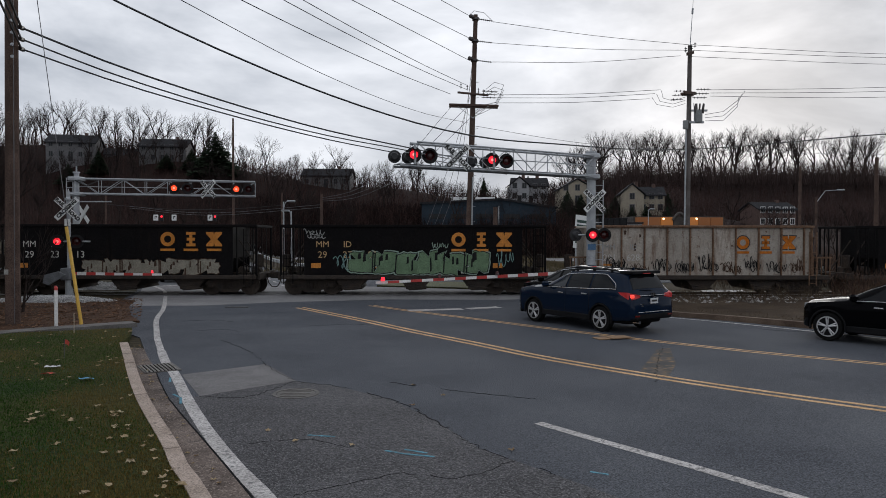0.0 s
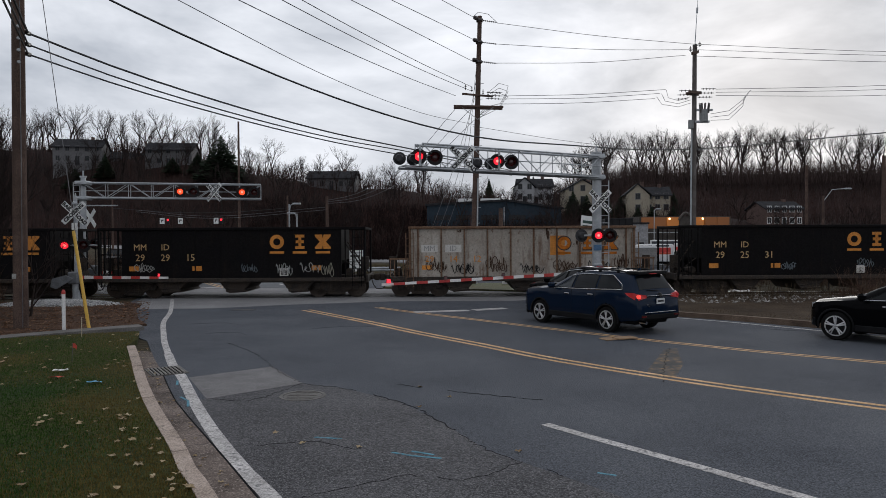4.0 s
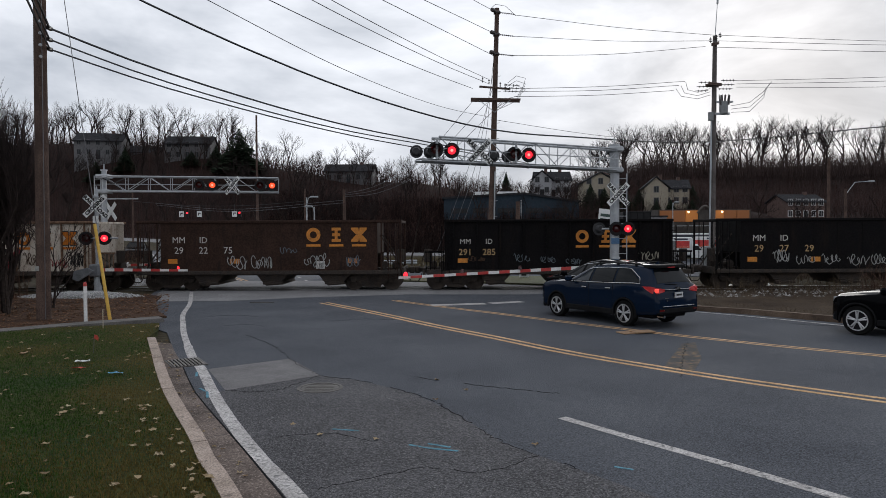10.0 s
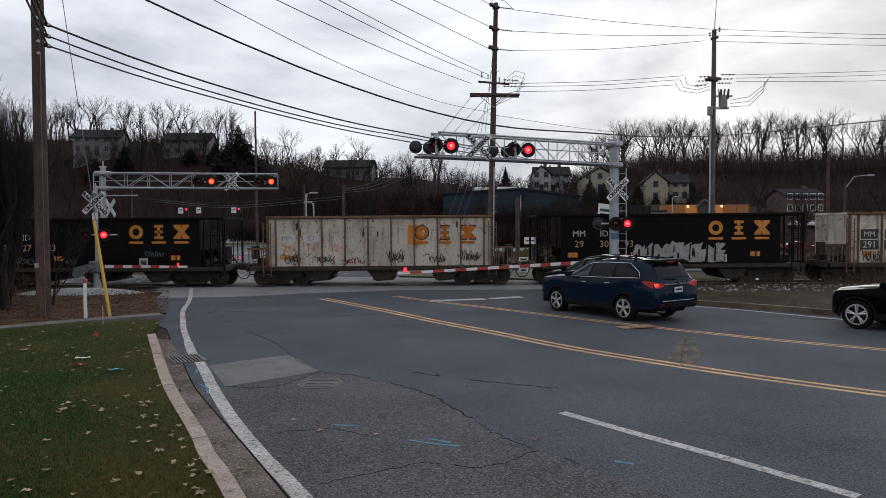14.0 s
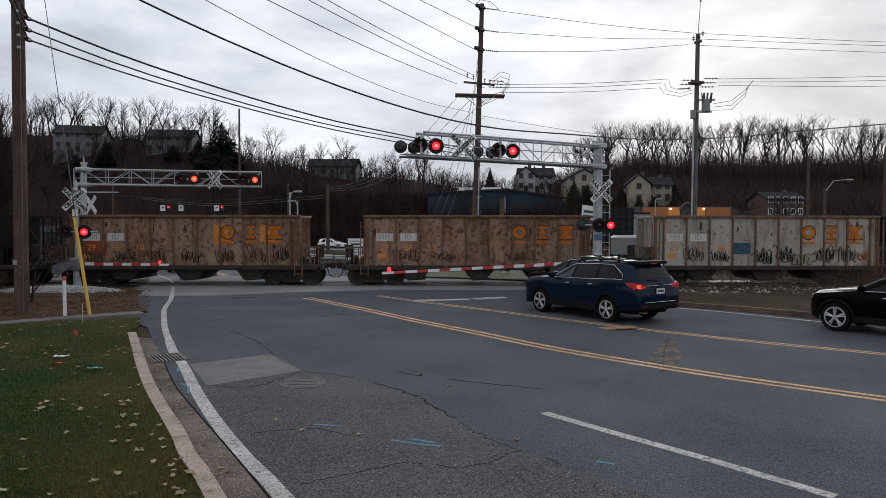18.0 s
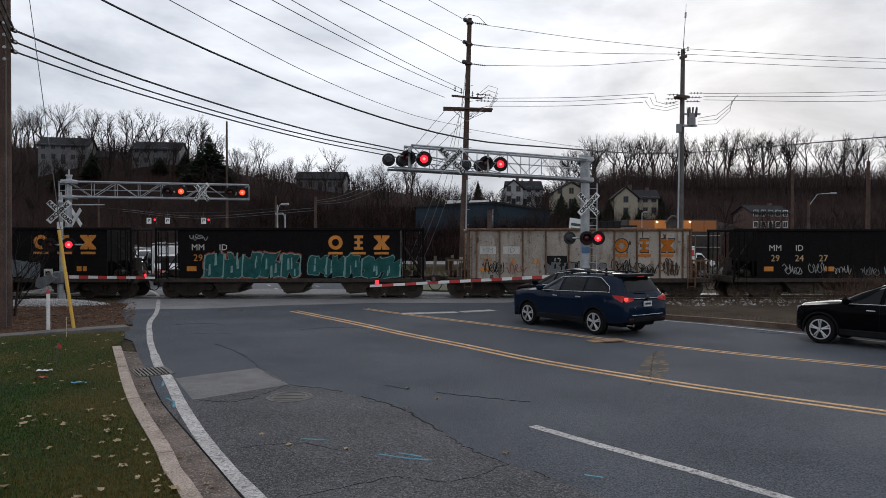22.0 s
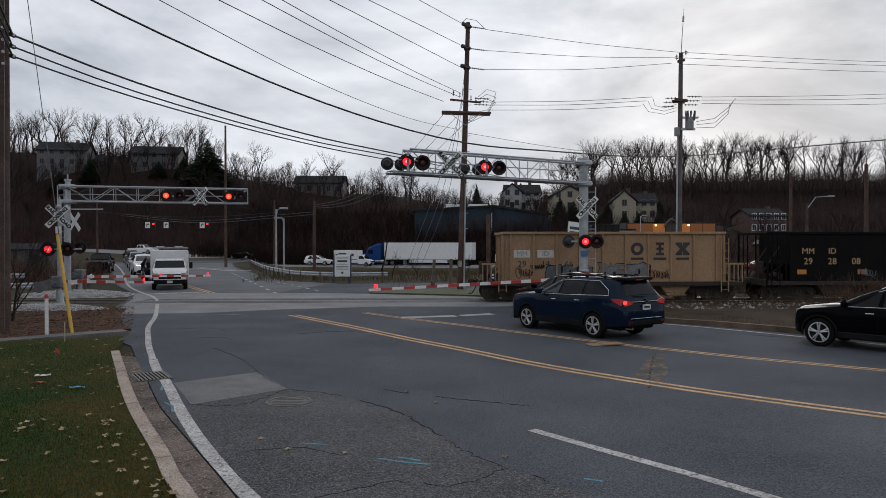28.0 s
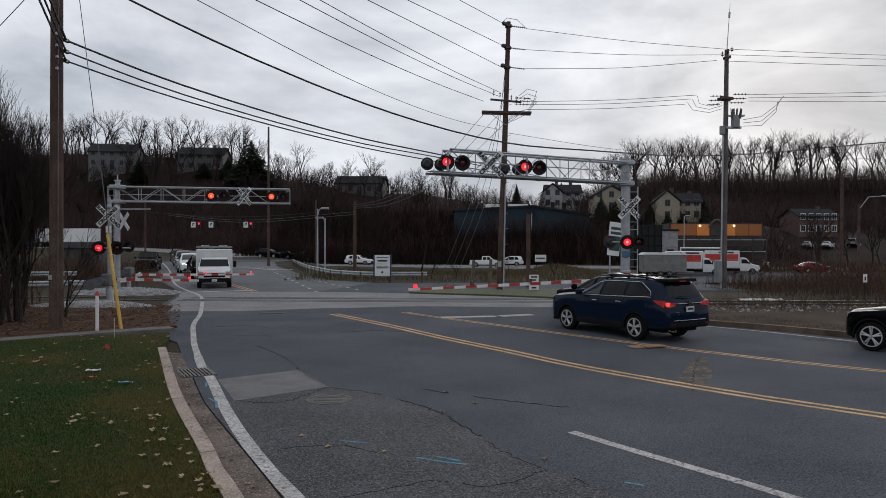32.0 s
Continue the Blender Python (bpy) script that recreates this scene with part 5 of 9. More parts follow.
# heavy cables past the near pole
wire([(-21.6, 14.75, 15.6), (-17.0, 18.43, 13.35), (-14.34, 20.55, 12.1), (-12.51, 22.01, 11.29), (-10.68, 23.47, 10.5), (-8.2, 25.44, 9.57), (-6.47, 26.82, 9.01), (-4.55, 28.35, 8.48), (-2.39, 30.07, 8.01), (0.04, 32.01, 7.65), (1.38, 33.07, 7.54), (5.98, 36.74, 7.64), (15.68, 44.46, 8.33), (26.41, 46.2, 9.35), (48, 49.8, 11.5)], 0.032, CABLE, "thick black overhead cable bundle")
utility_pole((-21.6, 14.6, 0), (-21.6, 14.6, 16.5), 0.26, 0.19, "tall brown timber pole beyond the lawn")
for z, far, r in ((9.17, [(-11.52, 23.73, 8.72), (-8.81, 27.28, 8.12), (-5.15, 32.06, 7.59), (-2.4, 35.65, 7.43), (5, 55, 8.03)], 0.03), (8.82, [(-11.52, 23.73, 8.38), (-8.81, 27.27, 7.81), (-5.15, 32.06, 7.36), (-2.67, 35.31, 7.27), (5, 55, 7.87)], 0.024), (8.52, [(-11.52, 23.73, 8.14), (-8.81, 27.27, 7.63), (-5.15, 32.06, 7.18), (-2.8, 35.14, 7.05), (5, 55, 7.65)], 0.024)):
    wire([(-12.97, 21.5, z)] + far, r, CABLE, "black overhead communication cable")
    wire([(-12.97, 21.5, z), (-9.5, 14.2, z + 0.12), (-5.5, 5.5, z + 0.45), (1.0, -9.0, z + 1.2)], r, CABLE, "black overhead communication cable running to the next pole")
    part("cable_clamp", Geo().box((-13.03, 21.38, z - 0.06), (-12.92, 21.62, z + 0.06), 0.02), INSUL, pl)
# the line that runs in over the road to the transmission pole
for pts, r in (([(1.73, 41.42, 9.44), (-1.33, 32.88, 8.69), (-4.4, 24.33, 8.52), (-7.47, 15.79, 8.92), (-16, -8, 9.48)], 0.01),
               ([(0.41, 37.75, 10.45), (-1.99, 31.04, 9.99), (-4.4, 24.33, 9.7), (-6.81, 17.62, 9.58), (-16, -8, 9.35)], 0.013),
               ([(1.35, 40.37, 11.25), (-1.15, 33.39, 10.76), (-3.66, 26.4, 10.43), (-6.16, 19.42, 10.26), (-16, -8, 9.93)], 0.013),
               ([(1.35, 40.37, 11.5), (-1.04, 33.7, 11.08), (-3.43, 27.03, 10.79), (-5.83, 20.36, 10.63), (-16, -8, 10.29)], 0.013),
               ([(1.57, 40.97, 13.05), (-0.61, 34.89, 12.53), (-2.79, 28.81, 12), (-4.98, 22.73, 11.48), (-16, -8, 10.17)], 0.014),
               ([(1.57, 40.96, 14.35), (-0.36, 35.58, 13.68), (-2.29, 30.21, 13), (-4.22, 24.83, 12.33), (-16, -8, 10.29)], 0.014),
               ([(1.9, 41.9, 15.78), (0.4, 37.7, 15.2), (-1.11, 33.51, 14.62), (-2.61, 29.31, 14.04), (-16, -8, 11.46)], 0.014)):
    wire(pts, r, WIRE)
for a, b, sag in (((2.95, 41.0, 15.33), (15.6, 44.4, 14.95), 0.12), ((2.75, 40.95, 14.1), (15.6, 44.4, 14.6), 0.15), ((2.65, 40.9, 12.97), (15.0, 44.2, 14.2), 0.2),
                  ((3.0, 40.9, 11.05), (13.6, 43.7, 11.95), 0.1), ((3.0, 41.1, 10.92), (13.3, 43.9, 11.75), 0.12), ((2.9, 41.0, 10.6), (13.0, 44.0, 11.45), 0.1)):
    m_ = Vector(a).lerp(Vector(b), 0.5) - Vector((0, 0, sag))
    wire([a, tuple(m_), b], 0.013, WIRE)
for z0, z1 in ((14.95, 14.95), (14.6, 14.69), (14.2, 14.26), (12.1, 12.59), (11.9, 12.33), (11.7, 11.97)):
    wire([(15.7 if z0 > 13 else 17.0, 44.4, z0), (26.4, 46.2, z1), (48, 49.8, z1 + (0.6 if z0 > 13 else 1.6))], 0.013, WIRE)
utility_pole((50, 50.2, 0), (50, 50.2, 16), 0.26, 0.19, "brown timber pole down the line")
# service drops from the transmission pole
for k in range(3):
    a = on1(10.35) + Vector((-1.3 + 0.9 * k, -0.1, -0.1))
    wire([tuple(a), (-3.0 + 0.4 * k, 45.2, 7.3 - 0.2 * k), (-6.6 + 0.2 * k, 49.0, 5.85 - 0.2 * k), (-9.08, 52, 5.6 - 0.12 * k)], 0.012, WIRE, "thin service drop wire")
for k, z in enumerate((4.9, 5.1)):
    wire([(-9.08, 52, z), (-20, 62, z - 0.3), (-36, 80, z + 1.0)], 0.012, WIRE, "thin black service wire")
for k in range(3):
    a = on1(13.0 - 0.9 * k)
    wire([tuple(a + Vector((-0.1, 0, 0))), tuple(a + Vector((-1.0 - 0.25 * k, -0.4, -7.0 + 1.2 * k))), (-1.4 - 0.4 * k, 39.6, 0.1)], 0.011, WIRE, "thin steel pole guy strand")
wire([(1.45, 40.6, 9.25), (8, 44, 8.75), (24, 52, 9.1), (60, 70, 11)], 0.011, WIRE)
wire([(-13.4, 21.3, 11.2), (-18.0, 18.8, 4.0), (-20.5, 17.4, 0.1)], 0.012, WIRE, "thin steel pole guy strand")
sp = utility_pole((-9.08, 52, 0), (-9.08, 52, 5.9), 0.14, 0.10, "short dark service pole")
utility_pole((3.32, 44, 0), (3.31, 44, 4.6), 0.14, 0.13, "short green-stained timber post")
utility_pole((-24.1, 80, 0), (-24.1, 80, 16.2), 0.17, 0.10, "slim distant timber pole")
utility_pole((56, 90, 0), (56, 90, 13), 0.3, 0.22, "distant timber pole by the yard")
utility_pole((41, 80, 0), (41, 80, 10.8), 0.2, 0.15, "distant timber pole with cross arms")


def street_lamp(x, y, z, arm, top_z, label):
    sl = thing("street_lamp", pose(x, y, 0), label, "street lamp")
    part("column", Geo().cyl((0, 0, 0), (0, 0, z), 0.085 if arm < 1 else 0.15, 0.055 if arm < 1 else 0.12, 10), GALV if arm < 1 else TIMBER_POLE, sl, smooth=40)
    part("arm", Geo().tube([(0, 0, z - 0.6), (arm * 0.4, 0, top_z - 0.1), (arm, 0, top_z)], 0.04, 6), GALV, sl)
    part("luminaire", Geo().box((arm - 0.1 if arm > 0 else arm - 0.6, -0.15, top_z - 0.08), (arm + 0.6 if arm > 0 else arm + 0.1, 0.15, top_z + 0.08), 0.05), GALV, sl, "cobra-head lamp")
    return sl


street_lamp(-13.75, 60, 5.7, 0.4, 5.75, "galvanised street lamp at the junction")
street_lamp(-13.2, 60.5, 4.9, -0.25, 4.95, "short galvanised signal column")
street_lamp(40.2, 75, 7.0, 2.4, 7.8, "curved-arm street lamp on a timber pole")
street_lamp(29.5, 100, 6.6, 0.3, 6.7, "small yard lamp post")


# ---- vehicles ----
def car_paint(name, col, metal=0.3):
    if name in MATS:
        return MATS[name]
    m = surface(name, col, 0.08, 0.0, var=0.04, scale=1.0, fine=80, bump=0.0, coat=0.0, spec=0.5 if name != "black_car_paint" else 0.15)
    m.node_tree.nodes["Principled BSDF"].inputs["IOR"].default_value = 1.22
    return m


TYRE = surface("tyre_rubber", (0.009, 0.009, 0.009), 0.9, spec=0.1, fine=60, bump=0.2)
ALLOY = surface("alloy_wheel", (0.50, 0.50, 0.51), 0.35, 0.7, fine=60, bump=0)
CLADDING = surface("black_plastic_cladding", (0.007, 0.007, 0.008), 0.7, spec=0.12, fine=80, bump=0.05)
CHROME = surface("chrome_trim", (0.50, 0.50, 0.51), 0.25, 1.0, fine=80, bump=0)
CAR_GLASS = glass("dark_car_glass", (0.005, 0.006, 0.007), 0.05, 0.16)
PALE_GLASS = glass("windscreen_glass", (0.03, 0.035, 0.04))
TAIL_DARK = surface("tail_lamp_plastic", (0.12, 0.008, 0.008), 0.25, fine=60, bump=0)
TAIL_LIT = glow("lit_tail_lamp", (0.45, 0.010, 0.012), 0.16)
TAIL_HOT = glow("lit_brake_lamp", (1.0, 0.07, 0.05), 1.0)
HEAD_LIT = glow("lit_head_lamp", (1.0, 0.97, 0.88), 4.0)
HEAD_CLEAR = surface("head_lamp_clear", (0.45, 0.46, 0.47), 0.15, 0.3, fine=60, bump=0)
PLATE_W = surface("plate_white", (0.55, 0.56, 0.58), 0.5, fine=60)

# x, z_low, z_belt, z_edge, z_top, w_low, w_belt, w_top
SHAPES = {
    "suv": dict(axle=1.445, wheel=0.378, rows=[
        (2.42, 0.50, 0.66, 0.70, 0.72, 0.66, 0.64, 0.50), (2.36, 0.36, 0.82, 0.88, 0.92, 0.80, 0.78, 0.62), (2.15, 0.33, 0.95, 1.00, 1.04, 0.92, 0.89, 0.74), (1.445, 0.33, 1.04, 1.08, 1.13, 0.965, 0.945, 0.82),
        (0.98, 0.33, 1.07, 1.13, 1.18, 0.965, 0.945, 0.83), (0.5, 0.33, 1.08, 1.43, 1.48, 0.96, 0.94, 0.73), (0.05, 0.33, 1.08, 1.64, 1.70, 0.955, 0.935, 0.66), (-0.5, 0.33, 1.09, 1.71, 1.79, 0.955, 0.935, 0.66), (-1.4, 0.33, 1.11, 1.70, 1.785, 0.965, 0.94, 0.65),
        (-2.10, 0.36, 1.13, 1.65, 1.735, 0.955, 0.92, 0.63), (-2.24, 0.40, 1.13, 1.60, 1.69, 0.94, 0.91, 0.64), (-2.48, 0.42, 1.10, 1.13, 1.17, 0.92, 0.88, 0.78), (-2.54, 0.44, 0.96, 1.00, 1.03, 0.90, 0.87, 0.77), (-2.60, 0.48, 0.74, 0.78, 0.80, 0.84, 0.80, 0.70)],
        panes=[((0.78, 0.02), (0.10, -0.02)), ((-0.10, -0.98), (-0.10, -0.95)), ((-1.08, -1.84), (-1.05, -1.55))], screen=(0.90, 0.12), rear=(-2.245, -2.472)),
    "big_suv": dict(axle=1.445, wheel=0.378, rows=[
        (2.42, 0.52, 0.74, 0.80, 0.84, 0.62, 0.60, 0.46), (2.37, 0.40, 0.92, 0.98, 1.03, 0.78, 0.76, 0.60), (2.15, 0.34, 1.05, 1.10, 1.14, 0.91, 0.88, 0.73), (1.445, 0.34, 1.13, 1.17, 1.22, 0.965, 0.945, 0.82),
        (0.98, 0.34, 1.16, 1.21, 1.26, 0.965, 0.945, 0.83), (0.5, 0.34, 1.18, 1.46, 1.52, 0.96, 0.94, 0.74), (0.05, 0.34, 1.185, 1.66, 1.73, 0.955, 0.935, 0.68), (-0.5, 0.34, 1.20, 1.70, 1.785, 0.955, 0.935, 0.67), (-1.4, 0.34, 1.235, 1.71, 1.80, 0.965, 0.94, 0.655),
        (-1.95, 0.36, 1.26, 1.68, 1.79, 0.955, 0.92, 0.63), (-2.18, 0.40, 1.24, 1.62, 1.72, 0.94, 0.91, 0.64), (-2.45, 0.42, 1.18, 1.23, 1.28, 0.92, 0.88, 0.76), (-2.53, 0.44, 1.04, 1.09, 1.13, 0.90, 0.87, 0.77), (-2.60, 0.48, 0.76, 0.81, 0.85, 0.82, 0.78, 0.68)],
        panes=[((0.80, 0.02), (0.14, -0.03)), ((-0.08, -0.98), (-0.10, -0.96)), ((-1.06, -2.02), (-1.04, -1.50))], screen=(0.90, 0.12), rear=(-2.20, -2.44)),
    "crossover": dict(axle=1.42, wheel=0.385, rows=[
        (2.20, 0.46, 0.72, 0.78, 0.80, 0.50, 0.48, 0.36), (2.13, 0.34, 0.88, 0.94, 0.98, 0.72, 0.70, 0.54), (1.95, 0.32, 0.97, 1.02, 1.06, 0.90, 0.87, 0.72), (1.42, 0.32, 1.04, 1.08, 1.14, 0.965, 0.945, 0.82),
        (0.98, 0.32, 1.08, 1.13, 1.19, 0.965, 0.945, 0.83), (0.5, 0.32, 1.10, 1.38, 1.44, 0.96, 0.94, 0.73), (-0.05, 0.32, 1.11, 1.60, 1.67, 0.955, 0.935, 0.66), (-0.6, 0.32, 1.13, 1.66, 1.75, 0.955, 0.935, 0.65), (-1.4, 0.32, 1.17, 1.64, 1.73, 0.965, 0.94, 0.64),
        (-2.0, 0.36, 1.20, 1.57, 1.66, 0.955, 0.92, 0.62), (-2.14, 0.40, 1.19, 1.52, 1.61, 0.94, 0.91, 0.63), (-2.38, 0.42, 1.12, 1.16, 1.20, 0.92, 0.88, 0.76), (-2.44, 0.44, 0.96, 1.00, 1.03, 0.90, 0.87, 0.77), (-2.50, 0.48, 0.74, 0.78, 0.80, 0.84, 0.80, 0.70)],
        panes=[((0.78, 0.02), (0.06, -0.04)), ((-0.10, -0.98), (-0.12, -0.95)), ((-1.08, -1.84), (-1.05, -1.55))], screen=(0.90, 0.06), rear=(-2.145, -2.372)),
    "sedan": dict(axle=1.42, wheel=0.335, rows=[
        (2.40, 0.42, 0.56, 0.60, 0.62, 0.66, 0.64, 0.50), (2.32, 0.26, 0.66, 0.72, 0.75, 0.80, 0.78, 0.62), (2.05, 0.20, 0.78, 0.82, 0.86, 0.90, 0.87, 0.74), (1.42, 0.20, 0.86, 0.90, 0.94, 0.92, 0.90, 0.78),
        (0.85, 0.20, 0.90, 0.95, 0.99, 0.92, 0.90, 0.78), (-0.05, 0.20, 0.92, 1.34, 1.40, 0.91, 0.885, 0.58), (-0.7, 0.20, 0.93, 1.38, 1.45, 0.91, 0.885, 0.57), (-1.2, 0.20, 0.95, 1.32, 1.40, 0.92, 0.885, 0.56),
        (-1.85, 0.22, 0.97, 1.03, 1.07, 0.91, 0.87, 0.68), (-2.30, 0.30, 0.95, 0.99, 1.03, 0.88, 0.84, 0.68), (-2.40, 0.42, 0.70, 0.76, 0.80, 0.80, 0.76, 0.6)],
        panes=[((0.62, -0.25), (-0.10, -0.28)), ((-0.36, -1.1), (-0.36, -0.95))], screen=(0.78, 0.0), rear=(-1.28, -1.78)),
    "pickup": dict(axle=1.80, wheel=0.40, rows=[
        (2.85, 0.50, 0.78, 0.84, 0.86, 0.76, 0.74, 0.6), (2.78, 0.38, 0.98, 1.04, 1.08, 0.90, 0.86, 0.7), (2.4, 0.34, 1.10, 1.14, 1.18, 0.98, 0.95, 0.84), (1.8, 0.34, 1.14, 1.18, 1.22, 0.99, 0.96, 0.86),
        (1.25, 0.34, 1.17, 1.22, 1.26, 0.99, 0.96, 0.86), (0.55, 0.34, 1.20, 1.76, 1.82, 0.99, 0.95, 0.68), (-0.55, 0.34, 1.20, 1.78, 1.86, 0.99, 0.95, 0.68), (-0.72, 0.34, 1.20, 1.74, 1.80, 0.99, 0.95, 0.67),
        (-0.80, 0.34, 1.18, 1.20, 1.20, 0.99, 0.96, 0.90), (-1.8, 0.36, 1.17, 1.19, 1.19, 0.99, 0.96, 0.90), (-2.78, 0.40, 1.15, 1.17, 1.17, 0.98, 0.95, 0.88), (-2.85, 0.50, 0.9, 0.92, 0.92, 0.94, 0.92, 0.86)],
        panes=[((1.05, 0.1), (0.48, 0.08)), ((0.0, -0.62), (0.0, -0.58))], screen=(1.18, 0.60), rear=(-0.72, -0.79)),
}


class Body:
    """The swept skin of a car."""

    def __init__(self, kind):
        s = SHAPES[kind]
        self.rows, self.axle, self.wheel, self.spec = s["rows"][::-1], s["axle"], s["wheel"], s
        self.xs = [r[0] for r in self.rows]

    def at(self, x):
        r = self.rows
        x = min(max(x, self.xs[0]), self.xs[-1])
        for a, b in zip(r, r[1:]):
            if x <= b[0]:
                t = (x - a[0]) / (b[0] - a[0])
                return [p + (q - p) * t for p, q in zip(a[1:], b[1:])]
        return list(r[-1][1:])

    def low(self, x, z):
        for xa in (self.axle, -self.axle):
            ra = self.wheel + 0.055
            if abs(x - xa) < ra:
                z = max(z, self.wheel + math.sqrt(ra * ra - (x - xa) ** 2))
        return z

    def section(self, x):
        zl, zb, ze, zt, wl, wb, wt = self.at(x)
        zl = self.low(x, zl)
        pts = [(wl * 0.94, zl), (wl * 0.99, zl + (zb - zl) * 0.10), (wl, zl + (zb - zl) * 0.45), (wl * 0.992, zl + (zb - zl) * 0.72), (wb + 0.004, zb - 0.015), (wb - 0.012, zb + 0.012)]
        for k in (0.35, 0.7):
            pts.append((wb + (wt - wb) * k + 0.018, zb + (ze - zb) * k))
        pts += [(wt, ze), (wt * 0.93, ze + (zt - ze) * 0.45), (wt * 0.7, ze + (zt - ze) * 0.82), (wt * 0.35, ze + (zt - ze) * 0.97), (0.0, zt)]
        return pts

    def skin(self):
        st = sorted(set([round(x, 3) for x in self.xs] + [round(sx * self.axle + (self.wheel + 0.055) * math.cos(radians(a)), 3) for sx in (1, -1) for a in range(0, 181, 15)] + [round(self.xs[0] + k * (self.xs[-1] - self.xs[0]) / 30, 3) for k in range(31)]))
        rows = []
        for x in st:
            half = self.section(x)
            rows.append([(x, y, z) for y, z in half] + [(x, -y, z) for y, z in half[-2::-1]])
        g = Geo().sheet(rows)
        n = len(rows[0])
        g.f += [list(range(n))[::-1], [(len(rows) - 1) * n + i for i in range(n)]]
        return g

    def side(self, x, z):
        zl, zb, ze, zt, wl, wb, wt = self.at(x)
        k = min(1.0, max(0.0, (z - zb) / max(0.01, ze - zb)))
        return wb + (wt - wb) * k + 0.018 * math.sin(math.pi * min(1, k)) + 0.012

    def over(self, x, y):
        half = self.section(x)[::-1]
        for (y0, z0), (y1, z1) in zip(half, half[1:]):
            if y0 <= abs(y) <= y1 and y1 > y0:
                return z0 + (z1 - z0) * (abs(y) - y0) / (y1 - y0)
        return half[0][1]

    def pane(self, bottom, top, sgn):
        rows = []
        for j in range(5):
            k = j / 4
            row = []
            for i in range(7):
                t = i / 6
                x = (bottom[0] + (bottom[1] - bottom[0]) * t) * (1 - k) + (top[0] + (top[1] - top[0]) * t) * k
                zl, zb, ze = self.at(x)[:3]
                z = zb + 0.045 + (ze - zb - 0.095) * k
                row.append((x, sgn * self.side(x, z), z))
            rows.append(row)
        return Geo().sheet(rows), [rows[0][0]] + rows[0][1:] + [r[-1] for r in rows[1:]] + rows[-1][::-1][1:] + [r[0] for r in rows[::-1][1:]]

    def screen(self, x0, x1, inset=0.10):
        rows = []
        for j in range(7):
            x = x0 + (x1 - x0) * j / 6
            w = self.at(x)[6] * (1 - inset)
            rows.append([(x + (0.008 if x0 > 0 else -0.008), -w + 2 * w * i / 10, self.over(x, -w + 2 * w * i / 10) + 0.008) for i in range(11)])
        return Geo().sheet(rows)


def wheel_parts(parent, x, y, r, w=0.23, spokes=5, rim=ALLOY, lod=1):
    s = 1 if y > 0 else -1
    wh = part("wheel", Geo().cyl((0, -w / 2, 0), (0, -w / 2 + 0.04, 0), r * 0.94, r, 28).cyl((0, -w / 2 + 0.04, 0), (0, w / 2 - 0.04, 0), r, n=28).cyl((0, w / 2 - 0.04, 0), (0, w / 2, 0), r, r * 0.94, 28), TYRE, parent, "black rubber tyre", pose(x, y, r), 40)
    o = s * (w / 2)
    part("hub", Geo().cyl((0, o, 0), (0, o + s * 0.004, 0), r * 0.72, n=24), CLADDING, wh)
    ring = Geo()
    for k in range(24):
        a0, a1 = 2 * math.pi * k / 24, 2 * math.pi * (k + 1) / 24
        ring.prism([(r * 0.63 * math.cos(a0), r * 0.63 * math.sin(a0)), (r * 0.71 * math.cos(a0), r * 0.71 * math.sin(a0)), (r * 0.71 * math.cos(a1), r * 0.71 * math.sin(a1)), (r * 0.63 * math.cos(a1), r * 0.63 * math.sin(a1))], min(o, o + s * 0.014), max(o, o + s * 0.014))
    part("rim", ring, rim, wh, "bright wheel rim")
    for k in range(spokes):
        a = 2 * math.pi * k / spokes + 0.3
        g = Geo()
        for da in (-0.14, 0.14):
            c, sn = math.cos(a + da), math.sin(a + da)
            c0, s0 = math.cos(a), math.sin(a)
            g.cyl((0.10 * r * c0, o + s * 0.006, 0.10 * r * s0), (0.66 * r * c, o + s * 0.006, 0.66 * r * sn), 0.026, 0.02, 6)
        part("spoke", g, rim, wh)
    part("hub_cap", Geo().cyl((0, o, 0), (0, o + s * 0.02, 0), r * 0.16, n=12), rim, wh)
    return wh


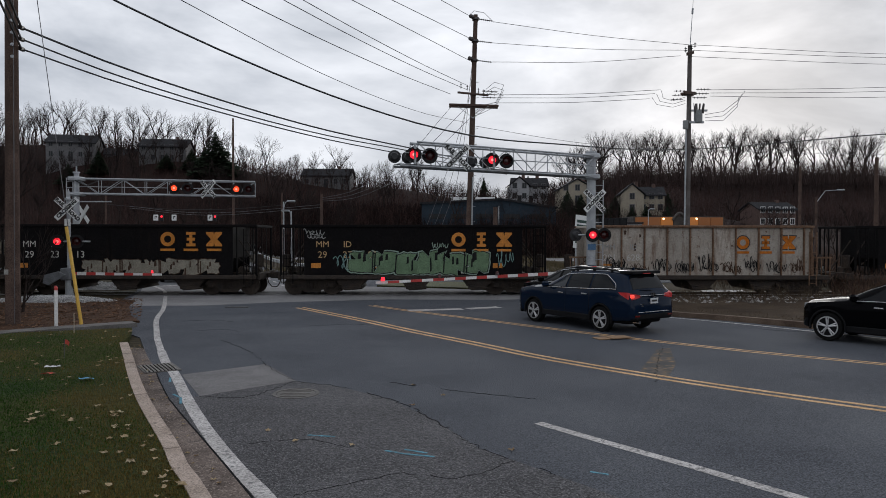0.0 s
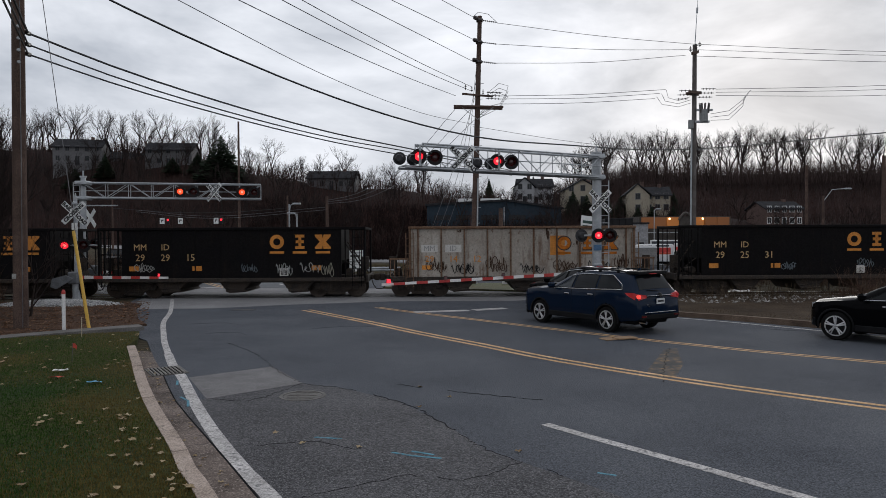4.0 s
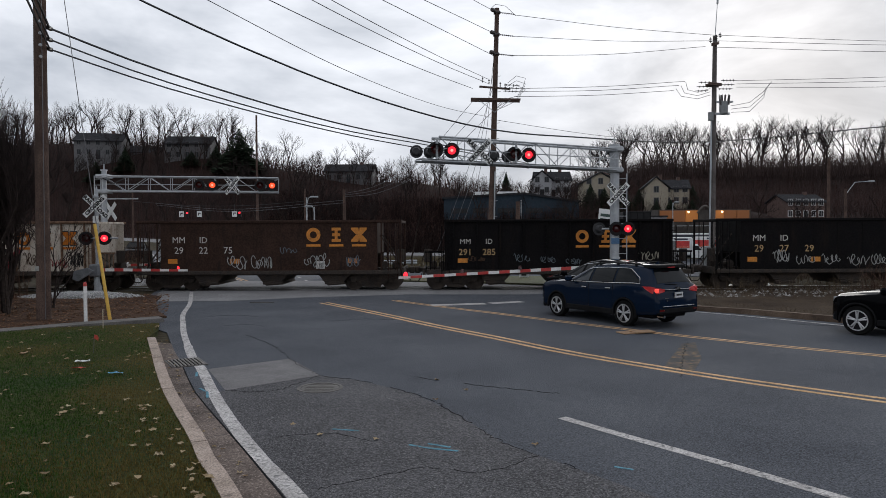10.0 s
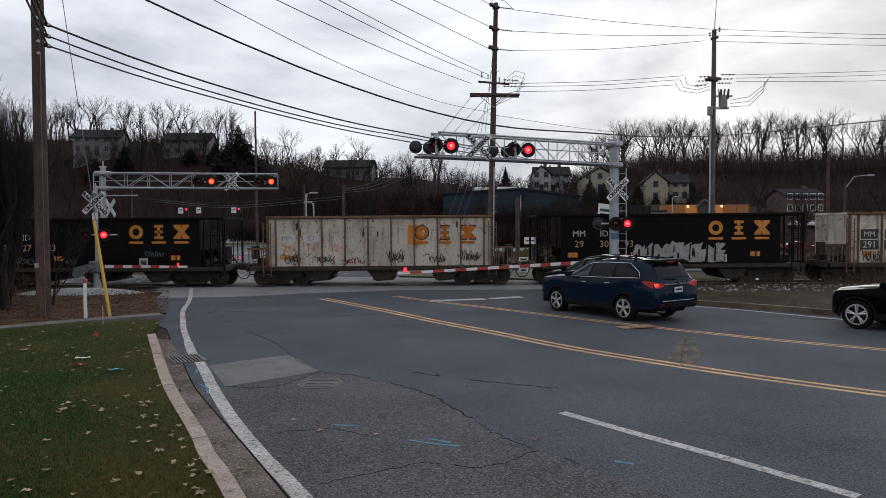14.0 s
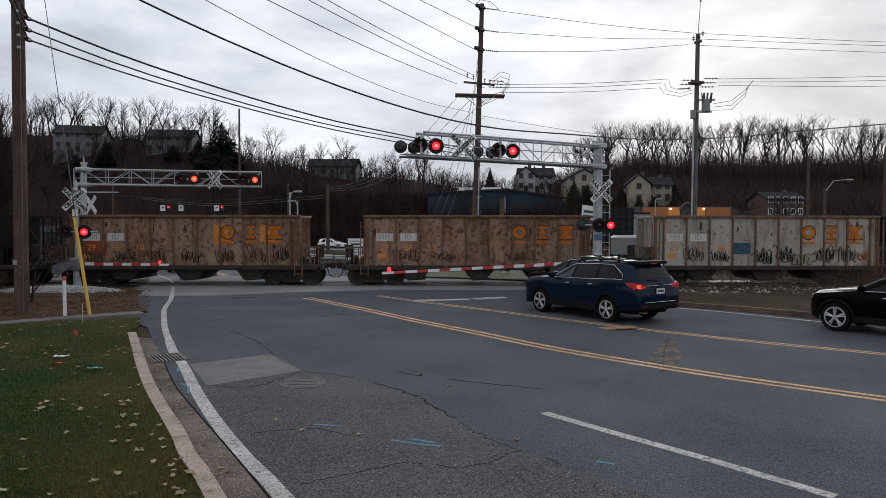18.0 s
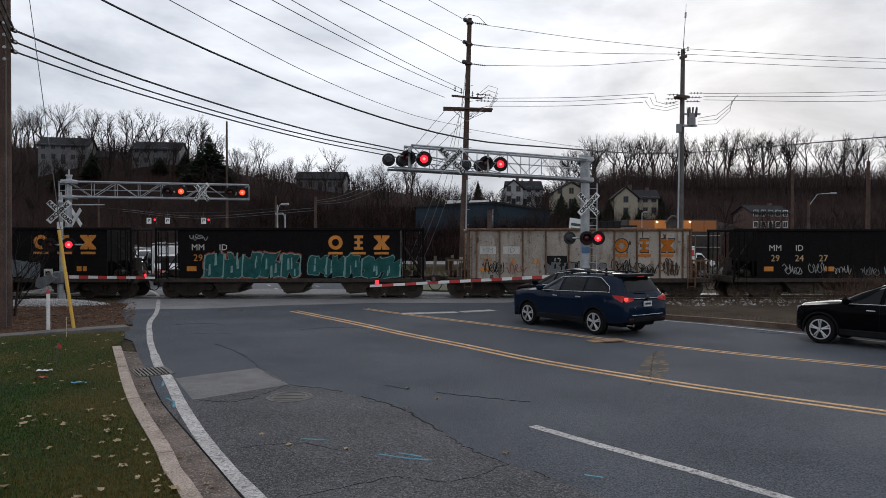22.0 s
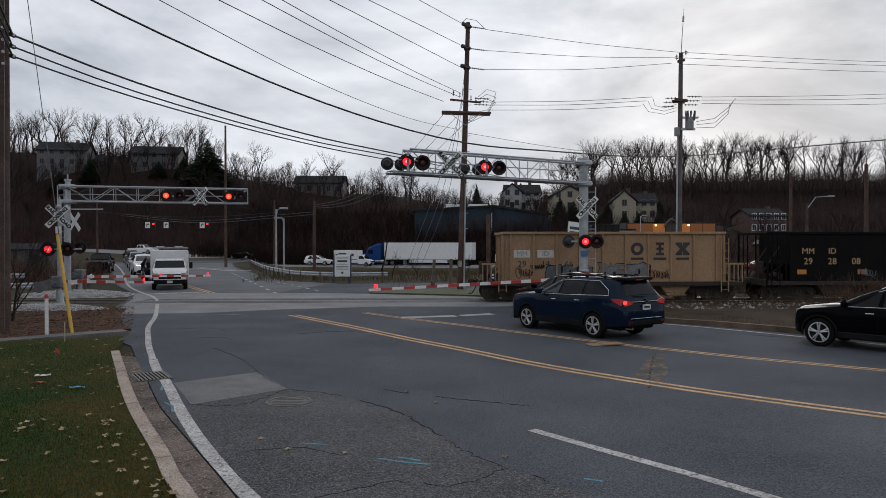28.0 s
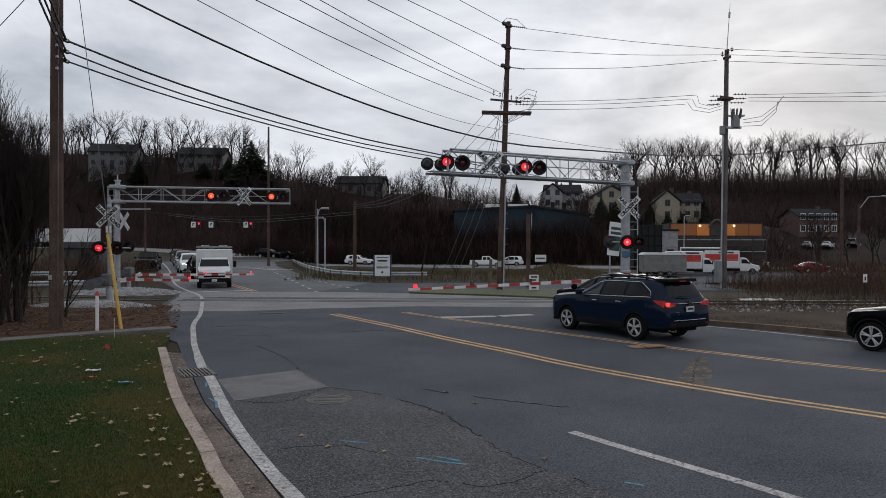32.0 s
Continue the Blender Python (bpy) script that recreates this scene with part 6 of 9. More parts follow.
def car(kind, paint, label, m, category="car", brake=False, heads=False, detail=True, rails=False, chrome=False, name=None, group=""):
    b = Body(kind)
    c = thing(name or {"sedan": "sedan", "pickup": "pickup_truck"}.get(kind, "suv"), m, label, category, group)
    part("body", b.skin(), paint, c, smooth=32)
    part("underbody", Geo().box((b.xs[0] + 0.3, -0.72, b.at(0)[0] - 0.06), (b.xs[-1] - 0.3, 0.72, 0.62), 0.05), CLADDING, c)
    for sgn in (1, -1):
        for i, (bo, to) in enumerate(b.spec["panes"]):
            g, rim = b.pane(bo, to, sgn)
            pn = part("side_window", g, PALE_GLASS if kind == "big_suv" and i == 0 else CAR_GLASS, c, "dark tinted side window", smooth=60)
            if chrome:
                part("window_trim", Geo().tube(rim[:], 0.009, 4), CLADDING, pn)
        if chrome:
            x0, x1 = b.spec["panes"][0][0][0], b.spec["panes"][-1][0][1]
            tx0, tx1 = b.spec["panes"][0][1][0], b.spec["panes"][-1][1][1]
            pts = []
            for k in range(13):
                x = x0 + 0.05 + (x1 - x0 - 0.05) * k / 12
                z = b.at(x)[1] + 0.02
                pts.append((x, sgn * (b.side(x, z) + 0.004), z))
            up = []
            for k in (1, 2):
                x = x1 + (tx1 - x1) * k / 3
                z = b.at(x)[1] + 0.02 + (b.at(x)[2] - b.at(x)[1] - 0.055) * (k / 3) ** 0.8
                up.append((x + 0.05 * (k - 3), sgn * (b.side(x, z) + 0.006), z))
            top = []
            for k in range(13):
                x = tx1 + (tx0 - tx1) * k / 12
                z = b.at(x)[2] - 0.035
                top.append((x, sgn * (b.side(x, z) + 0.006), z))
            part("chrome_strip", Geo().tube(pts + up + top, 0.013, 5), CHROME, c, "bright window surround")
        for xa in (b.axle, -b.axle):
            wheel_parts(c, xa, sgn * (b.at(xa)[4] - 0.12), b.wheel)
            arch = [(xa + (b.wheel + 0.06) * math.cos(radians(a)), sgn * (b.at(xa)[4] * 0.985), b.wheel + (b.wheel + 0.06) * math.sin(radians(a))) for a in range(-12, 193, 12)]
            if detail:
                part("wheel_arch_trim", Geo().tube(arch, 0.03, 6), CLADDING, c)
        part("sill", Geo().box((-b.axle + b.wheel + 0.08, sgn * (b.at(0)[4]) - 0.03, b.at(0)[0] - 0.04), (b.axle - b.wheel - 0.08, sgn * (b.at(0)[4]) + 0.02, b.at(0)[0] + 0.13), 0.025), CLADDING, c)
        xm = b.spec["panes"][0][0][0] - 0.06
        part("mirror", Geo().box((xm - 0.07, sgn * (b.at(xm)[5] + 0.02), b.at(xm)[1] + 0.02), (xm + 0.10, sgn * (b.at(xm)[5] + 0.26), b.at(xm)[1] + 0.20), 0.05), paint, c)
        if detail:
            for bo, to in b.spec["panes"][:2]:
                xh = bo[1] + 0.18
                part("door_handle", Geo().box((xh - 0.11, sgn * (b.at(xh)[4] - 0.012), b.at(xh)[1] - 0.16), (xh + 0.11, sgn * (b.at(xh)[4] + 0.025), b.at(xh)[1] - 0.12), 0.012), CHROME if chrome else paint, c)
                part("door_gap", Geo().tube([(bo[1] - 0.01, sgn * (b.at(bo[1])[4] * k), z) for k, z in ((0.992, 0.42), (1.001, 0.62), (0.996, 0.85), (0.985, b.at(bo[1])[1] - 0.02))], 0.006, 4), CLADDING, c)
        if rails:
            pts = [(0.05 - 2.1 * k / 9, sgn * 0.60, b.over(0.05 - 2.1 * k / 9, 0.6) + (0.06 if 0 < k < 9 else 0.0)) for k in range(10)]
            rail = part("roof_rail", Geo().tube(pts, 0.022, 6), CLADDING, c)
            for k in (1, 4, 7):
                part("rail_foot", Geo().box((pts[k][0] - 0.05, pts[k][1] - 0.02, pts[k][2] - 0.075), (pts[k][0] + 0.05, pts[k][1] + 0.02, pts[k][2]), 0.01), CLADDING, rail)
        xr = b.xs[0]
        zl = b.at(xr + 0.12)[1]
        lit = TAIL_LIT if brake else TAIL_DARK
        lamp = Geo()
        yb = b.at(xr + 0.12)[5]
        if kind == "pickup":
            lamp.box((xr - 0.01, sgn * 0.80, 0.72), (xr + 0.12, sgn * 0.985, 1.08), 0.02)
        else:
            lamp.convex([(xr + 0.045, sgn * 0.52, zl + 0.0), (xr + 0.045, sgn * 0.52, zl - 0.07), (xr + 0.07, sgn * (yb - 0.03), zl + 0.05), (xr + 0.03, sgn * (yb - 0.03), zl - 0.12), (xr + 0.50, sgn * (b.at(xr + 0.5)[5] + 0.012), zl + 0.07), (xr + 0.40, sgn * (b.at(xr + 0.5)[5] + 0.016), zl + 0.0), (xr + 0.20, sgn * (yb + 0.032), zl + 0.08), (xr + 0.16, sgn * (yb + 0.036), zl - 0.11)],
                        [[0, 1, 3, 2], [2, 3, 7, 6], [6, 7, 5, 4], [0, 2, 6, 4], [1, 3, 7, 5], [0, 1, 5, 4]])
        tl = part("tail_lamp", lamp, lit, c, "red tail lamp")
        if brake:
            part("brake_bulb", Geo().box((xr + 0.03, sgn * (yb - 0.12), zl - 0.085), (xr + 0.12, sgn * (yb - 0.0), zl + 0.02), 0.02), TAIL_HOT if sgn > 0 else TAIL_LIT, tl, "glowing brake lamp")
        xf = b.xs[-1]
        zh = b.at(xf - 0.2)[1]
        part("head_lamp", Geo().convex([(xf - 0.03, sgn * 0.42, zh - 0.02), (xf - 0.03, sgn * 0.42, zh - 0.13), (xf - 0.10, sgn * 0.74, zh + 0.02), (xf - 0.10, sgn * 0.74, zh - 0.12), (xf - 0.48, sgn * 0.90, zh + 0.06), (xf - 0.45, sgn * 0.91, zh + 0.0), (xf - 0.3, sgn * 0.6, zh)], [[0, 1, 3, 2], [2, 3, 5, 4], [0, 2, 4, 6], [1, 3, 5, 6]]), HEAD_LIT if heads else HEAD_CLEAR, c, "clear head lamp")
    part("windscreen", b.screen(*b.spec["screen"]), PALE_GLASS if heads else CAR_GLASS, c, "raked windscreen", smooth=60)
    part("rear_window", b.screen(*b.spec["rear"], inset=0.08), CAR_GLASS, c, "dark rear window", smooth=60)
    xf, xr = b.xs[-1], b.xs[0]
    part("grille", Geo().box((xf - 0.04, -0.40, b.at(xf - 0.05)[0] + 0.02), (xf + 0.012, 0.40, b.at(xf - 0.05)[1] - 0.02), 0.03), CLADDING, c)
    bw = 0.44 if kind == "crossover" else 0.72
    part("front_bumper", Geo().box((xf - 0.10, -bw, 0.24 if bw > 0.5 else 0.32), (xf + 0.015, bw, 0.42), 0.04), CLADDING, c)
    part("rear_bumper", Geo().box((xr - 0.02, -0.82, 0.42), (xr + 0.25, 0.82, 0.62), 0.05), CLADDING, c)
    part("bumper_trim", Geo().box((xr - 0.03, -0.66, 0.63), (xr + 0.05, 0.66, 0.655), 0.008), CHROME, c)
    pl_ = part("number_plate", Geo().box((xr - 0.028, -0.16, 0.80 if kind != "pickup" else 0.55), (xr - 0.0, 0.16, 0.95 if kind != "pickup" else 0.70)), PLATE_W, c, "white number plate with a plain bar", pose(0, 0, 0.08) if kind == "big_suv" else None)
    part("plate_bar", Geo().box((xr - 0.032, -0.12, 0.85 if kind != "pickup" else 0.60), (xr - 0.027, 0.12, 0.905 if kind != "pickup" else 0.655)), MARK_INK, pl_)
    if kind != "pickup" and detail:
        sz = 0.10 if kind == "big_suv" else 0.0
        part("tailgate_strip", Geo().box((xr + 0.012 * (sz > 0) - 0.012, -0.54, 1.0 + sz), (xr + 0.09, 0.54, 1.022 + sz), 0.008), CHROME, c)
        part("badge", Geo().cyl((xr - 0.02, 0, 1.02 + sz), (xr + 0.06, 0, 1.02 + sz), 0.065, n=14), CHROME, c, "plain oval badge")
        for z, w in ((0.86, 0.13), (0.80, 0.10)):
            part("script_bar", Geo().box((xr - 0.005, 0.42, z), (xr + 0.06, 0.42 + w, z + 0.022)), CHROME, c, "small plain chrome script")
            part("lower_reflector", Geo().box((xr - 0.026, 0.60 - (z > 0.85) * 1.38, 0.52), (xr + 0.02, 0.78 - (z > 0.85) * 1.38, 0.56)), TAIL_DARK, c, "red reflector")
        if kind in ("suv", "big_suv", "crossover"):
            up_z = 0.03 if kind == "big_suv" else 0.0 if kind == "suv" else -0.07
            part("spoiler", Geo().box((xr + 0.26, -0.62, 1.675 + up_z), (xr + 0.72, 0.62, 1.735 + up_z * 2), 0.02), CLADDING, c)
            part("stop_lamp", Geo().box((xr + 0.24, -0.14, 1.68 + up_z), (xr + 0.28, 0.14, 1.705 + up_z)), TAIL_LIT if brake else TAIL_DARK, c, "high stop lamp")
            part("wiper", Geo().cyl((xr + 0.10, -0.05, 1.24), (xr + 0.12, 0.42, 1.27), 0.012, n=5), CLADDING, c)
            part("exhaust", Geo().cyl((xr - 0.02, 0.6, 0.36), (xr + 0.2, 0.6, 0.36), 0.045, n=10), CHROME, c)
            part("shark_fin", Geo().prism([(xr + 0.85, 1.74 + up_z), (xr + 0.72, 1.85 + up_z), (xr + 0.68, 1.72 + up_z)], -0.02, 0.02), paint, c)
    if kind == "pickup":
        part("bed_liner", Geo().box((-2.7, -0.82, 1.155), (-0.9, 0.82, 1.21), 0.01), CLADDING, c)
    return c


NAVY = car_paint("navy_metallic_paint", (0.0046, 0.0112, 0.026), 0.3)
BLACKP = car_paint("black_car_paint", (0.0025, 0.0026, 0.0032), 0.2)
WHITEP = car_paint("white_car_paint", (0.62, 0.62, 0.62), 0.0)
GREYP = car_paint("grey_car_paint", (0.10, 0.105, 0.11), 0.4)
SILVERP = car_paint("silver_car_paint", (0.32, 0.33, 0.34), 0.5)
GREENP = car_paint("dark_green_car_paint", (0.02, 0.035, 0.028), 0.3)
REDP = car_paint("red_car_paint", (0.14, 0.014, 0.012), 0.1)
BLUEP = car_paint("blue_truck_paint", (0.012, 0.045, 0.16), 0.2)
car("big_suv", NAVY, "dark blue suv with lit brake lamps waiting at the gate", pose(4.57, 22.0, 0.0, 0, 0, 124), brake=True, rails=True, chrome=True)
car("crossover", BLACKP, "black crossover waiting behind the blue suv", pose(11.95, 18.12, 0.0, 0, 0, 130), chrome=True)

car("crossover", BLACKP, "black crossover first in line beside the blue suv", pose(4.94, 25.74, 0.0, 0, 0, 124), chrome=True)


def box_truck(name, label, m, box, cab, length, width, height, floor, cab_len, cab_h, stripes=(), heads=False, rack=False, wheel=0.38, tail=False):
    """A van-fronted truck; x runs forward, the nose at length / 2."""
    tk = thing(name, m, label, "truck")
    xf, xr = length / 2, -length / 2
    w = width / 2
    wc = min(w, 1.0)
    xb = xf - cab_len
    part("box", Geo().box((xr, -w, floor), (xb - 0.05, w, height), 0.04), box, tk, "pale box body")
    part("box_rail", Geo().box((xr - 0.01, -w - 0.015, floor - 0.06), (xb - 0.04, w + 0.015, floor + 0.06), 0.02), GALV, tk)
    zs = [(xf, 0.45, 0.95, 0.72), (xf - 0.12, 0.40, 1.05, 0.86), (xf - 0.75, 0.40, 1.22, wc * 0.96), (xf - 0.95, 0.40, 1.30, wc * 0.97), (xf - 1.55, 0.40, cab_h - 0.04, wc * 0.95), (xf - 1.8, 0.40, cab_h, wc * 0.95), (xb, 0.40, cab_h, wc * 0.95)]
    rows = []
    for x, lo, hi, ww in zs:
        k = 0.86 if hi > 1.4 else 0.95
        rows.append([(x, -ww, lo), (x, -ww, min(hi - 0.06, 1.2)), (x, -ww * k, hi - 0.06), (x, -ww * k * 0.9, hi), (x, ww * k * 0.9, hi), (x, ww * k, hi - 0.06), (x, ww, min(hi - 0.06, 1.2)), (x, ww, lo)])
    g = Geo().sheet(rows)
    g.f += [list(range(8)), list(range(48, 56))[::-1]]
    part("cab", g, cab, tk, smooth=30)
    part("windscreen", Geo().sheet([[(xf - 0.93 + 0.012, -wc * 0.86, 1.30), (xf - 0.93 + 0.012, wc * 0.86, 1.30)], [(xf - 1.53 + 0.012, -wc * 0.78, cab_h - 0.07), (xf - 1.53 + 0.012, wc * 0.78, cab_h - 0.07)]]), CAR_GLASS, tk, "dark windscreen")
    for s in (-1, 1):
        part("door_window", Geo().convex([(xf - 1.15, s * (wc * 0.96), 1.3), (xf - 1.55, s * (wc * 0.88), cab_h - 0.2), (xb + 0.15, s * (wc * 0.88), cab_h - 0.2), (xb + 0.15, s * (wc * 0.96), 1.3), (xf - 1.3, s * wc * 0.8, 1.6)], [[0, 1, 2, 3], [0, 1, 4], [2, 3, 4]]), CAR_GLASS, tk, "dark door window")
        part("head_lamp", Geo().box((xf - 0.14, s * wc * 0.62, 0.82), (xf + 0.0, s * wc * 0.88, 1.02), 0.03), HEAD_LIT if heads else HEAD_CLEAR, tk, "clear head lamp")
        part("mirror", Geo().box((xf - 1.2, s * (wc + 0.10), 1.25), (xf - 1.1, s * (wc + 0.30), 1.62), 0.03), CLADDING, tk)
        for x in (xf - 0.85, xr + 0.95):
            wheel_parts(tk, x, s * (wc - 0.13), wheel, rim=GREY_CAN)
        for (x0, z0, x1, z1, mt) in stripes:
            part("livery_panel", Geo().box((xr + x0, s * w - 0.004, z0), (xr + x1, s * w + 0.004, z1)), mt, tk, "plain livery panel")
    part("grille", Geo().box((xf - 0.04, -0.62, 0.66), (xf + 0.014, 0.62, 0.95), 0.02), CLADDING, tk)
    part("front_bumper", Geo().box((xf - 0.1, -wc * 0.93, 0.36), (xf + 0.07, wc * 0.93, 0.62), 0.05), CLADDING, tk)
    part("front_plate", Geo().box((xf + 0.07, -0.15, 0.42), (xf + 0.08, 0.15, 0.57)), PLATE_W, tk, "plain front plate")
    part("chassis", Geo().box((xr + 0.1, -0.5, 0.38), (xf - 0.5, 0.5, floor - 0.02)), CLADDING, tk)
    if rack:
        for x in (xr + 0.3, xb - 0.5):
            part("rack_bar", Geo().box((x - 0.03, -w, height + 0.12), (x + 0.03, w, height + 0.18)), GALV, tk)
        for y in (-0.75, -0.35, 0.35, 0.75):
            part("ladder_rail", Geo().box((xr, y - 0.03, height + 0.18), (xb + 0.3, y + 0.03, height + 0.26)), GALV, tk)
        for k in range(10):
            for y in (-0.55, 0.55):
                part("ladder_rung", Geo().cyl((xr + 0.3 + k * 0.36, y - 0.2, height + 0.22), (xr + 0.3 + k * 0.36, y + 0.2, height + 0.22), 0.02, n=5), GALV, tk)
    return tk


BOX_WHITE = surface("white_box_panel", (0.60, 0.60, 0.60), 0.5, fine=20, var=0.05, bump=0.05)
LIVERY_ORANGE = surface("orange_livery", (0.55, 0.07, 0.03), 0.5, fine=20)
LIVERY_RED = surface("red_livery", (0.50, 0.035, 0.03), 0.5, fine=20)
LIVERY_DARK = surface("dark_livery", (0.03, 0.035, 0.045), 0.5, fine=20)
# queue beyond the gate: nose towards the crossing
road_back = math.degrees(math.atan2(-0.89, 0.46))
box_truck("utility_van", "white utility van with ladder racks waiting at the gate", pose(-16.75, 43.9, 0, 0, 0, -69), BOX_WHITE, WHITEP, 6.0, 2.2, 2.32, 0.6, 2.3, 1.84, rack=True)
for kind, pt, x, y, lb, hd in (("suv", BLACKP, -21.2, 53.0, "dark suv queuing behind the van", False), ("suv", WHITEP, -25.6, 61.2, "white suv with lit head lamps in the queue", True), ("sedan", SILVERP, -29.4, 69.4, "silver sedan with lit head lamps in the queue", True), ("suv", GREYP, -33.4, 78.0, "grey suv in the queue", False), ("sedan", GREYP, -37.6, 87.0, "grey sedan in the queue", True), ("suv", BLACKP, -42.5, 97.5, "dark suv at the queue's end", False)):
    car(kind, pt, lb, pose(x, y, land(x, y) + 0.03, 0, 0, road_back), heads=hd, detail=False, group="cars queuing beyond the crossing")
car("pickup", BLACKP, "black pickup waiting on the side road", pose(-32.12, 67.00, land(-32.12, 67.00), 0, 0, -70), detail=False)
car("sedan", BLACKP, "dark sedan standing by the far junction", pose(-37.0, cross_y(-37) + 1, land(-37, cross_y(-37)) + 0.1, 0, 0, 172), detail=False)
car("suv", WHITEP, "white suv standing on the cross road", pose(-21.0, cross_y(-21) - 1, land(-21, cross_y(-21)) + 0.1, 0, 0, -14), detail=False)
# parked in the yard
box_truck("rental_truck", "white rental box truck with orange panels", pose(25.7, 83.09, land(25.73, 83.09) + 0.08, 0, 0, -20), BOX_WHITE, WHITEP, 6.4, 2.3, 2.75, 0.75, 2.2, 2.0, ((0.1, 1.75, 4.0, 2.35, LIVERY_RED), (0.1, 1.55, 4.0, 1.74, LIVERY_ORANGE), (0.3, 2.45, 1.9, 2.65, LIVERY_DARK), (2.3, 2.45, 3.8, 2.65, LIVERY_DARK), (0.3, 1.0, 1.2, 1.12, LIVERY_DARK)))
box_truck("rental_truck", "white rental truck with a striped door", pose(31.14, 86.05, land(31.14, 86.05) + 0.08, 0, 0, -20), BOX_WHITE, WHITEP, 6.2, 2.3, 2.8, 0.75, 2.2, 2.0, ((0.1, 1.8, 3.8, 2.4, LIVERY_RED), (0.1, 1.6, 3.8, 1.79, LIVERY_ORANGE), (1.6, 2.5, 3.3, 2.7, LIVERY_DARK)))
box_truck("rental_truck", "long white rental box truck behind the others", pose(30.2, 90.5, land(30.2, 90.5) + 0.08, 0, 0, -20), BOX_WHITE, WHITEP, 7.6, 2.4, 3.2, 0.8, 2.2, 2.1, ((0.2, 2.6, 5.0, 3.05, LIVERY_DARK), (0.2, 1.6, 2.6, 2.4, LIVERY_ORANGE)))
tr = thing("box_trailer", pose(21.2, 80.0, land(21.2, 80.0) + 0.07), "low grey enclosed trailer in the yard", "trailer")
part("body", Geo().box((-2.4, -1.1, 0.45), (2.4, 1.1, 2.4), 0.05), surface("dull_grey_panel", (0.17, 0.165, 0.16), 0.6, fine=10), tr)
part("roof", Geo().prism([(-2.5, 2.4), (2.5, 2.4), (2.2, 2.62), (-2.1, 2.65)], -1.15, 1.15), BOX_WHITE, tr, "pale roof")
for x in (-0.5, 0.5):
    for s in (-1, 1):
        wheel_parts(tr, x, s * 1.0, 0.32, rim=GREY_CAN)
part("drawbar", Geo().box((2.4, -0.08, 0.4), (3.5, 0.08, 0.52)), GALV, tr)
for x, y, pt, kind, lb in ((70, 150, SILVERP, "sedan", "silver sedan parked beyond the yard"), (74.6, 151, WHITEP, "sedan", "white sedan parked beyond the yard"), (43.3, 91, REDP, "sedan", "red car parked behind the brush"), (81, 153, GREYP, "suv", "grey suv parked beyond the yard"), (70, 104, GREYP, "sedan", "grey sedan parked beyond the yard")):
    car(kind, pt, lb, pose(x, y, land(x, y) + 0.02, 0, 0, 8 if y < 100 else 52), detail=False, group="cars parked beyond the yard")

# traffic on the cross road
MOVERS = []


def lane_pose(x, off, right):
    z = land(x, cross_y(x)) + 0.08
    sl = -0.30 if x < 0 else -0.10
    return pose(x, cross_y(x) + off, z, 0, 0, math.degrees(math.atan(sl)) + (0 if right else 180))


def mover(ob, x30, speed, off, right):
    MOVERS.append((ob, x30, speed, off, right))


mover(box_truck("ambulance", "white ambulance with red lettering bars", lane_pose(0, -3, True), BOX_WHITE, WHITEP, 6.8, 2.3, 2.75, 0.6, 2.3, 2.0, ((0.1, 1.12, 4.35, 1.26, LIVERY_RED), (0.9, 2.05, 2.4, 2.3, LIVERY_DARK), (1.1, 1.8, 2.2, 1.9, LIVERY_DARK), (3.3, 1.75, 3.75, 2.2, LIVERY_DARK), (0.35, 1.75, 0.75, 2.1, LIVERY_DARK))), 14.4, 14.3, -3, True)
mover(car("pickup", WHITEP, "white pickup truck driving on the cross road", lane_pose(0, -3, True), detail=False), -27.1, 14.5, -3, True)
mover(car("pickup", GREENP, "dark green pickup driving on the cross road", lane_pose(0, 3, False), detail=False), 5.4, -19.4, 3, False)
mover(car("suv", BLACKP, "black suv driving on the cross road", lane_pose(0, -3, True), detail=False), -74.5, 18.0, -3, True)
mover(car("suv", WHITEP, "white suv driving on the cross road", lane_pose(0, 3, False), detail=False), 33.8, -14.0, 3, False)
semi = thing("semi_truck", lane_pose(0, 3, False), "blue road tractor with a long white trailer", "truck")
g = Geo()
rows = []
for x, lo, hi, ww in ((10.9, 0.6, 1.5, 0.75), (10.7, 0.5, 1.75, 0.95), (9.3, 0.5, 2.0, 1.05), (9.0, 0.5, 2.1, 1.15), (8.5, 0.5, 3.0, 1.18), (8.1, 0.5, 3.3, 1.2), (6.6, 0.5, 3.95, 1.22), (6.0, 0.5, 3.95, 1.22)):
    rows.append([(x, -ww, lo), (x, -ww, hi - 0.2), (x, -ww * 0.85, hi), (x, ww * 0.85, hi), (x, ww, hi - 0.2), (x, ww, lo)])
g.sheet(rows)
g.f += [list(range(6)), list(range(42, 48))[::-1]]
part("tractor_cab", g, BLUEP, semi, "glossy blue sleeper cab", smooth=30)
part("windscreen", Geo().sheet([[(9.0, -0.95, 2.2), (9.0, 0.95, 2.2)], [(8.52, -0.95, 2.9), (8.52, 0.95, 2.9)]]), CAR_GLASS, semi)
for s in (-1, 1):
    part("door_window", Geo().box((7.4, s * 1.2 - 0.015, 2.1), (8.3, s * 1.2 + 0.015, 2.75)), CAR_GLASS, semi)
    part("fuel_tank", Geo().cyl((5.0, s * 0.95, 0.75), (7.0, s * 0.95, 0.75), 0.32, n=12), CHROME, semi, smooth=40)
    for x in (9.9, 4.9, 3.7, -8.6, -9.8):
        wheel_parts(semi, x, s * 1.05, 0.5, 0.3, rim=GREY_CAN)
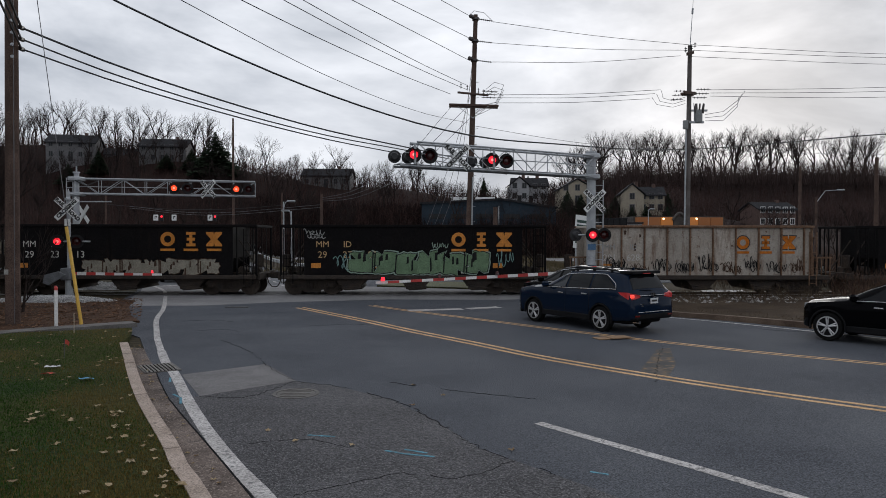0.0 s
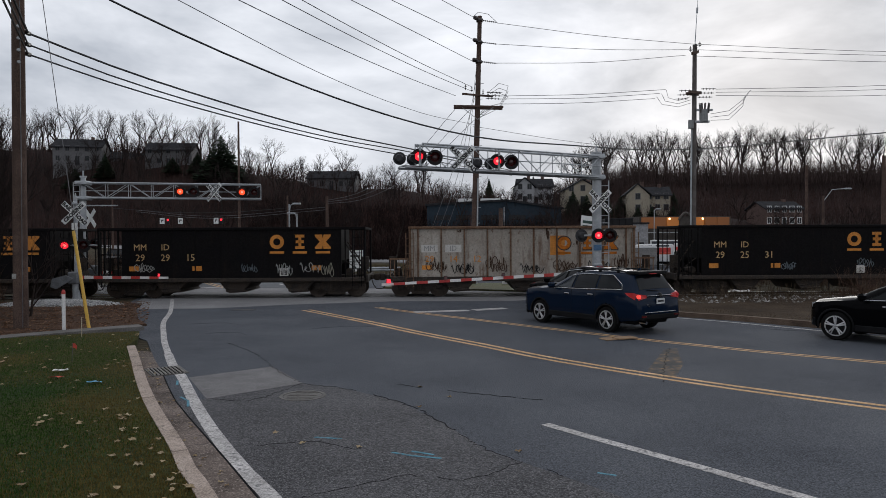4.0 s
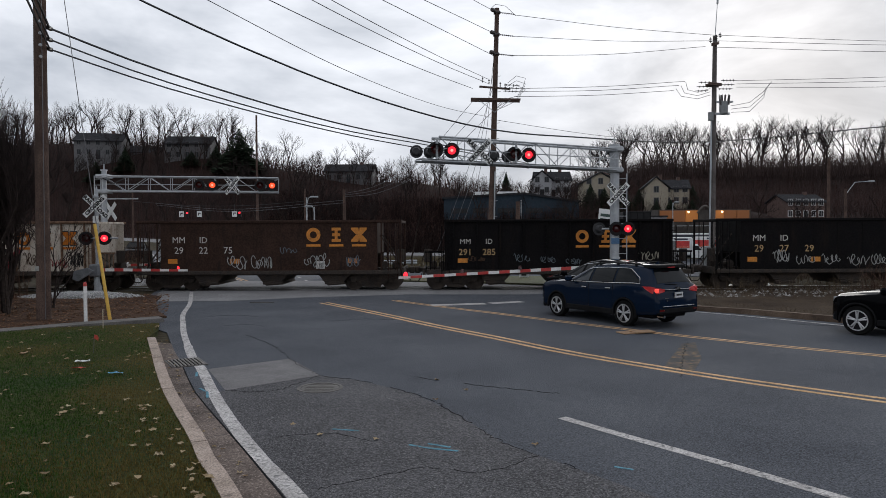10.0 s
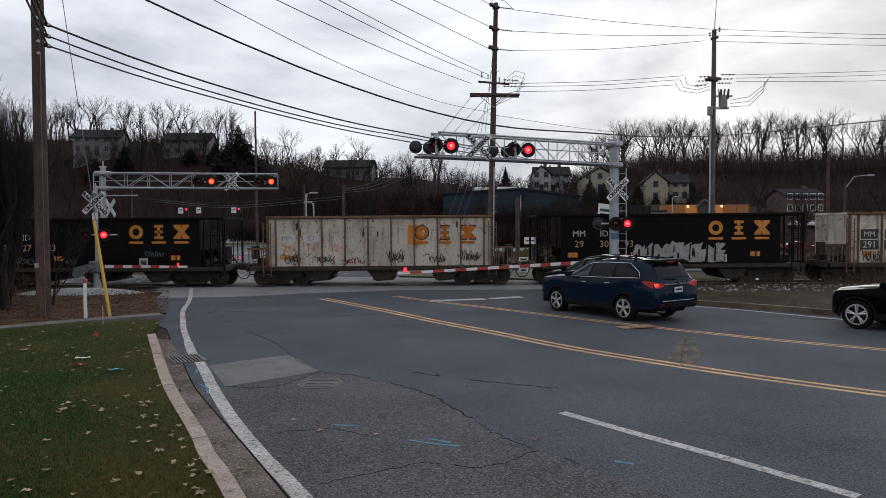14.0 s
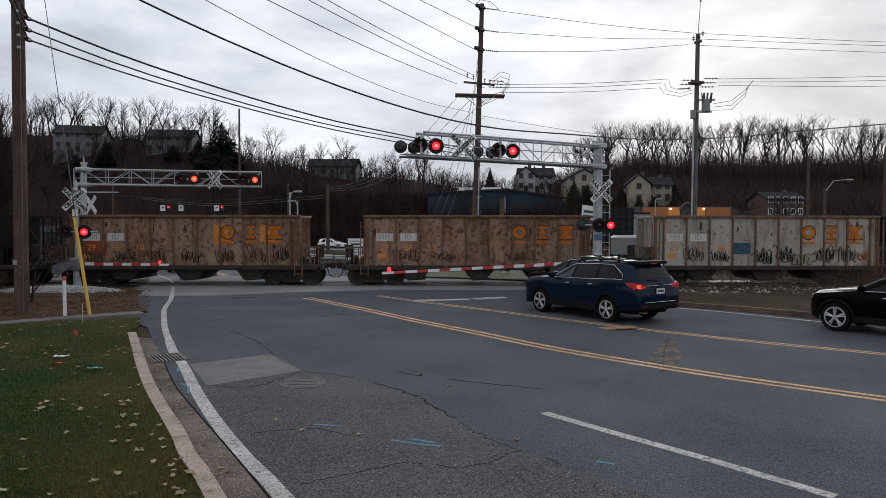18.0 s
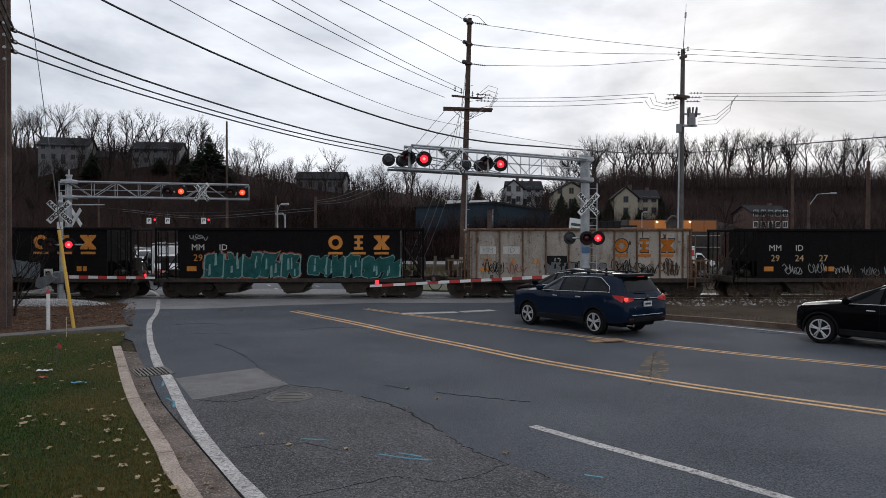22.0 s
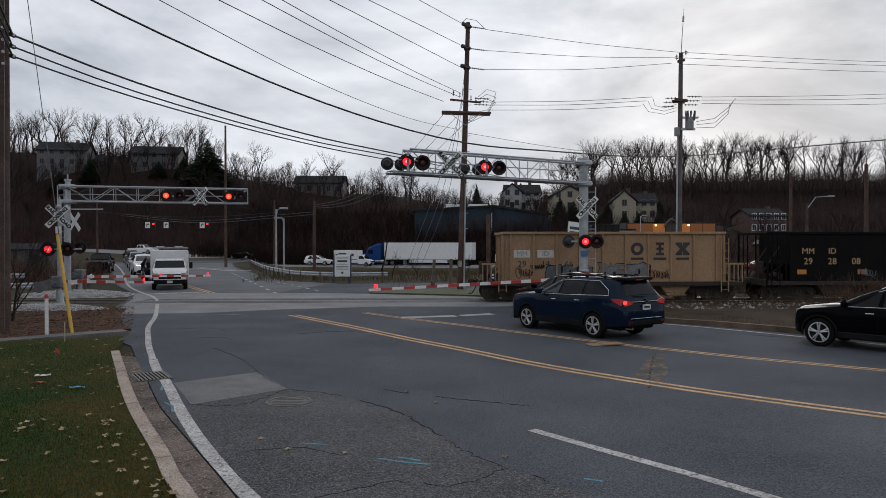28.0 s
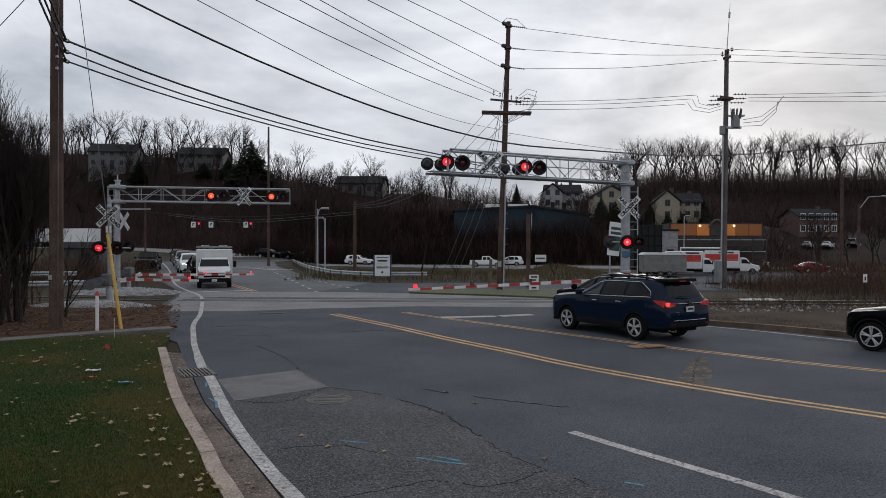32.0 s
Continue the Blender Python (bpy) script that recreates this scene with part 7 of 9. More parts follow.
part("trailer_box", Geo().box((-11.0, -1.28, 1.15), (5.2, 1.28, 4.1), 0.03), BOX_WHITE, semi, "plain white trailer")
part("trailer_rail", Geo().box((-11.0, -1.3, 1.08), (5.2, 1.3, 1.25), 0.02), GALV, semi)
part("skirt", Geo().box((-6.5, -1.2, 0.55), (0.5, 1.2, 1.1), 0.02), BOX_WHITE, semi)
part("chassis", Geo().box((3.0, -0.5, 0.6), (9.8, 0.5, 1.0)), CLADDING, semi)
part("landing_gear", Geo().box((1.6, -0.6, 0.25), (1.8, 0.6, 1.1)), GALV, semi)
mover(semi, -48.5, -22.3, 3, False)


# ---- woods, houses and the far side ----
BARK = surface("grey_brown_bark", (0.036, 0.027, 0.0235), 0.95, spec=0.1, col2=(0.020, 0.0155, 0.014), scale=1.0, fine=12, var=0.3, bump=0.3)
TWIG = surface("dark_twigs", (0.028, 0.020, 0.0185), 0.95, spec=0.1, col2=(0.016, 0.012, 0.0115), scale=0.4, fine=5, var=0.25, bump=0)


def grow(trunk, crown, p, d, length, r, depth, rnd, up, split):
    """One limb and, from it, its boughs and twigs."""
    pts = [p]
    for k in range(3):
        d = (d + Vector((rnd.uniform(-1, 1), rnd.uniform(-1, 1), rnd.uniform(-0.4, 1) * up)) * 0.16).normalized()
        p = p + d * length / 3
        pts.append(p)
    g = trunk if depth >= 4 else crown
    g.tube(pts, r, 6 if depth >= 4 else 3, r * 0.62)
    if depth == 0:
        return
    kids = split[0] if depth >= 4 else split[1]
    for i in range(kids):
        at = pts[3] if i < 2 else pts[rnd.choice((1, 2, 2))]
        a = rnd.uniform(0, 6.28)
        tilt = rnd.uniform(0.35, 0.85) if i else rnd.uniform(0.1, 0.4)
        side = d.orthogonal().normalized()
        side.rotate(Matrix.Rotation(a, 3, d))
        nd_ = (d * math.cos(tilt) + side * math.sin(tilt) + Vector((0, 0, up * 0.22))).normalized()
        grow(trunk, crown, at, nd_, length * rnd.uniform(0.58, 0.80), r * rnd.uniform(0.5, 0.66), depth - 1, rnd, up, split)


def bare_tree(seed, height, m, label, up=0.6, split=(3, 3), depth=5, r=0.20, group="bare trees", stems=1):
    rnd = random.Random(seed)
    tr_ = thing("tree", m, label, "tree", group)
    trunk, crown = Geo(), Geo()
    for s in range(stems):
        lean = Vector((rnd.uniform(-0.12, 0.12) * stems, rnd.uniform(-0.12, 0.12) * stems, 1)).normalized()
        grow(trunk, crown, Vector((rnd.uniform(-0.1, 0.1) * stems, rnd.uniform(-0.1, 0.1) * stems, -0.3)), lean, height * 0.34, r, depth, rnd, up, split)
    part("trunk", trunk, BARK, tr_, smooth=50)
    part("crown", crown, TWIG, tr_, "fine bare twigs")
    return tr_


random.seed(21)
PROTO = []
for k in range(7):
    x, y = -140 + k * 22, 205
    PROTO.append((bare_tree(100 + k, 13, pose(x, y, land(x, y)), "leafless deciduous tree on the hill", up=0.5 + 0.1 * (k % 3), r=0.27), 13.0))


def plant(x, y, h):
    t, base = random.choice(PROTO)
    sc = h / base
    c = copy_thing(t, Matrix.Identity(4))
    c.matrix_basis = pose(x, y, land(x, y), 0, 0, random.uniform(0, 360)) @ Matrix.Scale(sc, 4)
    return c


for k in range(66):      # left hill
    x = -175 + k * 2.6 + random.uniform(-2, 2)
    plant(x, cross_y(x) + random.uniform(48, 78), random.uniform(9.5, 17.0) * (1.0 if x < -64 else 0.62))
for k in range(26):      # the dip in the middle
    x = -24 + k * 3.0 + random.uniform(-1.5, 1.5)
    plant(x, random.uniform(188, 225), random.uniform(5, 8.5))
for k in range(84):      # right ridge
    x = 44 + k * 1.95 + random.uniform(-1.5, 1.5)
    plant(x, random.uniform(232, 275), random.uniform(16, 21))
for k in range(110):      # trees lower on the slopes
    x = random.uniform(-135, 120)
    plant(x, cross_y(x) + random.uniform(14, 46), random.uniform(6, 10.5) * (1.25 if x < -40 else 1.0))


for hx in (-113, -110, -106.5, -103, -99.5, -96, -85, -82.5, -79, -76, -72.5, -69, -40, -36, -33, -29, -26, -22, 40, 55):      # trees before the houses
    plant(hx + random.uniform(-0.8, 0.8), (186 if hx < -50 else 183 if hx < 0 else 162) + random.uniform(-4, 1), random.uniform(7, 12) if hx < -50 else random.uniform(6, 10))


# the thicket of saplings that covers the slopes
def thicket(name, count, where, h0, h1, w, material, label, arms=3, category="brush"):
    v, f = [], []
    rnd = random.Random(count)
    for _ in range(count):
        x, y, z = where(rnd)
        h = rnd.uniform(h0, h1)
        p = Vector((x, y, z - 0.1))
        d = Vector((rnd.uniform(-0.25, 0.25), rnd.uniform(-0.25, 0.25), 1))
        for s in range(arms + 1):
            a = p if s == 0 else p + d * h * rnd.uniform(0.15, 0.7)
            e = d * h if s == 0 else Vector((rnd.uniform(-1, 1), rnd.uniform(-1, 1), rnd.uniform(0.3, 1.2))) * h * 0.32
            ww = w * (1 if s == 0 else 0.6)
            n = len(v)
            ang = rnd.uniform(0, 3.14)
            o = Vector((math.cos(ang), math.sin(ang), 0)) * ww
            o2 = Vector((-o.y, o.x, 0))
            v += [tuple(a - o), tuple(a + o), tuple(a + o2), tuple(a + e)]
            f += [(n, n + 1, n + 3), (n + 1, n + 2, n + 3), (n + 2, n, n + 3)]
    return scatter_mesh(name, v, f, material, label, category)


WOODS = island_mat("sapling_bark", [(0.019, 0.0105, 0.0093), (0.037, 0.0205, 0.0180), (0.076, 0.043, 0.037), (0.022, 0.0125, 0.0115)], 0.95, 0.1)

PALE_WOODS = island_mat("pale_sapling_bark", [(0.031, 0.0215, 0.020), (0.055, 0.038, 0.035), (0.088, 0.062, 0.057), (0.038, 0.027, 0.025)], 0.95, 0.1)


def on_hill(rnd):
    while True:
        x = rnd.uniform(-190, 190)
        y = cross_y(x) + 10 + 110 * rnd.random() ** 1.3
        if abs(x) < y * 0.85 and not (64 < x < 94 and y < 176):
            return x, y, land(x, y)


thicket("hillside_thicket", 17000, on_hill, 2.0, 6.5, 0.055, WOODS, "dense dark brown leafless woodland thicket", 5)
thicket("ridge_thicket", 6500, lambda r: (lambda x: (x, r.uniform(222, 262), land(x, 240)))(r.uniform(35, 210)), 4.0, 11.0, 0.07, PALE_WOODS, "dense bare woodland along the ridge", 6)


def on_slope(rnd):
    while True:
        x, y = rnd.uniform(52, 205), rnd.uniform(146, 240)
        if not (64 < x < 96 and y < 178):
            return x, y, land(x, y)


# stem colours less than half as bright as WOODS, for hollow and bank
DARK_WOODS = island_mat("dark_sapling_stems", [(0.008, 0.0048, 0.0043), (0.015, 0.0088, 0.0078), (0.025, 0.0145, 0.0128)], 0.95, 0.1)
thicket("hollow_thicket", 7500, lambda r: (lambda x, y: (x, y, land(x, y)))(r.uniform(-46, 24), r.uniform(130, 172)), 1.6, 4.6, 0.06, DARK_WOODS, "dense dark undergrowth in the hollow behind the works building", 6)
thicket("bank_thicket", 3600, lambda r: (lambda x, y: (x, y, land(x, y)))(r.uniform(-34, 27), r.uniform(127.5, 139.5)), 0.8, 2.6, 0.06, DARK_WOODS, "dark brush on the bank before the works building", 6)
thicket("slope_thicket", 8500, on_slope, 2.0, 6.5, 0.05, PALE_WOODS, "grey-brown leafless thicket on the far slope", 5)
DRY = island_mat("dry_stems", [(0.045, 0.032, 0.022), (0.080, 0.058, 0.038), (0.115, 0.085, 0.056), (0.032, 0.023, 0.018)], 0.9, 0.1)
thicket("dry_field_grass", 9000, lambda r: (lambda x, y: (x, y, land(x, y)))(r.uniform(-14, 16), 49.8 + 52 * r.random()) , 0.25, 0.75, 0.03, island_mat("field_straw", [(0.075, 0.058, 0.032), (0.11, 0.085, 0.048), (0.055, 0.050, 0.024)], 0.9, 0.1), "tall dry grass field behind the guard rail", 3, "grass")
BRAMBLE = island_mat("bramble_stems", [(0.036, 0.0205, 0.0155), (0.066, 0.039, 0.029), (0.120, 0.077, 0.055), (0.024, 0.015, 0.0125)], 0.95, 0.1)


def clumped(x0, x1, y0, y1, seed):
    def place(r):
        while True:
            x, y = r.uniform(x0, x1), r.uniform(y0, y1)
            if noise.noise(Vector((x * 0.55, y * 0.8, seed))) > r.uniform(-0.35, 0.3):
                return x, y, land(x, y) - 0.02
    return place


thicket("trackside_brush", 6000, clumped(16.2, 50, 37.6, 50, 1), 0.4, 1.5, 0.012, BRAMBLE, "tangled leafless brush beside the track", 8)
thicket("tall_brush", 3600, clumped(24, 52, 38.6, 54, 2), 0.8, 2.4, 0.014, BRAMBLE, "tall leafless brush beside the track", 8)
thicket("trackside_grass", 4200, clumped(14.6, 50, 36.4, 48, 5), 0.2, 0.8, 0.012, DRY, "tall dry grass beside the track", 5, "grass")
thicket("verge_grass", 5200, lambda r: (lambda x: (x, max(32.6 - 0.93 * x, 2.0) + (0.3 + 2.0 * r.random() ** 1.6 if x < 30 else 1), 0.09))(r.uniform(8.3, 24)), 0.05, 0.22, 0.008, DRY, "short dry grass along the kerb", 3, "grass")
thicket("kerbside_weeds", 1700, lambda r: (lambda x: (x, max(track_y(x) - r.uniform(2.6, 5.2), 33.5 - 0.93 * x), 0.08))(7.5 + 28 * r.random() ** 0.7), 0.2, 0.9, 0.010, DRY, "dry weeds along the railway verge", 6)
thicket("kerbside_weeds", 260, lambda r: (r.uniform(15.5, 19.5), r.uniform(25.0, 28.5), 0.1), 0.7, 1.9, 0.012, BRAMBLE, "tall bare weeds at the verge", 9)
thicket("left_brush", 4200, lambda r: (r.uniform(-36, -18.6), r.uniform(21.5, 29.6), 0.05), 0.6, 2.6, 0.012, BRAMBLE, "tangled bare brush by the pole", 8)
thicket("far_brush", 4600, lambda r: (lambda x: (x, r.uniform(40, 56), 0.0))(r.uniform(-64, -26)), 0.6, 2.4, 0.02, BRAMBLE, "bare brush beyond the track", 6)
thicket("yard_brush", 3000, lambda r: (lambda x: (x, r.uniform(95, 106), land(x, 99)))(r.uniform(28, 90)), 0.8, 2.2, 0.03, BRAMBLE, "brown brush behind the yard", 6)

# upright tree and bush beside the near pole
bare_tree(7, 8.4, pose(-16.6, 23.2, 0.05), "upswept leafless ornamental tree beside the footway", up=1.5, split=(4, 4), depth=5, r=0.10, group="", stems=4)
bare_tree(9, 6.8, pose(-18.6, 25.0, 0.05), "leafless multi-stemmed tree by the track", up=1.2, split=(3, 4), depth=5, r=0.08, group="", stems=3)
bare_tree(17, 7.5, pose(-17.6, 21.6, 0.05), "dense leafless tree at the lawn's edge", up=1.3, split=(4, 4), depth=5, r=0.12, group="", stems=3)
bare_tree(18, 7.0, pose(-19.8, 22.8, 0.05), "dark leafless tree beside the pole", up=1.1, split=(4, 4), depth=5, r=0.11, group="", stems=3)
for k, (x, y, h) in enumerate(((-15.5, 22.9, 7.4), (-16.2, 23.6, 7.2), (-15.9, 22.2, 7.6), (-17.0, 22.6, 7.8))):
    bare_tree(60 + k, h, pose(x, y, 0.05), "upswept leafless tree of dense dark stems beside the pole", up=3.2, split=(4, 4), depth=5, r=0.07, group="upswept trees by the pole", stems=3)
bare_tree(12, 4.2, pose(-14.9, 24.6, 0.05), "small leafless sapling behind the pole", up=0.7, split=(3, 3), depth=4, r=0.05, group="", stems=2)
bare_tree(14, 6.0, pose(-21.5, 22.5, 0.05), "leafless tree at the lawn's edge", up=1.0, split=(3, 4), depth=5, r=0.09, group="", stems=2)
bare_tree(15, 8.0, pose(-4.9, 60.5, 0.0), "broken bare snag in the field", up=0.9, split=(1, 1), depth=5, r=0.09, group="")
for k, (x, y, h) in enumerate(((-3.2, 53.0, 2.6), (-1.4, 56, 2.2), (2.2, 52.4, 2.8), (6.0, 54, 2.4), (30.5, 52, 3.4), (36, 55, 4.2), (41, 57, 4.6), (46.5, 60, 5.0))):
    bare_tree(30 + k, h, pose(x, y, land(x, y)), "small leafless shrub tree", up=0.7, split=(3, 3), depth=4, r=0.05, group="shrub trees")

# evergreens
NEEDLE = island_mat("dark_needles", [(0.010, 0.017, 0.010), (0.017, 0.028, 0.015), (0.025, 0.036, 0.020)], 0.9, 0.1)


def conifer(seed, x, y, h, w, label):
    rnd = random.Random(seed)
    c = thing("conifer", pose(x, y, land(x, y)), label, "tree", "evergreens")
    part("trunk", Geo().cyl((0, 0, -0.3), (0, 0, h * 0.95), 0.03 * h * 0.6, 0.02, 8), BARK, c)
    v, f = [], []
    for _ in range(1500):
        k = rnd.random() ** 0.75
        z = h * (0.06 + 0.92 * (1 - k))
        rad = w * (k * 0.95 + 0.04) * rnd.uniform(0.35, 1.05)
        a = rnd.uniform(0, 6.28)
        n = len(v)
        s = rnd.uniform(0.25, 0.55) * (0.4 + k) * h / 9
        ca, sa = math.cos(a), math.sin(a)
        v += [(rad * 0.55 * ca, rad * 0.55 * sa, z + s * 0.5), (rad * ca - sa * s, rad * sa + ca * s, z - s * 0.3), (rad * ca + sa * s, rad * sa - ca * s, z - s * 0.3), (rad * 1.12 * ca, rad * 1.12 * sa, z - s * 0.1)]
        f += [(n, n + 1, n + 3), (n, n + 3, n + 2)]
    me = bpy.data.meshes.new("crown")
    me.from_pydata(v, [], f)
    me.materials.append(NEEDLE)
    part("crown", me, NEEDLE, c, "dense dark needles")


conifer(1, -58.5, 179, 12.5, 7.2, "broad dark evergreen on the hill")
for k, (x, y, h, w) in enumerate(((30, 168, 7.5, 3.2), (33.5, 169, 6.0, 3.0), (37.5, 167, 7.0, 3.0), (41.5, 168, 5.5, 2.6), (-92, 186, 7, 3.2), (25, 205, 9, 2.6), (12, 205, 8, 2.4), (55.5, 172, 5, 2.2), (-66, 183, 6, 3.0), (43.5, 160, 5.0, 2.6), (47, 161, 4.6, 2.4), (51.5, 160, 4.6, 2.6), (-99, 184, 6, 3.4), (-73, 184, 4.5, 3.0))):
    conifer(40 + k, x, y, h, w, "dark evergreen beside the houses")

# houses on the hill
WALLS = {"white": surface("white_siding", (0.27, 0.27, 0.28), 0.8, fine=8, var=0.08), "tan": surface("tan_siding", (0.27, 0.235, 0.18), 0.8, fine=8, var=0.08), "grey": surface("grey_siding", (0.105, 0.102, 0.106), 0.8, fine=8, var=0.1), "brick": surface("red_brick_wall", (0.10, 0.060, 0.050), 0.85, fine=14, var=0.25)}
SHINGLE = surface("dark_shingles", (0.034, 0.034, 0.037), 0.95, spec=0.06, fine=12, var=0.25)
WHITE_TRIM = surface("white_window_trim", (0.62, 0.62, 0.62), 0.6, fine=20, var=0.06)
PANE = glass("house_glass", (0.010, 0.012, 0.014), 0.3)


def house(x, y, z, length, depth, wall_h, roof_h, wall, label, turn=0.0, gable=False, storeys=2, n=5):
    h = thing("house", pose(x, y, z, 0, 0, turn), label, "house", "houses on the hill")
    lx, ly = length / 2, depth / 2
    wall_m = WALLS[wall]
    g = Geo()
    if gable:
        g.prism([(-lx, -6), (lx, -6), (lx, wall_h), (0, wall_h + roof_h), (-lx, wall_h)], -ly, ly)
    else:
        g.prism([(-ly, -6), (ly, -6), (ly, wall_h), (0, wall_h + roof_h), (-ly, wall_h)], -lx, lx, 0)
    part("wall", g, wall_m, h)
    for s in (-1, 1):
        if gable:
            q = [(0, wall_h + roof_h + 0.15), (s * (lx + 0.5), wall_h - 0.15), (s * (lx + 0.5), wall_h + 0.1), (0, wall_h + roof_h + 0.4)]
            part("roof_slope", Geo().prism(q, -ly - 0.4, ly + 0.4), SHINGLE, h)
        else:
            q = [(0, wall_h + roof_h + 0.15), (s * (ly + 0.5), wall_h - 0.15), (s * (ly + 0.5), wall_h + 0.1), (0, wall_h + roof_h + 0.4)]
            part("roof_slope", Geo().prism(q, -lx - 0.4, lx + 0.4, 0), SHINGLE, h)
    part("chimney", Geo().box((lx * 0.4, -0.4, wall_h), (lx * 0.4 + 0.8, 0.4, wall_h + roof_h + 1.0)), WALLS["brick"], h)
    for st in range(storeys):
        zc = 1.3 + st * 2.7
        for k in range(n):
            xc = -lx + length * (k + 0.5) / n
            w = part("window", Geo().box((xc - 0.62, -ly - 0.05, zc - 0.1), (xc + 0.62, -ly + 0.02, zc + 1.45)), WHITE_TRIM if wall == "brick" else WALLS["grey"], h, "framed window")
            part("pane", Geo().box((xc - 0.48, -ly - 0.07, zc + 0.02), (xc + 0.48, -ly - 0.05, zc + 1.32)), PANE, w)
            part("mullion", Geo().box((xc - 0.03, -ly - 0.085, zc + 0.02), (xc + 0.03, -ly - 0.068, zc + 1.32)), WHITE_TRIM if wall == "brick" else WALLS["grey"], w)
    part("door", Geo().box((-0.55, -ly - 0.06, 0.0), (0.55, -ly, 2.1)), SHINGLE, h)
    return h


house(-102.8, 195, 23.0, 12.4, 9, 5.0, 2.4, "grey", "grey two-storey house with a dark roof", 12)
house(-76.4, 193, 21.9, 12.2, 9, 4.8, 2.3, "grey", "grey house half hidden by bare trees", 6)
house(-31.5, 192, 15.4, 13, 9, 3.4, 2.0, "grey", "low grey house on the ridge", 0, storeys=1)
house(-90, 200, 22.0, 12, 8, 3.2, 2.0, "grey", "low dark house behind trees", 20, storeys=1)
house(23.4, 190, 11.4, 9.2, 8, 4.6, 2.2, "white", "white two-storey house with a dark roof", 0, n=4)
house(20.2, 188, 11.4, 5.0, 8, 4.6, 2.2, "white", "white gabled house wing", 0, True, n=2)
house(33, 175, 10.0, 8.5, 8, 4.2, 2.4, "tan", "tan house with a broad gable", 0, True, n=3)
house(45.6, 170, 7.6, 5.4, 9, 5.0, 2.4, "tan", "cream gable end of a house", -8, True, n=1)
house(50.2, 173, 7.8, 8.0, 8, 4.8, 2.0, "tan", "tan two-storey house with a grey roof", -8, n=4)
house(79.3, 170, 4.4, 9.6, 8, 4.7, 1.6, "brick", "red brick house with white windows", 8, n=5)

# blue-grey works building
WORKS = surface("blue_grey_metal_cladding", (0.024, 0.036, 0.049), 0.8, spec=0.15, fine=6, var=0.1)
wb = thing("works_building", pose(9.2, 140, 0), "blue-grey metal works building with a low gable roof", "building")
part("wall", Geo().prism([(-13.5, 0.2), (13.5, 0.2), (13.5, 8.4), (2.5, 10.0), (-13.5, 9.2)], 0, 18), WORKS, wb)
part("roof_edge", Geo().prism([(-13.9, 9.1), (2.5, 9.95), (13.9, 8.3), (13.9, 8.65), (2.5, 10.35), (-13.9, 9.5)], -0.4, 18.4), SHINGLE, wb)
for k, xc in enumerate((-10.4, -6.0, -1.0, 4.6, 9.8)):
    w = part("window", Geo().box((xc - 1.7, -0.08, 6.2), (xc + 1.7, 0.02, 7.2)), SHINGLE, wb, "dark strip window")
    for s in (-0.85, 0.0, 0.85):
        part("pane", Geo().box((xc + s * 1.3 - 0.5, -0.1, 6.3), (xc + s * 1.3 + 0.5, -0.08, 7.1)), PANE, w)
for xc in (-2.0, 1.5, 5.5, 8.0):
    part("window", Geo().box((xc - 0.55, -0.08, 3.3), (xc + 0.55, 0.02, 4.3)), PANE, wb, "small dark window")
for x0, x1 in ((-7.5, -4.0), (-2.5, 1.5)):
    part("roof_unit", Geo().box((x0, 3, 9.4), (x1, 6, 10.7), 0.05), BOX_WHITE, wb, "white roof unit")
part("downpipe", Geo().cyl((2.0, -0.12, 0.5), (2.0, -0.12, 8.8), 0.12, n=8), GALV, wb)

# lit shop front beyond the yard
SHOP_WALL = surface("dark_shop_wall", (0.045, 0.036, 0.030), 0.7, fine=8)
# lamplight on the fascia is put in as glowing panels, dimmer towards the ends
SHOP_LIT = glow("glowing_amber_fascia", (0.70, 0.24, 0.04), 0.13)
SHOP_DIM = glow("dimly_glowing_amber_fascia", (0.45, 0.15, 0.03), 0.045)
shop = thing("shop_front", pose(37.3, 110, 0), "low shop front with an amber-lit fascia", "building")
part("wall", Geo().box((-7.2, 0.0, -1.2), (7.2, 9, 5.9)), SHOP_WALL, shop)
for k in range(7):
    part("fascia_panel", Geo().box((-6.9 + k * 1.98, -0.25, 4.0), (-6.9 + k * 1.98 + 1.9, 0.02, 5.75), 0.02), SHOP_WALL if k == 3 else SHOP_LIT if k in (2, 4) else SHOP_DIM, shop, "amber-lit fascia panel")
part("arch_sign", Geo().tube([(-1.1 + 2.2 * k / 10, -0.35, 5.3 + 1.1 * math.sin(math.pi * k / 10)) for k in range(11)], 0.22, 6), SHOP_WALL, shop, "dark arched sign")
for k in range(8):
    part("column", Geo().box((-7.0 + k * 2.0 - 0.08, -1.8, -1.2), (-7.0 + k * 2.0 + 0.08, -1.6, 3.9)), SHOP_WALL, shop)
for k in range(4):
    part("rack_shelf", Geo().box((-7.0, -1.75, 0.6 + k * 0.9), (7.0, -1.0, 0.7 + k * 0.9)), GALV if k % 2 else SHOP_WALL, shop)
for x in (-2.6, 2.6):
    part("lamp", Geo().cyl((x, -0.6, 5.5), (x, -0.35, 5.6), 0.16, 0.1, 8), glow("warm_lamp", (1.0, 0.75, 0.4), 3.0), shop, "small warm wall lamp")
shed = thing("white_kiosk", pose(28.4, 104, -0.4), "pale grey yard kiosk", "building")
part("wall", Geo().box((-1.1, -1, 0), (1.1, 1.5, 5.0)), surface("pale_kiosk_panel", (0.26, 0.26, 0.27), 0.6, fine=6), shed)
part("roof", Geo().box((-1.25, -1.2, 5.0), (1.25, 1.7, 5.25), 0.03), SHINGLE, shed)
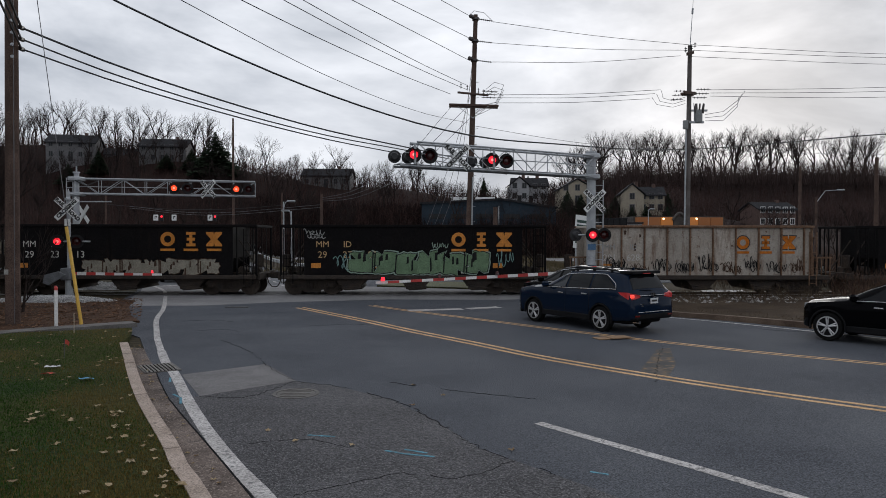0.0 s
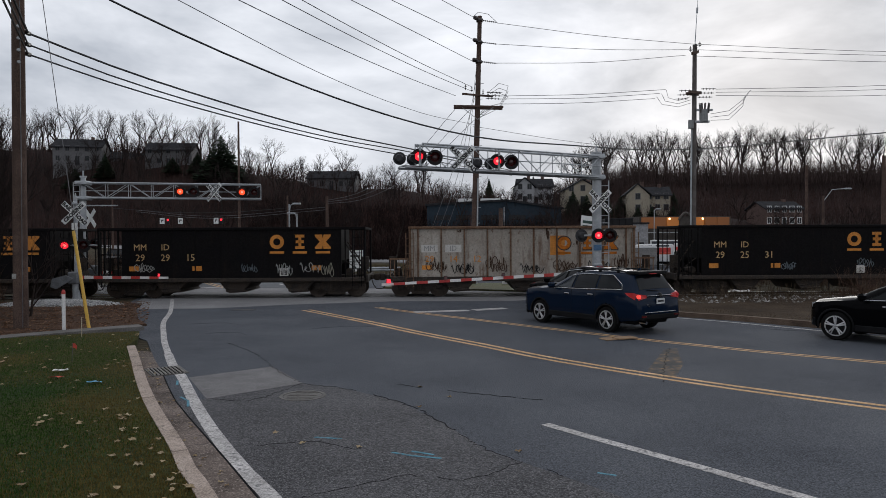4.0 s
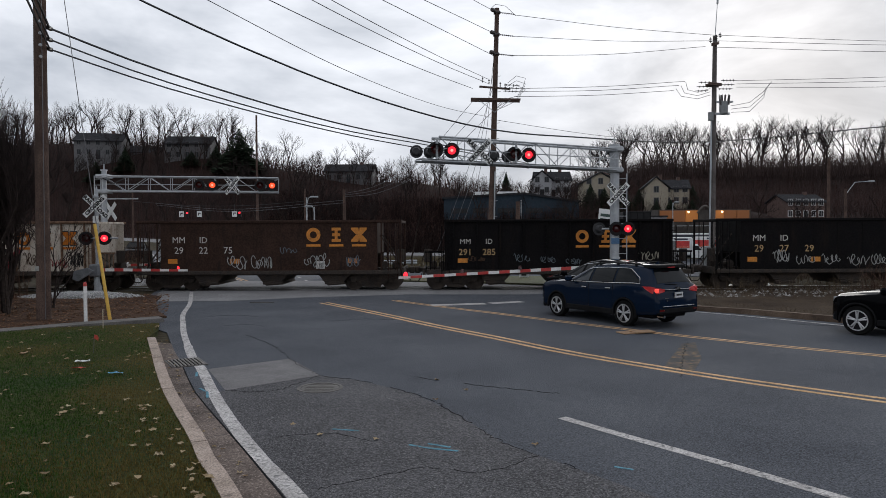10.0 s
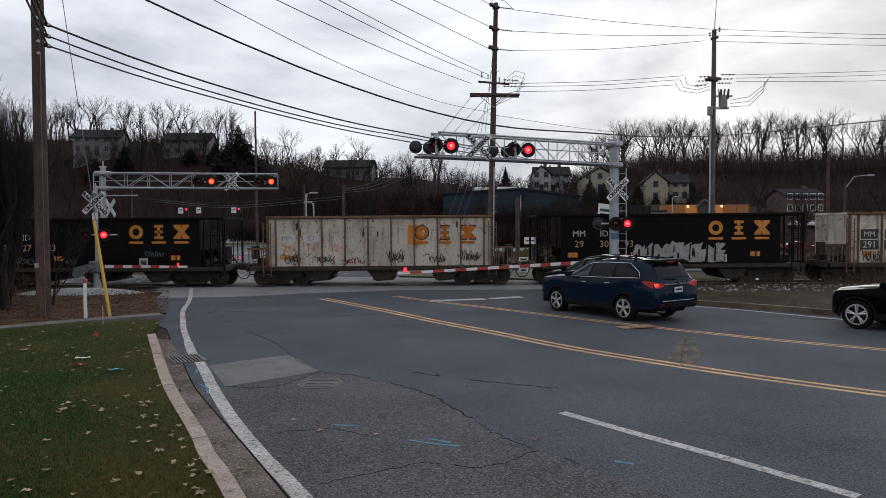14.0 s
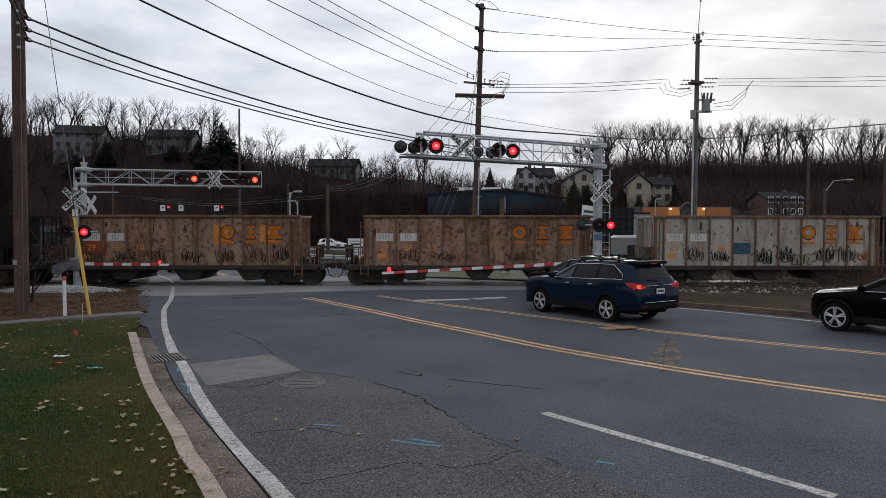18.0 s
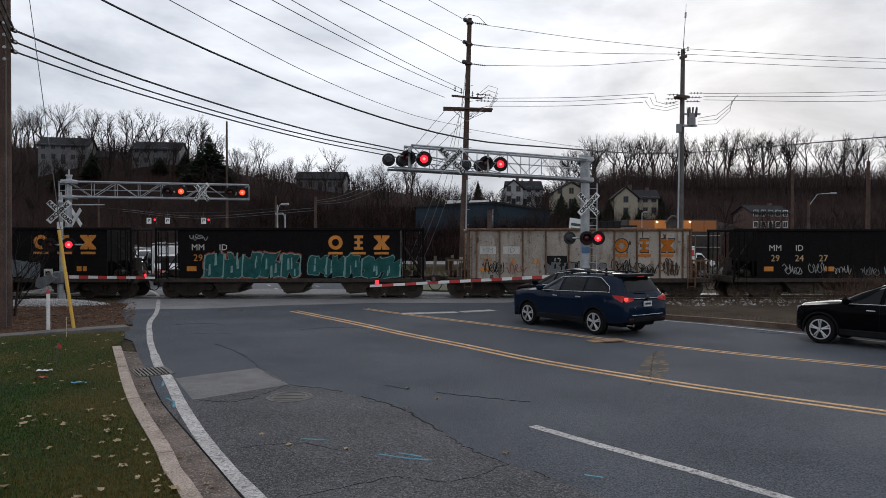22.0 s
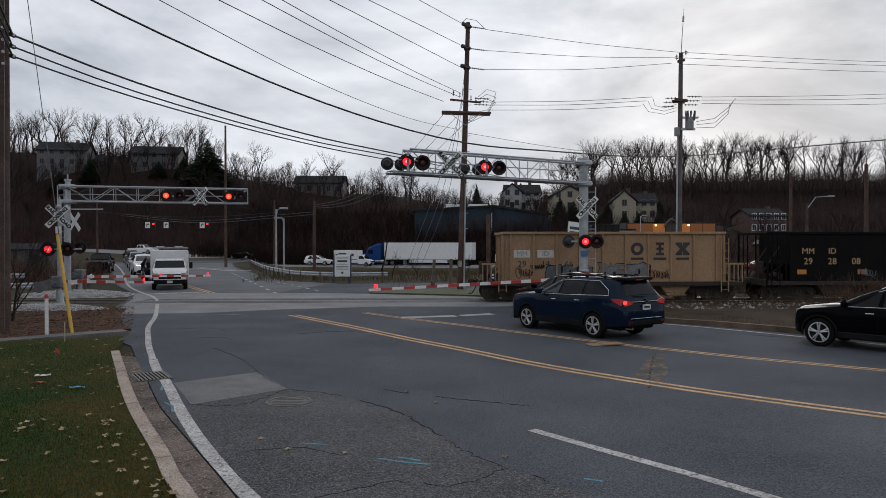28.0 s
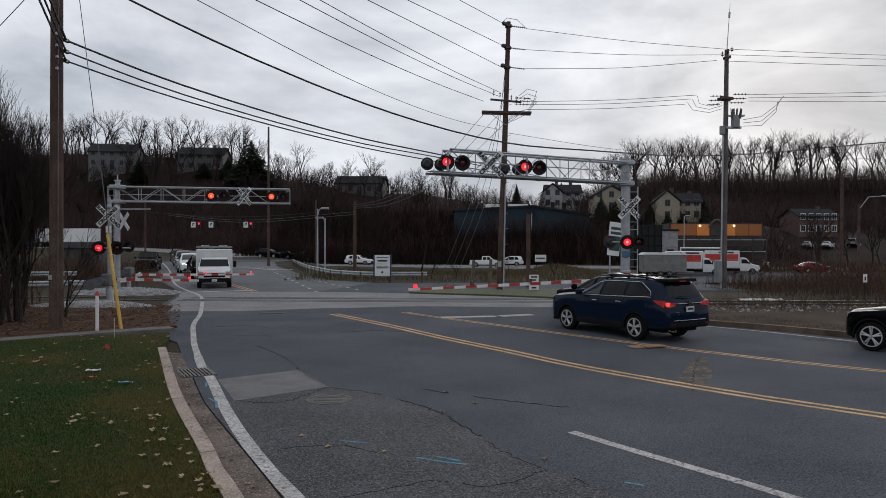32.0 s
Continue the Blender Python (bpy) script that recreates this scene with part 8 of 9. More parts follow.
part("door", Geo().box((-0.5, -1.04, 0.2), (0.5, -0.98, 2.3)), SHINGLE, shed)

# dark shed behind the left brush
hut = thing("shed", pose(-33.6, 58, 0.0, 0, 0, 14), "dark grey timber shed with a low roof", "shed")
for k in range(12):
    part("wall_board", Geo().box((-1.7 + k * 0.285, -1.5, 0.0), (-1.7 + k * 0.285 + 0.27, -1.44, 2.3)), surface("grey_shed_board", (0.055, 0.050, 0.050), 0.9, fine=12, var=0.3, each=0.25), hut)
part("wall", Geo().box((-1.7, -1.43, 0.0), (1.7, 1.5, 2.3)), MATS["grey_shed_board"], hut)
part("roof", Geo().prism([(-1.7, 2.28), (1.6, 2.28), (0.0, 2.75)], -1.95, 1.95, 0), SHINGLE, hut)
part("window", Geo().box((0.3, -1.53, 1.2), (1.0, -1.5, 1.8)), PANE, hut)

# signs
sb = thing("sign_board", pose(-6.48, 48.2, 0), "white property sign board with plain text bars", "sign")
part("board", Geo().box((-0.58, -0.03, 0.45), (0.58, 0.03, 1.92), 0.01), SIGN_WHITE, sb)
for s in (-0.58, 0.58):
    part("post", Geo().box((s - 0.05, -0.05, 0), (s + 0.05, 0.05, 1.95), 0.01), surface("navy_post", (0.03, 0.04, 0.07), 0.6), sb)
for z, w, hgt in ((1.74, 0.40, 0.05), (1.52, 0.34, 0.12), (1.30, 0.42, 0.02), (1.14, 0.42, 0.035), (1.05, 0.42, 0.035), (0.96, 0.40, 0.035)):
    part("text_bar", Geo().box((-w, -0.038, z - hgt / 2), (w, -0.03, z + hgt / 2)), MARK_INK, sb)
part("emblem", Geo().cyl((0, -0.04, 0.72), (0, -0.03, 0.72), 0.09, n=6), surface("green_emblem", (0.02, 0.08, 0.07), 0.5), sb)
ys = thing("yard_sign", pose(3.35, 40.0, 0.05), "small white yard sign with plain bars", "sign")
part("board", Geo().box((-0.27, -0.015, 0.05), (0.27, 0.015, 0.92), 0.01), SIGN_WHITE, ys)
for z, w in ((0.80, 0.18), (0.62, 0.12), (0.42, 0.16), (0.18, 0.14)):
    part("text_bar", Geo().box((-w, -0.022, z - 0.045), (w, -0.015, z + 0.045)), MARK_INK, ys)
bs = thing("banner_sign", pose(8.62, 45, 0.0, 0, 0, 20), "tall white banner sign with plain bars", "sign")
part("board", Geo().box((-0.46, -0.02, 2.0), (0.42, 0.02, 4.15), 0.01), SIGN_WHITE, bs, "", pose(0, 0, 0, 0, 6, 0))
part("post", Geo().cyl((0, 0.05, 0), (0, 0.05, 3.8), 0.05, n=8), GALV, bs)
for z, h_ in ((3.75, 0.09), (3.45, 0.09), (3.1, 0.16), (2.6, 0.28)):
    part("text_bar", Geo().box((-0.34, -0.03, z - h_), (0.40, -0.02, z + h_)), surface("green_banner_ink", (0.02, 0.055, 0.045), 0.5), bs, "", pose(0, 0, 0, 0, 6, 0))
fs = thing("field_sign", pose(9.3, 100, land(9.3, 100)), "small white sign on two posts in the field", "sign")
part("board", Geo().box((-0.8, -0.03, 0.9), (0.8, 0.03, 1.9)), SIGN_WHITE, fs)
for s in (-0.6, 0.6):
    part("post", Geo().box((s - 0.05, -0.05, 0), (s + 0.05, 0.05, 0.95)), SHINGLE, fs)
part("text_bar", Geo().box((-0.6, -0.04, 1.3), (0.6, -0.03, 1.5)), MARK_INK, fs)
for x, y, h in ((0.9, 44.8, 1.75), (-0.2, 44.9, 1.7), (1.6, 46.2, 1.5)):
    solid("timber_post", Geo().box((-0.09, -0.09, -0.2), (0.09, 0.09, h), 0.02), surface("grey_post_timber", (0.13, 0.105, 0.08), 0.9, fine=20), "weathered square timber post", "post", m=pose(x, y, 0.0, 0, 3, 10))
wp = thing("white_mile_post", pose(20.15, 37.0, -0.1), "small white trackside number plate on a post", "marker post")
part("post", Geo().box((-0.03, -0.03, 0), (0.03, 0.03, 1.25)), SHINGLE, wp)
part("plate", Geo().box((-0.1, -0.05, 0.9), (0.1, -0.03, 1.32)), SIGN_WHITE, wp)
part("text_bar", Geo().box((-0.04, -0.06, 1.0), (0.04, -0.05, 1.2)), MARK_INK, wp)
dt = thing("dump_trailer", pose(20.78, 86, land(20.78, 86)), "tall black high-sided trailer parked in the yard", "trailer")
part("body", Geo().box((-1.7, -1.1, 0.9), (1.7, 1.1, 5.9), 0.05), BLACK_PAINT, dt)
for k in range(5):
    part("side_post", Geo().box((-1.6 + k * 0.78, -1.16, 0.9), (-1.5 + k * 0.78, -1.1, 5.9)), CLADDING, dt)
part("top_rail", Geo().box((-1.75, -1.18, 5.85), (1.75, -1.05, 5.98), 0.02), BLACK_PAINT, dt)
for z in (2.2, 3.4, 4.6):
    part("side_rail", Geo().box((-1.72, -1.17, z), (1.72, -1.1, z + 0.12), 0.01), CLADDING, dt)
part("chassis", Geo().box((-1.8, -0.6, 0.55), (2.6, 0.6, 0.9)), CLADDING, dt)
for s in (-1, 1):
    for x in (-0.5, 0.5):
        wheel_parts(dt, x, s * 0.95, 0.4, rim=GREY_CAN)


# ---- the train ----
HOPPER_BLACK = surface("sooty_black_car_paint", (0.0045, 0.0042, 0.0048), 0.8, spec=0.08, col2=(0.008, 0.007, 0.007), scale=1.2, fine=14, var=0.3, bump=0.12, streak=0.2, streak_col=(0.015, 0.010, 0.008))
HOPPER_BROWN = surface("rusted_brown_car_paint", (0.037, 0.0195, 0.0137), 0.85, spec=0.15, col2=(0.027, 0.0155, 0.0115), scale=1.5, fine=14, var=0.3, bump=0.15, streak=0.3, streak_col=(0.014, 0.010, 0.009))
HOPPER_TAN = surface("tan_car_paint", (0.30, 0.195, 0.115), 0.8, spec=0.2, col2=(0.25, 0.16, 0.095), scale=0.8, fine=12, var=0.1, bump=0.1, streak=0.15, streak_col=(0.2, 0.12, 0.07))
HOPPER_GREY = surface("chalky_grey_car_paint", (0.34, 0.31, 0.272), 0.85, spec=0.2, col2=(0.28, 0.245, 0.21), scale=1.0, fine=14, var=0.12, bump=0.12, streak=0.38, streak_col=(0.115, 0.062, 0.038), spots=0.25, spot_col=(0.10, 0.05, 0.03), spot_scale=4, each=0.14)
HOPPER_WHITE = surface("flaking_white_car_paint", (0.48, 0.44, 0.385), 0.85, spec=0.2, col2=(0.40, 0.34, 0.28), scale=1.0, fine=14, var=0.12, bump=0.12, streak=0.38, streak_col=(0.13, 0.066, 0.038), spots=0.3, spot_col=(0.09, 0.045, 0.028), spot_scale=4, each=0.12)
HOPPER_RUST = surface("rust_bled_car_paint", (0.275, 0.180, 0.135), 0.85, spec=0.2, col2=(0.185, 0.105, 0.068), scale=1.0, fine=14, var=0.18, bump=0.15, streak=0.52, streak_col=(0.10, 0.042, 0.022), spots=0.5, spot_col=(0.062, 0.027, 0.016), spot_scale=4.5, each=0.2)
RUST_EDGE = surface("rusted_rib_steel", (0.105, 0.058, 0.036), 0.9, spec=0.15, col2=(0.17, 0.11, 0.075), scale=2.5, fine=16, var=0.25, bump=0.2, spots=0.3, spot_col=(0.045, 0.026, 0.018), spot_scale=6)
MARK_ORANGE = surface("orange_lettering", (0.55, 0.20, 0.02), 0.6, fine=20, var=0.15, bump=0.05, spots=0.2, spot_col=(0.16, 0.07, 0.03))
MARK_DEEP = surface("deep_orange_lettering", (0.46, 0.135, 0.012), 0.7, spec=0.2, fine=20, var=0.2, bump=0.05, spots=0.15, spot_col=(0.16, 0.06, 0.025))
MARK_WHITE = surface("white_lettering", (0.50, 0.48, 0.45), 0.6, fine=20, var=0.1, bump=0.05)
MARK_TAN = surface("buff_lettering", (0.46, 0.30, 0.14), 0.6, fine=20, var=0.1, bump=0.05)
MARK_BLACK = surface("black_lettering", (0.022, 0.02, 0.02), 0.6, fine=20, bump=0.05)
HOPPER_WHEEL = surface("wheel_steel", (0.06, 0.045, 0.036), 0.6, 0.5, fine=30, var=0.3)
CAR_LEN = {"B": 13.37, "L": 13.48}
MESHES = {}


def shared(key, build, material, smooth=0.0):
    key = (key, material.name)
    if key not in MESHES:
        MESHES[key] = build().mesh(key[0], material, smooth)
    return MESHES[key]


def wheelset_geo():
    g = Geo()
    for y in (-0.76, 0.76):
        s = 1 if y > 0 else -1
        g.cyl((0, y - 0.065, 0), (0, y + 0.065, 0), 0.457, 0.457, 22)
        g.cyl((0, y - s * 0.09, 0), (0, y - s * 0.06, 0), 0.485, 0.485, 22)
        g.cyl((0, y + s * 0.065, 0), (0, y + s * 0.10, 0), 0.36, 0.16, 16)
        g.cyl((0, y + s * 0.06, 0), (0, y + s * 0.26, 0), 0.10, 0.09, 10)
        for k in range(3):
            a = 2 * math.pi * k / 3
            g.cyl((0.09 * math.cos(a), y + s * 0.25, 0.09 * math.sin(a)), (0.09 * math.cos(a), y + s * 0.28, 0.09 * math.sin(a)), 0.02, n=6)
    g.cyl((0, -0.76, 0), (0, 0.76, 0), 0.085, n=8)
    return g


def side_frame_geo(y):
    g = Geo()
    if y:
        g.prism([(-1.12, 0.52), (-1.05, 0.66), (-0.6, 0.72), (-0.35, 0.86), (0.35, 0.86), (0.6, 0.72), (1.05, 0.66), (1.12, 0.52), (1.02, 0.42), (0.74, 0.44), (0.42, 0.22), (-0.42, 0.22), (-0.74, 0.44), (-1.02, 0.42)], y - 0.07, y + 0.07)
        for x in (-0.89, 0.89):
            g.box((x - 0.14, y - 0.11, 0.36), (x + 0.14, y + 0.11, 0.60), 0.03)
        g.box((-0.40, y - 0.09, 0.13), (0.40, y + 0.09, 0.24), 0.02)
    return g


def spring_geo():
    """One coil spring."""
    return Geo().tube([(0.065 * math.cos(k * math.pi / 4), 0.065 * math.sin(k * math.pi / 4), 0.26 + k * 0.0115) for k in range(33)], 0.02, 5)


def truck(car, x):
    t = part("truck", shared("bolster", lambda: Geo().box((-0.2, -1.05, 0.5), (0.2, 1.05, 0.78), 0.04), BLACK_IRON), BLACK_IRON, car, "black cast steel wheel truck", pose(x, 0, 0))
    for y in (-1.0, 1.0):
        part("side_frame", shared("side_frame%.0f" % y, lambda: side_frame_geo(y), BLACK_IRON), BLACK_IRON, t)
    for dx in (-0.2, 0.0, 0.2):
        part("spring", shared("spring", spring_geo, BLACK_IRON), BLACK_IRON, t, "", pose(dx, -1.08, 0))
    for dx in (-0.89, 0.89):
        part("wheelset", shared("wheelset", wheelset_geo, HOPPER_WHEEL, 30), HOPPER_WHEEL, t, "", pose(dx, 0, 0.457))


def chute_geo(w=0.9):
    """One pair of bottom hopper chutes."""
    g = Geo()
    g.prism([(-w, 0.95), (w, 0.95), (0.42, 0.42), (0.50, 0.30), (-0.30, 0.24), (-0.42, 0.36)], -1.32, 1.32)
    g.box((-0.45, -1.36, 0.30), (0.35, -1.28, 0.42), 0.02)
    g.cyl((-0.55, -1.34, 0.5), (0.5, -1.34, 0.34), 0.03, n=6)
    return g


def coupler_geo(s):
    g = Geo()
    g.box((s * 5.9, -0.12, 0.80), (s * 6.50, 0.12, 1.0), 0.03)
    g.box((s * 6.44, -0.17, 0.74), (s * 6.72, 0.15, 1.06), 0.05)
    return g


def hose_geo(s):
    return Geo().tube([(s * 6.35, -0.35, 0.80), (s * 6.42, -0.35, 0.55), (s * 6.55, -0.30, 0.36), (s * 6.70, -0.2, 0.33)], 0.025)


def ladder_geo(x, y, z0, z1, w=0.42):
    g = Geo()
    for dx in (-w / 2, w / 2):
        g.box((x + dx - 0.02, y - 0.02, z0), (x + dx + 0.02, y + 0.02, z1))
    for k in range(int((z1 - z0) / 0.36) + 1):
        g.cyl((x - w / 2, y, z0 + 0.1 + k * 0.36), (x + w / 2, y, z0 + 0.1 + k * 0.36), 0.013, n=5)
    return g


W = 1.53  # half width of a car


def plate(name, lo, hi, material, car, label=""):
    """Paint or a plate lying on the near side."""
    (x0, z0), (x1, z1) = lo, hi
    return part(name, Geo().box((x0, -W - 0.006, z0), (x1, -W, z1)), material, car, label)


def tub_geo(xb, zt, zs):
    """The open hopper tub, with sloping ends and a heaped stone load below the rim."""
    g = Geo()
    for y in (-W + 0.03, W - 0.07):
        g.box((-xb, y, zs), (xb, y + 0.04, zt - 0.05))
    for s in (-1, 1):
        g.convex([(s * xb, y, z) for y in (-W + 0.07, W - 0.07) for z in (1.75, zt - 0.05)] + [(s * (xb - 0.05), y, z) for y in (-W + 0.07, W - 0.07) for z in (1.72, zt - 0.05)],
                 [[0, 1, 3, 2], [4, 5, 7, 6], [0, 1, 5, 4], [2, 3, 7, 6], [0, 2, 6, 4], [1, 3, 7, 5]])
        g.convex([(s * (xb + 0.0), y, 1.78) for y in (-W + 0.05, W - 0.05)] + [(s * (xb - 0.06), y, 1.80) for y in (-W + 0.05, W - 0.05)] + [(s * (xb - 1.1), y, 0.78) for y in (-W + 0.05, W - 0.05)] + [(s * (xb - 1.16), y, 0.82) for y in (-W + 0.05, W - 0.05)],
                 [[0, 1, 5, 4], [2, 3, 7, 6], [0, 1, 3, 2], [4, 5, 7, 6], [0, 2, 6, 4], [1, 3, 7, 5]])
    g.box((-xb + 0.05, -W + 0.06, zt - 0.75), (xb - 0.05, W - 0.06, zt - 0.7))
    return g


def end_platform_geo(s, xe):
    g = Geo()
    g.box((s * 4.6, -0.28, 0.72), (s * 6.2, 0.28, 1.02), 0.03)
    g.box((s * xe, -W + 0.1, 0.86), (s * 6.25, W - 0.1, 0.96), 0.02)
    g.box((s * 6.17, -W + 0.05, 0.74), (s * 6.27, W - 0.05, 1.06), 0.02)
    g.box((s * 5.65, -0.5, 1.0), (s * 6.0, 0.15, 1.32), 0.05)
    g.cyl((s * 5.35, -1.15, 1.2), (s * 5.35, -0.45, 1.2), 0.17, n=10)
    return g


def rod_geo(s, xe):
    g = Geo()
    g.cyl((s * 6.2, -1.2, 1.0), (s * xe, -0.9, 1.75), 0.02, n=5)
    g.cyl((s * 6.05, -0.6, 1.9), (s * 6.05, -0.6, 1.3), 0.2, n=8)
    g.tube([(s * 5.2, -W + 0.2, 0.8), (s * 5.6, -W + 0.15, 0.6), (s * 6.1, -W + 0.1, 0.6), (s * 6.2, -W + 0.1, 0.85)], 0.02)
    return g


def hopper(kind, paint, label, n):
    """One open hopper car; x runs forward, the near side is -y."""
    car = thing("hopper_car", None, label, "railway car", "hopper cars of the train")
    zt, zs = (3.30, 0.92)
    gear = BLACK_IRON
    if kind == "B":
        xb, xe = 5.05, 6.12
        part("tub", shared("tub_b", lambda: tub_geo(xb, zt, zs), paint), paint, car)
        part("side_sheet", shared("side_b", lambda: Geo().box((-xb, -W, zs + 0.02), (xb, -W + 0.03, zt - 0.12)), paint), paint, car)
        for sgn, y in ((-1, -W), (1, W)):
            part("top_chord", shared("chord_b%d" % sgn, lambda: Geo().box((-xe - 0.05, y - 0.06, zt - 0.13), (xe + 0.05, y + 0.08, zt), 0.02), paint), paint, car)
            part("side_sill", shared("sill_b%d" % sgn, lambda: Geo().box((-xe, y - 0.05, zs - 0.14), (xe, y + 0.08, zs + 0.04), 0.02), gear), gear, car)
        for s in (-1, 1):
            part("end_rail", shared("end_rail_b%d" % s, lambda: Geo().box((s * xe - 0.06, -W, zt - 0.14), (s * xe + 0.06, W, zt - 0.02), 0.02), paint), paint, car)
            for xo, wd in ((xe, 0.09), (xe - 0.24, 0.03), (xe - 0.46, 0.03), (xb + 0.18, 0.06)):
                for y in (-W + 0.03, W - 0.03):
                    part("end_post", shared("post_b%.2f%d%.1f" % (xo, s, y), lambda: Geo().box((s * xo - wd / 2, y - 0.04, zs), (s * xo + wd / 2, y + 0.04, zt - 0.1), 0.01), paint), paint, car)
            part("ladder", shared("ladder_b%d" % s, lambda: ladder_geo(s * (xe - 0.35), -W - 0.03, 0.55, zt - 0.2), paint), paint, car)
            for y in (-0.6, 0.6):
                part("slope_brace", shared("brace_b%d%.1f" % (s, y), lambda: Geo().tube([(s * xe, y, 1.05), (s * (xb + 0.03), y, 2.6)], 0.035), gear), gear, car)
        for k in range(1, 9):
            x = -xb + k * 2 * xb / 9
            part("panel_seam", shared("seam_b%d" % k, lambda: Geo().box((x - 0.03, -W - 0.012, zs + 0.05), (x + 0.03, -W + 0.01, zt - 0.13)), paint), paint, car)
    else:
        xb, xe = 5.20, 5.25
        part("tub", shared("tub_l", lambda: tub_geo(xb - 0.35, zt, zs), paint), paint, car)
        rib = RUST_EDGE if paint in (HOPPER_RUST, HOPPER_WHITE, HOPPER_GREY) else paint
        cuts = [-xb] + [-4.83 + k * 1.073 for k in range(1, 9)] + [xb]
        for k, (a, b) in enumerate(zip(cuts, cuts[1:])):
            part("side_panel", shared("panel_l%d" % k, lambda: Geo().box((a, -W, zs + 0.02), (b, -W + 0.03, zt - 0.10)), paint), paint, car)
        part("side_sheet", shared("side_l2", lambda: Geo().box((-xb, W - 0.03, zs + 0.02), (xb, W, zt - 0.10)), paint), paint, car)
        for sgn, y in ((-1, -W), (1, W)):
            part("top_chord", shared("chord_l%d" % sgn, lambda: Geo().box((-xb - 0.08, y - 0.11, zt - 0.12), (xb + 0.08, y + 0.11, zt), 0.02), rib), rib, car)
            part("side_sill", shared("sill_l%d" % sgn, lambda: Geo().box((-xb - 0.9, y - 0.05, zs - 0.16), (xb + 0.9, y + 0.08, zs + 0.05), 0.02), gear), gear, car)
        for k in range(10):
            x = -4.83 + k * 1.073
            part("side_rib", shared("rib_l%d" % k, lambda: Geo().box((x - 0.036, -W - 0.09, zs + 0.05), (x + 0.036, -W + 0.01, zt - 0.1), 0.015), rib), rib, car)
        for s in (-1, 1):
            part("end_rail", shared("end_rail_l%d" % s, lambda: Geo().box((s * xb - 0.06, -W, zt - 0.14), (s * xb + 0.06, W, zt - 0.02), 0.02), paint), paint, car)
            part("corner_post", shared("corner_l%d" % s, lambda: Geo().box((s * xb - 0.06, -W - 0.05, zs), (s * xb + 0.06, -W + 0.08, zt - 0.1), 0.02), rib), rib, car)
            part("ladder", shared("ladder_l%d" % s, lambda: ladder_geo(s * (xb + 0.02), -W - 0.10, 0.5, zt - 0.3, 0.34), rib), rib, car)
            for k in range(5):
                xo = xb + 0.12 + 0.2 * k
                part("platform_railing", shared("rail_l%d%d" % (s, k), lambda: Geo().box((s * xo - 0.02, -W + 0.04, 0.95), (s * xo + 0.02, -W + 0.08, 1.85 - 0.02 * k)), rib), rib, car)
            part("platform_railing", shared("railtop_l%d" % s, lambda: Geo().box((s * (xb + 0.08), -W + 0.03, 1.76), (s * (xb + 0.98), -W + 0.09, 1.84)), rib), rib, car)
    for s in (-1, 1):
        part("end_platform", shared("platform%d" % s, lambda: end_platform_geo(s, 5.1), gear), gear, car)
        part("brake_gear", shared("brake%d" % s, lambda: rod_geo(s, 5.1), gear), gear, car)
        part("coupler", shared("coupler%d" % s, lambda: coupler_geo(s), gear), gear, car)
        part("air_hose", shared("hose%d" % s, lambda: hose_geo(s), gear), gear, car)
        truck(car, s * 4.75)
    part("centre_sill", shared("centre_sill", lambda: Geo().box((-6.1, -0.22, 0.66), (6.1, 0.22, 0.95), 0.02), gear), gear, car)
    for x in (-2.9, 0.1, 3.0):
        part("hopper_chute", shared("chute%.0f" % x, lambda: chute_geo().moved(pose(x, 0, 0)), paint if kind == "L" and paint == HOPPER_TAN else gear), gear, car)
    return car


def monogram(car, x0, pitch, z, material, size=0.62, bar=True, lift=0.008):
    """The railway's three-character mark as plain shapes: a ring, a stepped block and a waisted block."""
    h = size / 2
    ring = Geo()
    rows = []
    for k in range(21):
        c, s = h * math.cos(radians(k * 18)), h * math.sin(radians(k * 18))
        rows.append([(c * 0.5, -0.006, s * 0.5), (c, -0.006, s), (c, 0, s), (c * 0.5, 0, s * 0.5)])
    ring.sheet(rows)
    step = Geo()
    for lo, hi in (((-0.8, 0.6), (0.8, 1.0)), ((-0.25, -0.6), (0.25, 0.6)), ((-0.7, -0.2), (0.7, 0.2)), ((-0.8, -1.0), (0.8, -0.6))):
        step.box((lo[0] * h * 0.8, -0.006, lo[1] * h), (hi[0] * h * 0.8, 0, hi[1] * h))
    waist = Geo()
    waist.prism([(-h * 1.1, -h), (-h * 0.1, -h), (0, -h * 0.4), (h * 0.1, -h), (h * 1.1, -h), (h * 1.1, -h * 0.75), (h * 0.42, 0), (h * 1.1, h * 0.75), (h * 1.1, h), (h * 0.1, h), (0, h * 0.4), (-h * 0.1, h), (-h * 1.1, h), (-h * 1.1, h * 0.75), (-h * 0.42, 0), (-h * 1.1, -h * 0.75)], -0.006, 0)
    for k, (nm, gg) in enumerate((("ring_mark", ring), ("step_mark", step), ("waist_mark", waist))):
        mm = pose(x0 + k * pitch, -W - 0.006 - lift, z)
        part(nm, shared(nm + "%.2f" % size, lambda: gg, material), material, car, "", mm)
        if bar:
            part("mark_bar", shared("mark_bar%.2f" % size, lambda: Geo().box((-h, -0.006, -0.055), (h, 0, 0.055)), material), material, car, "", pose(x0 + k * pitch, -W - 0.013, z - h - 0.16))


def lettering(car, words, xs_, z, size, material):
    for wd, x in zip(words, xs_):
        part("reporting_mark", text_mesh(wd, size, material), material, car, "", pose(x, -W - 0.016, z, 90, 0, 0))


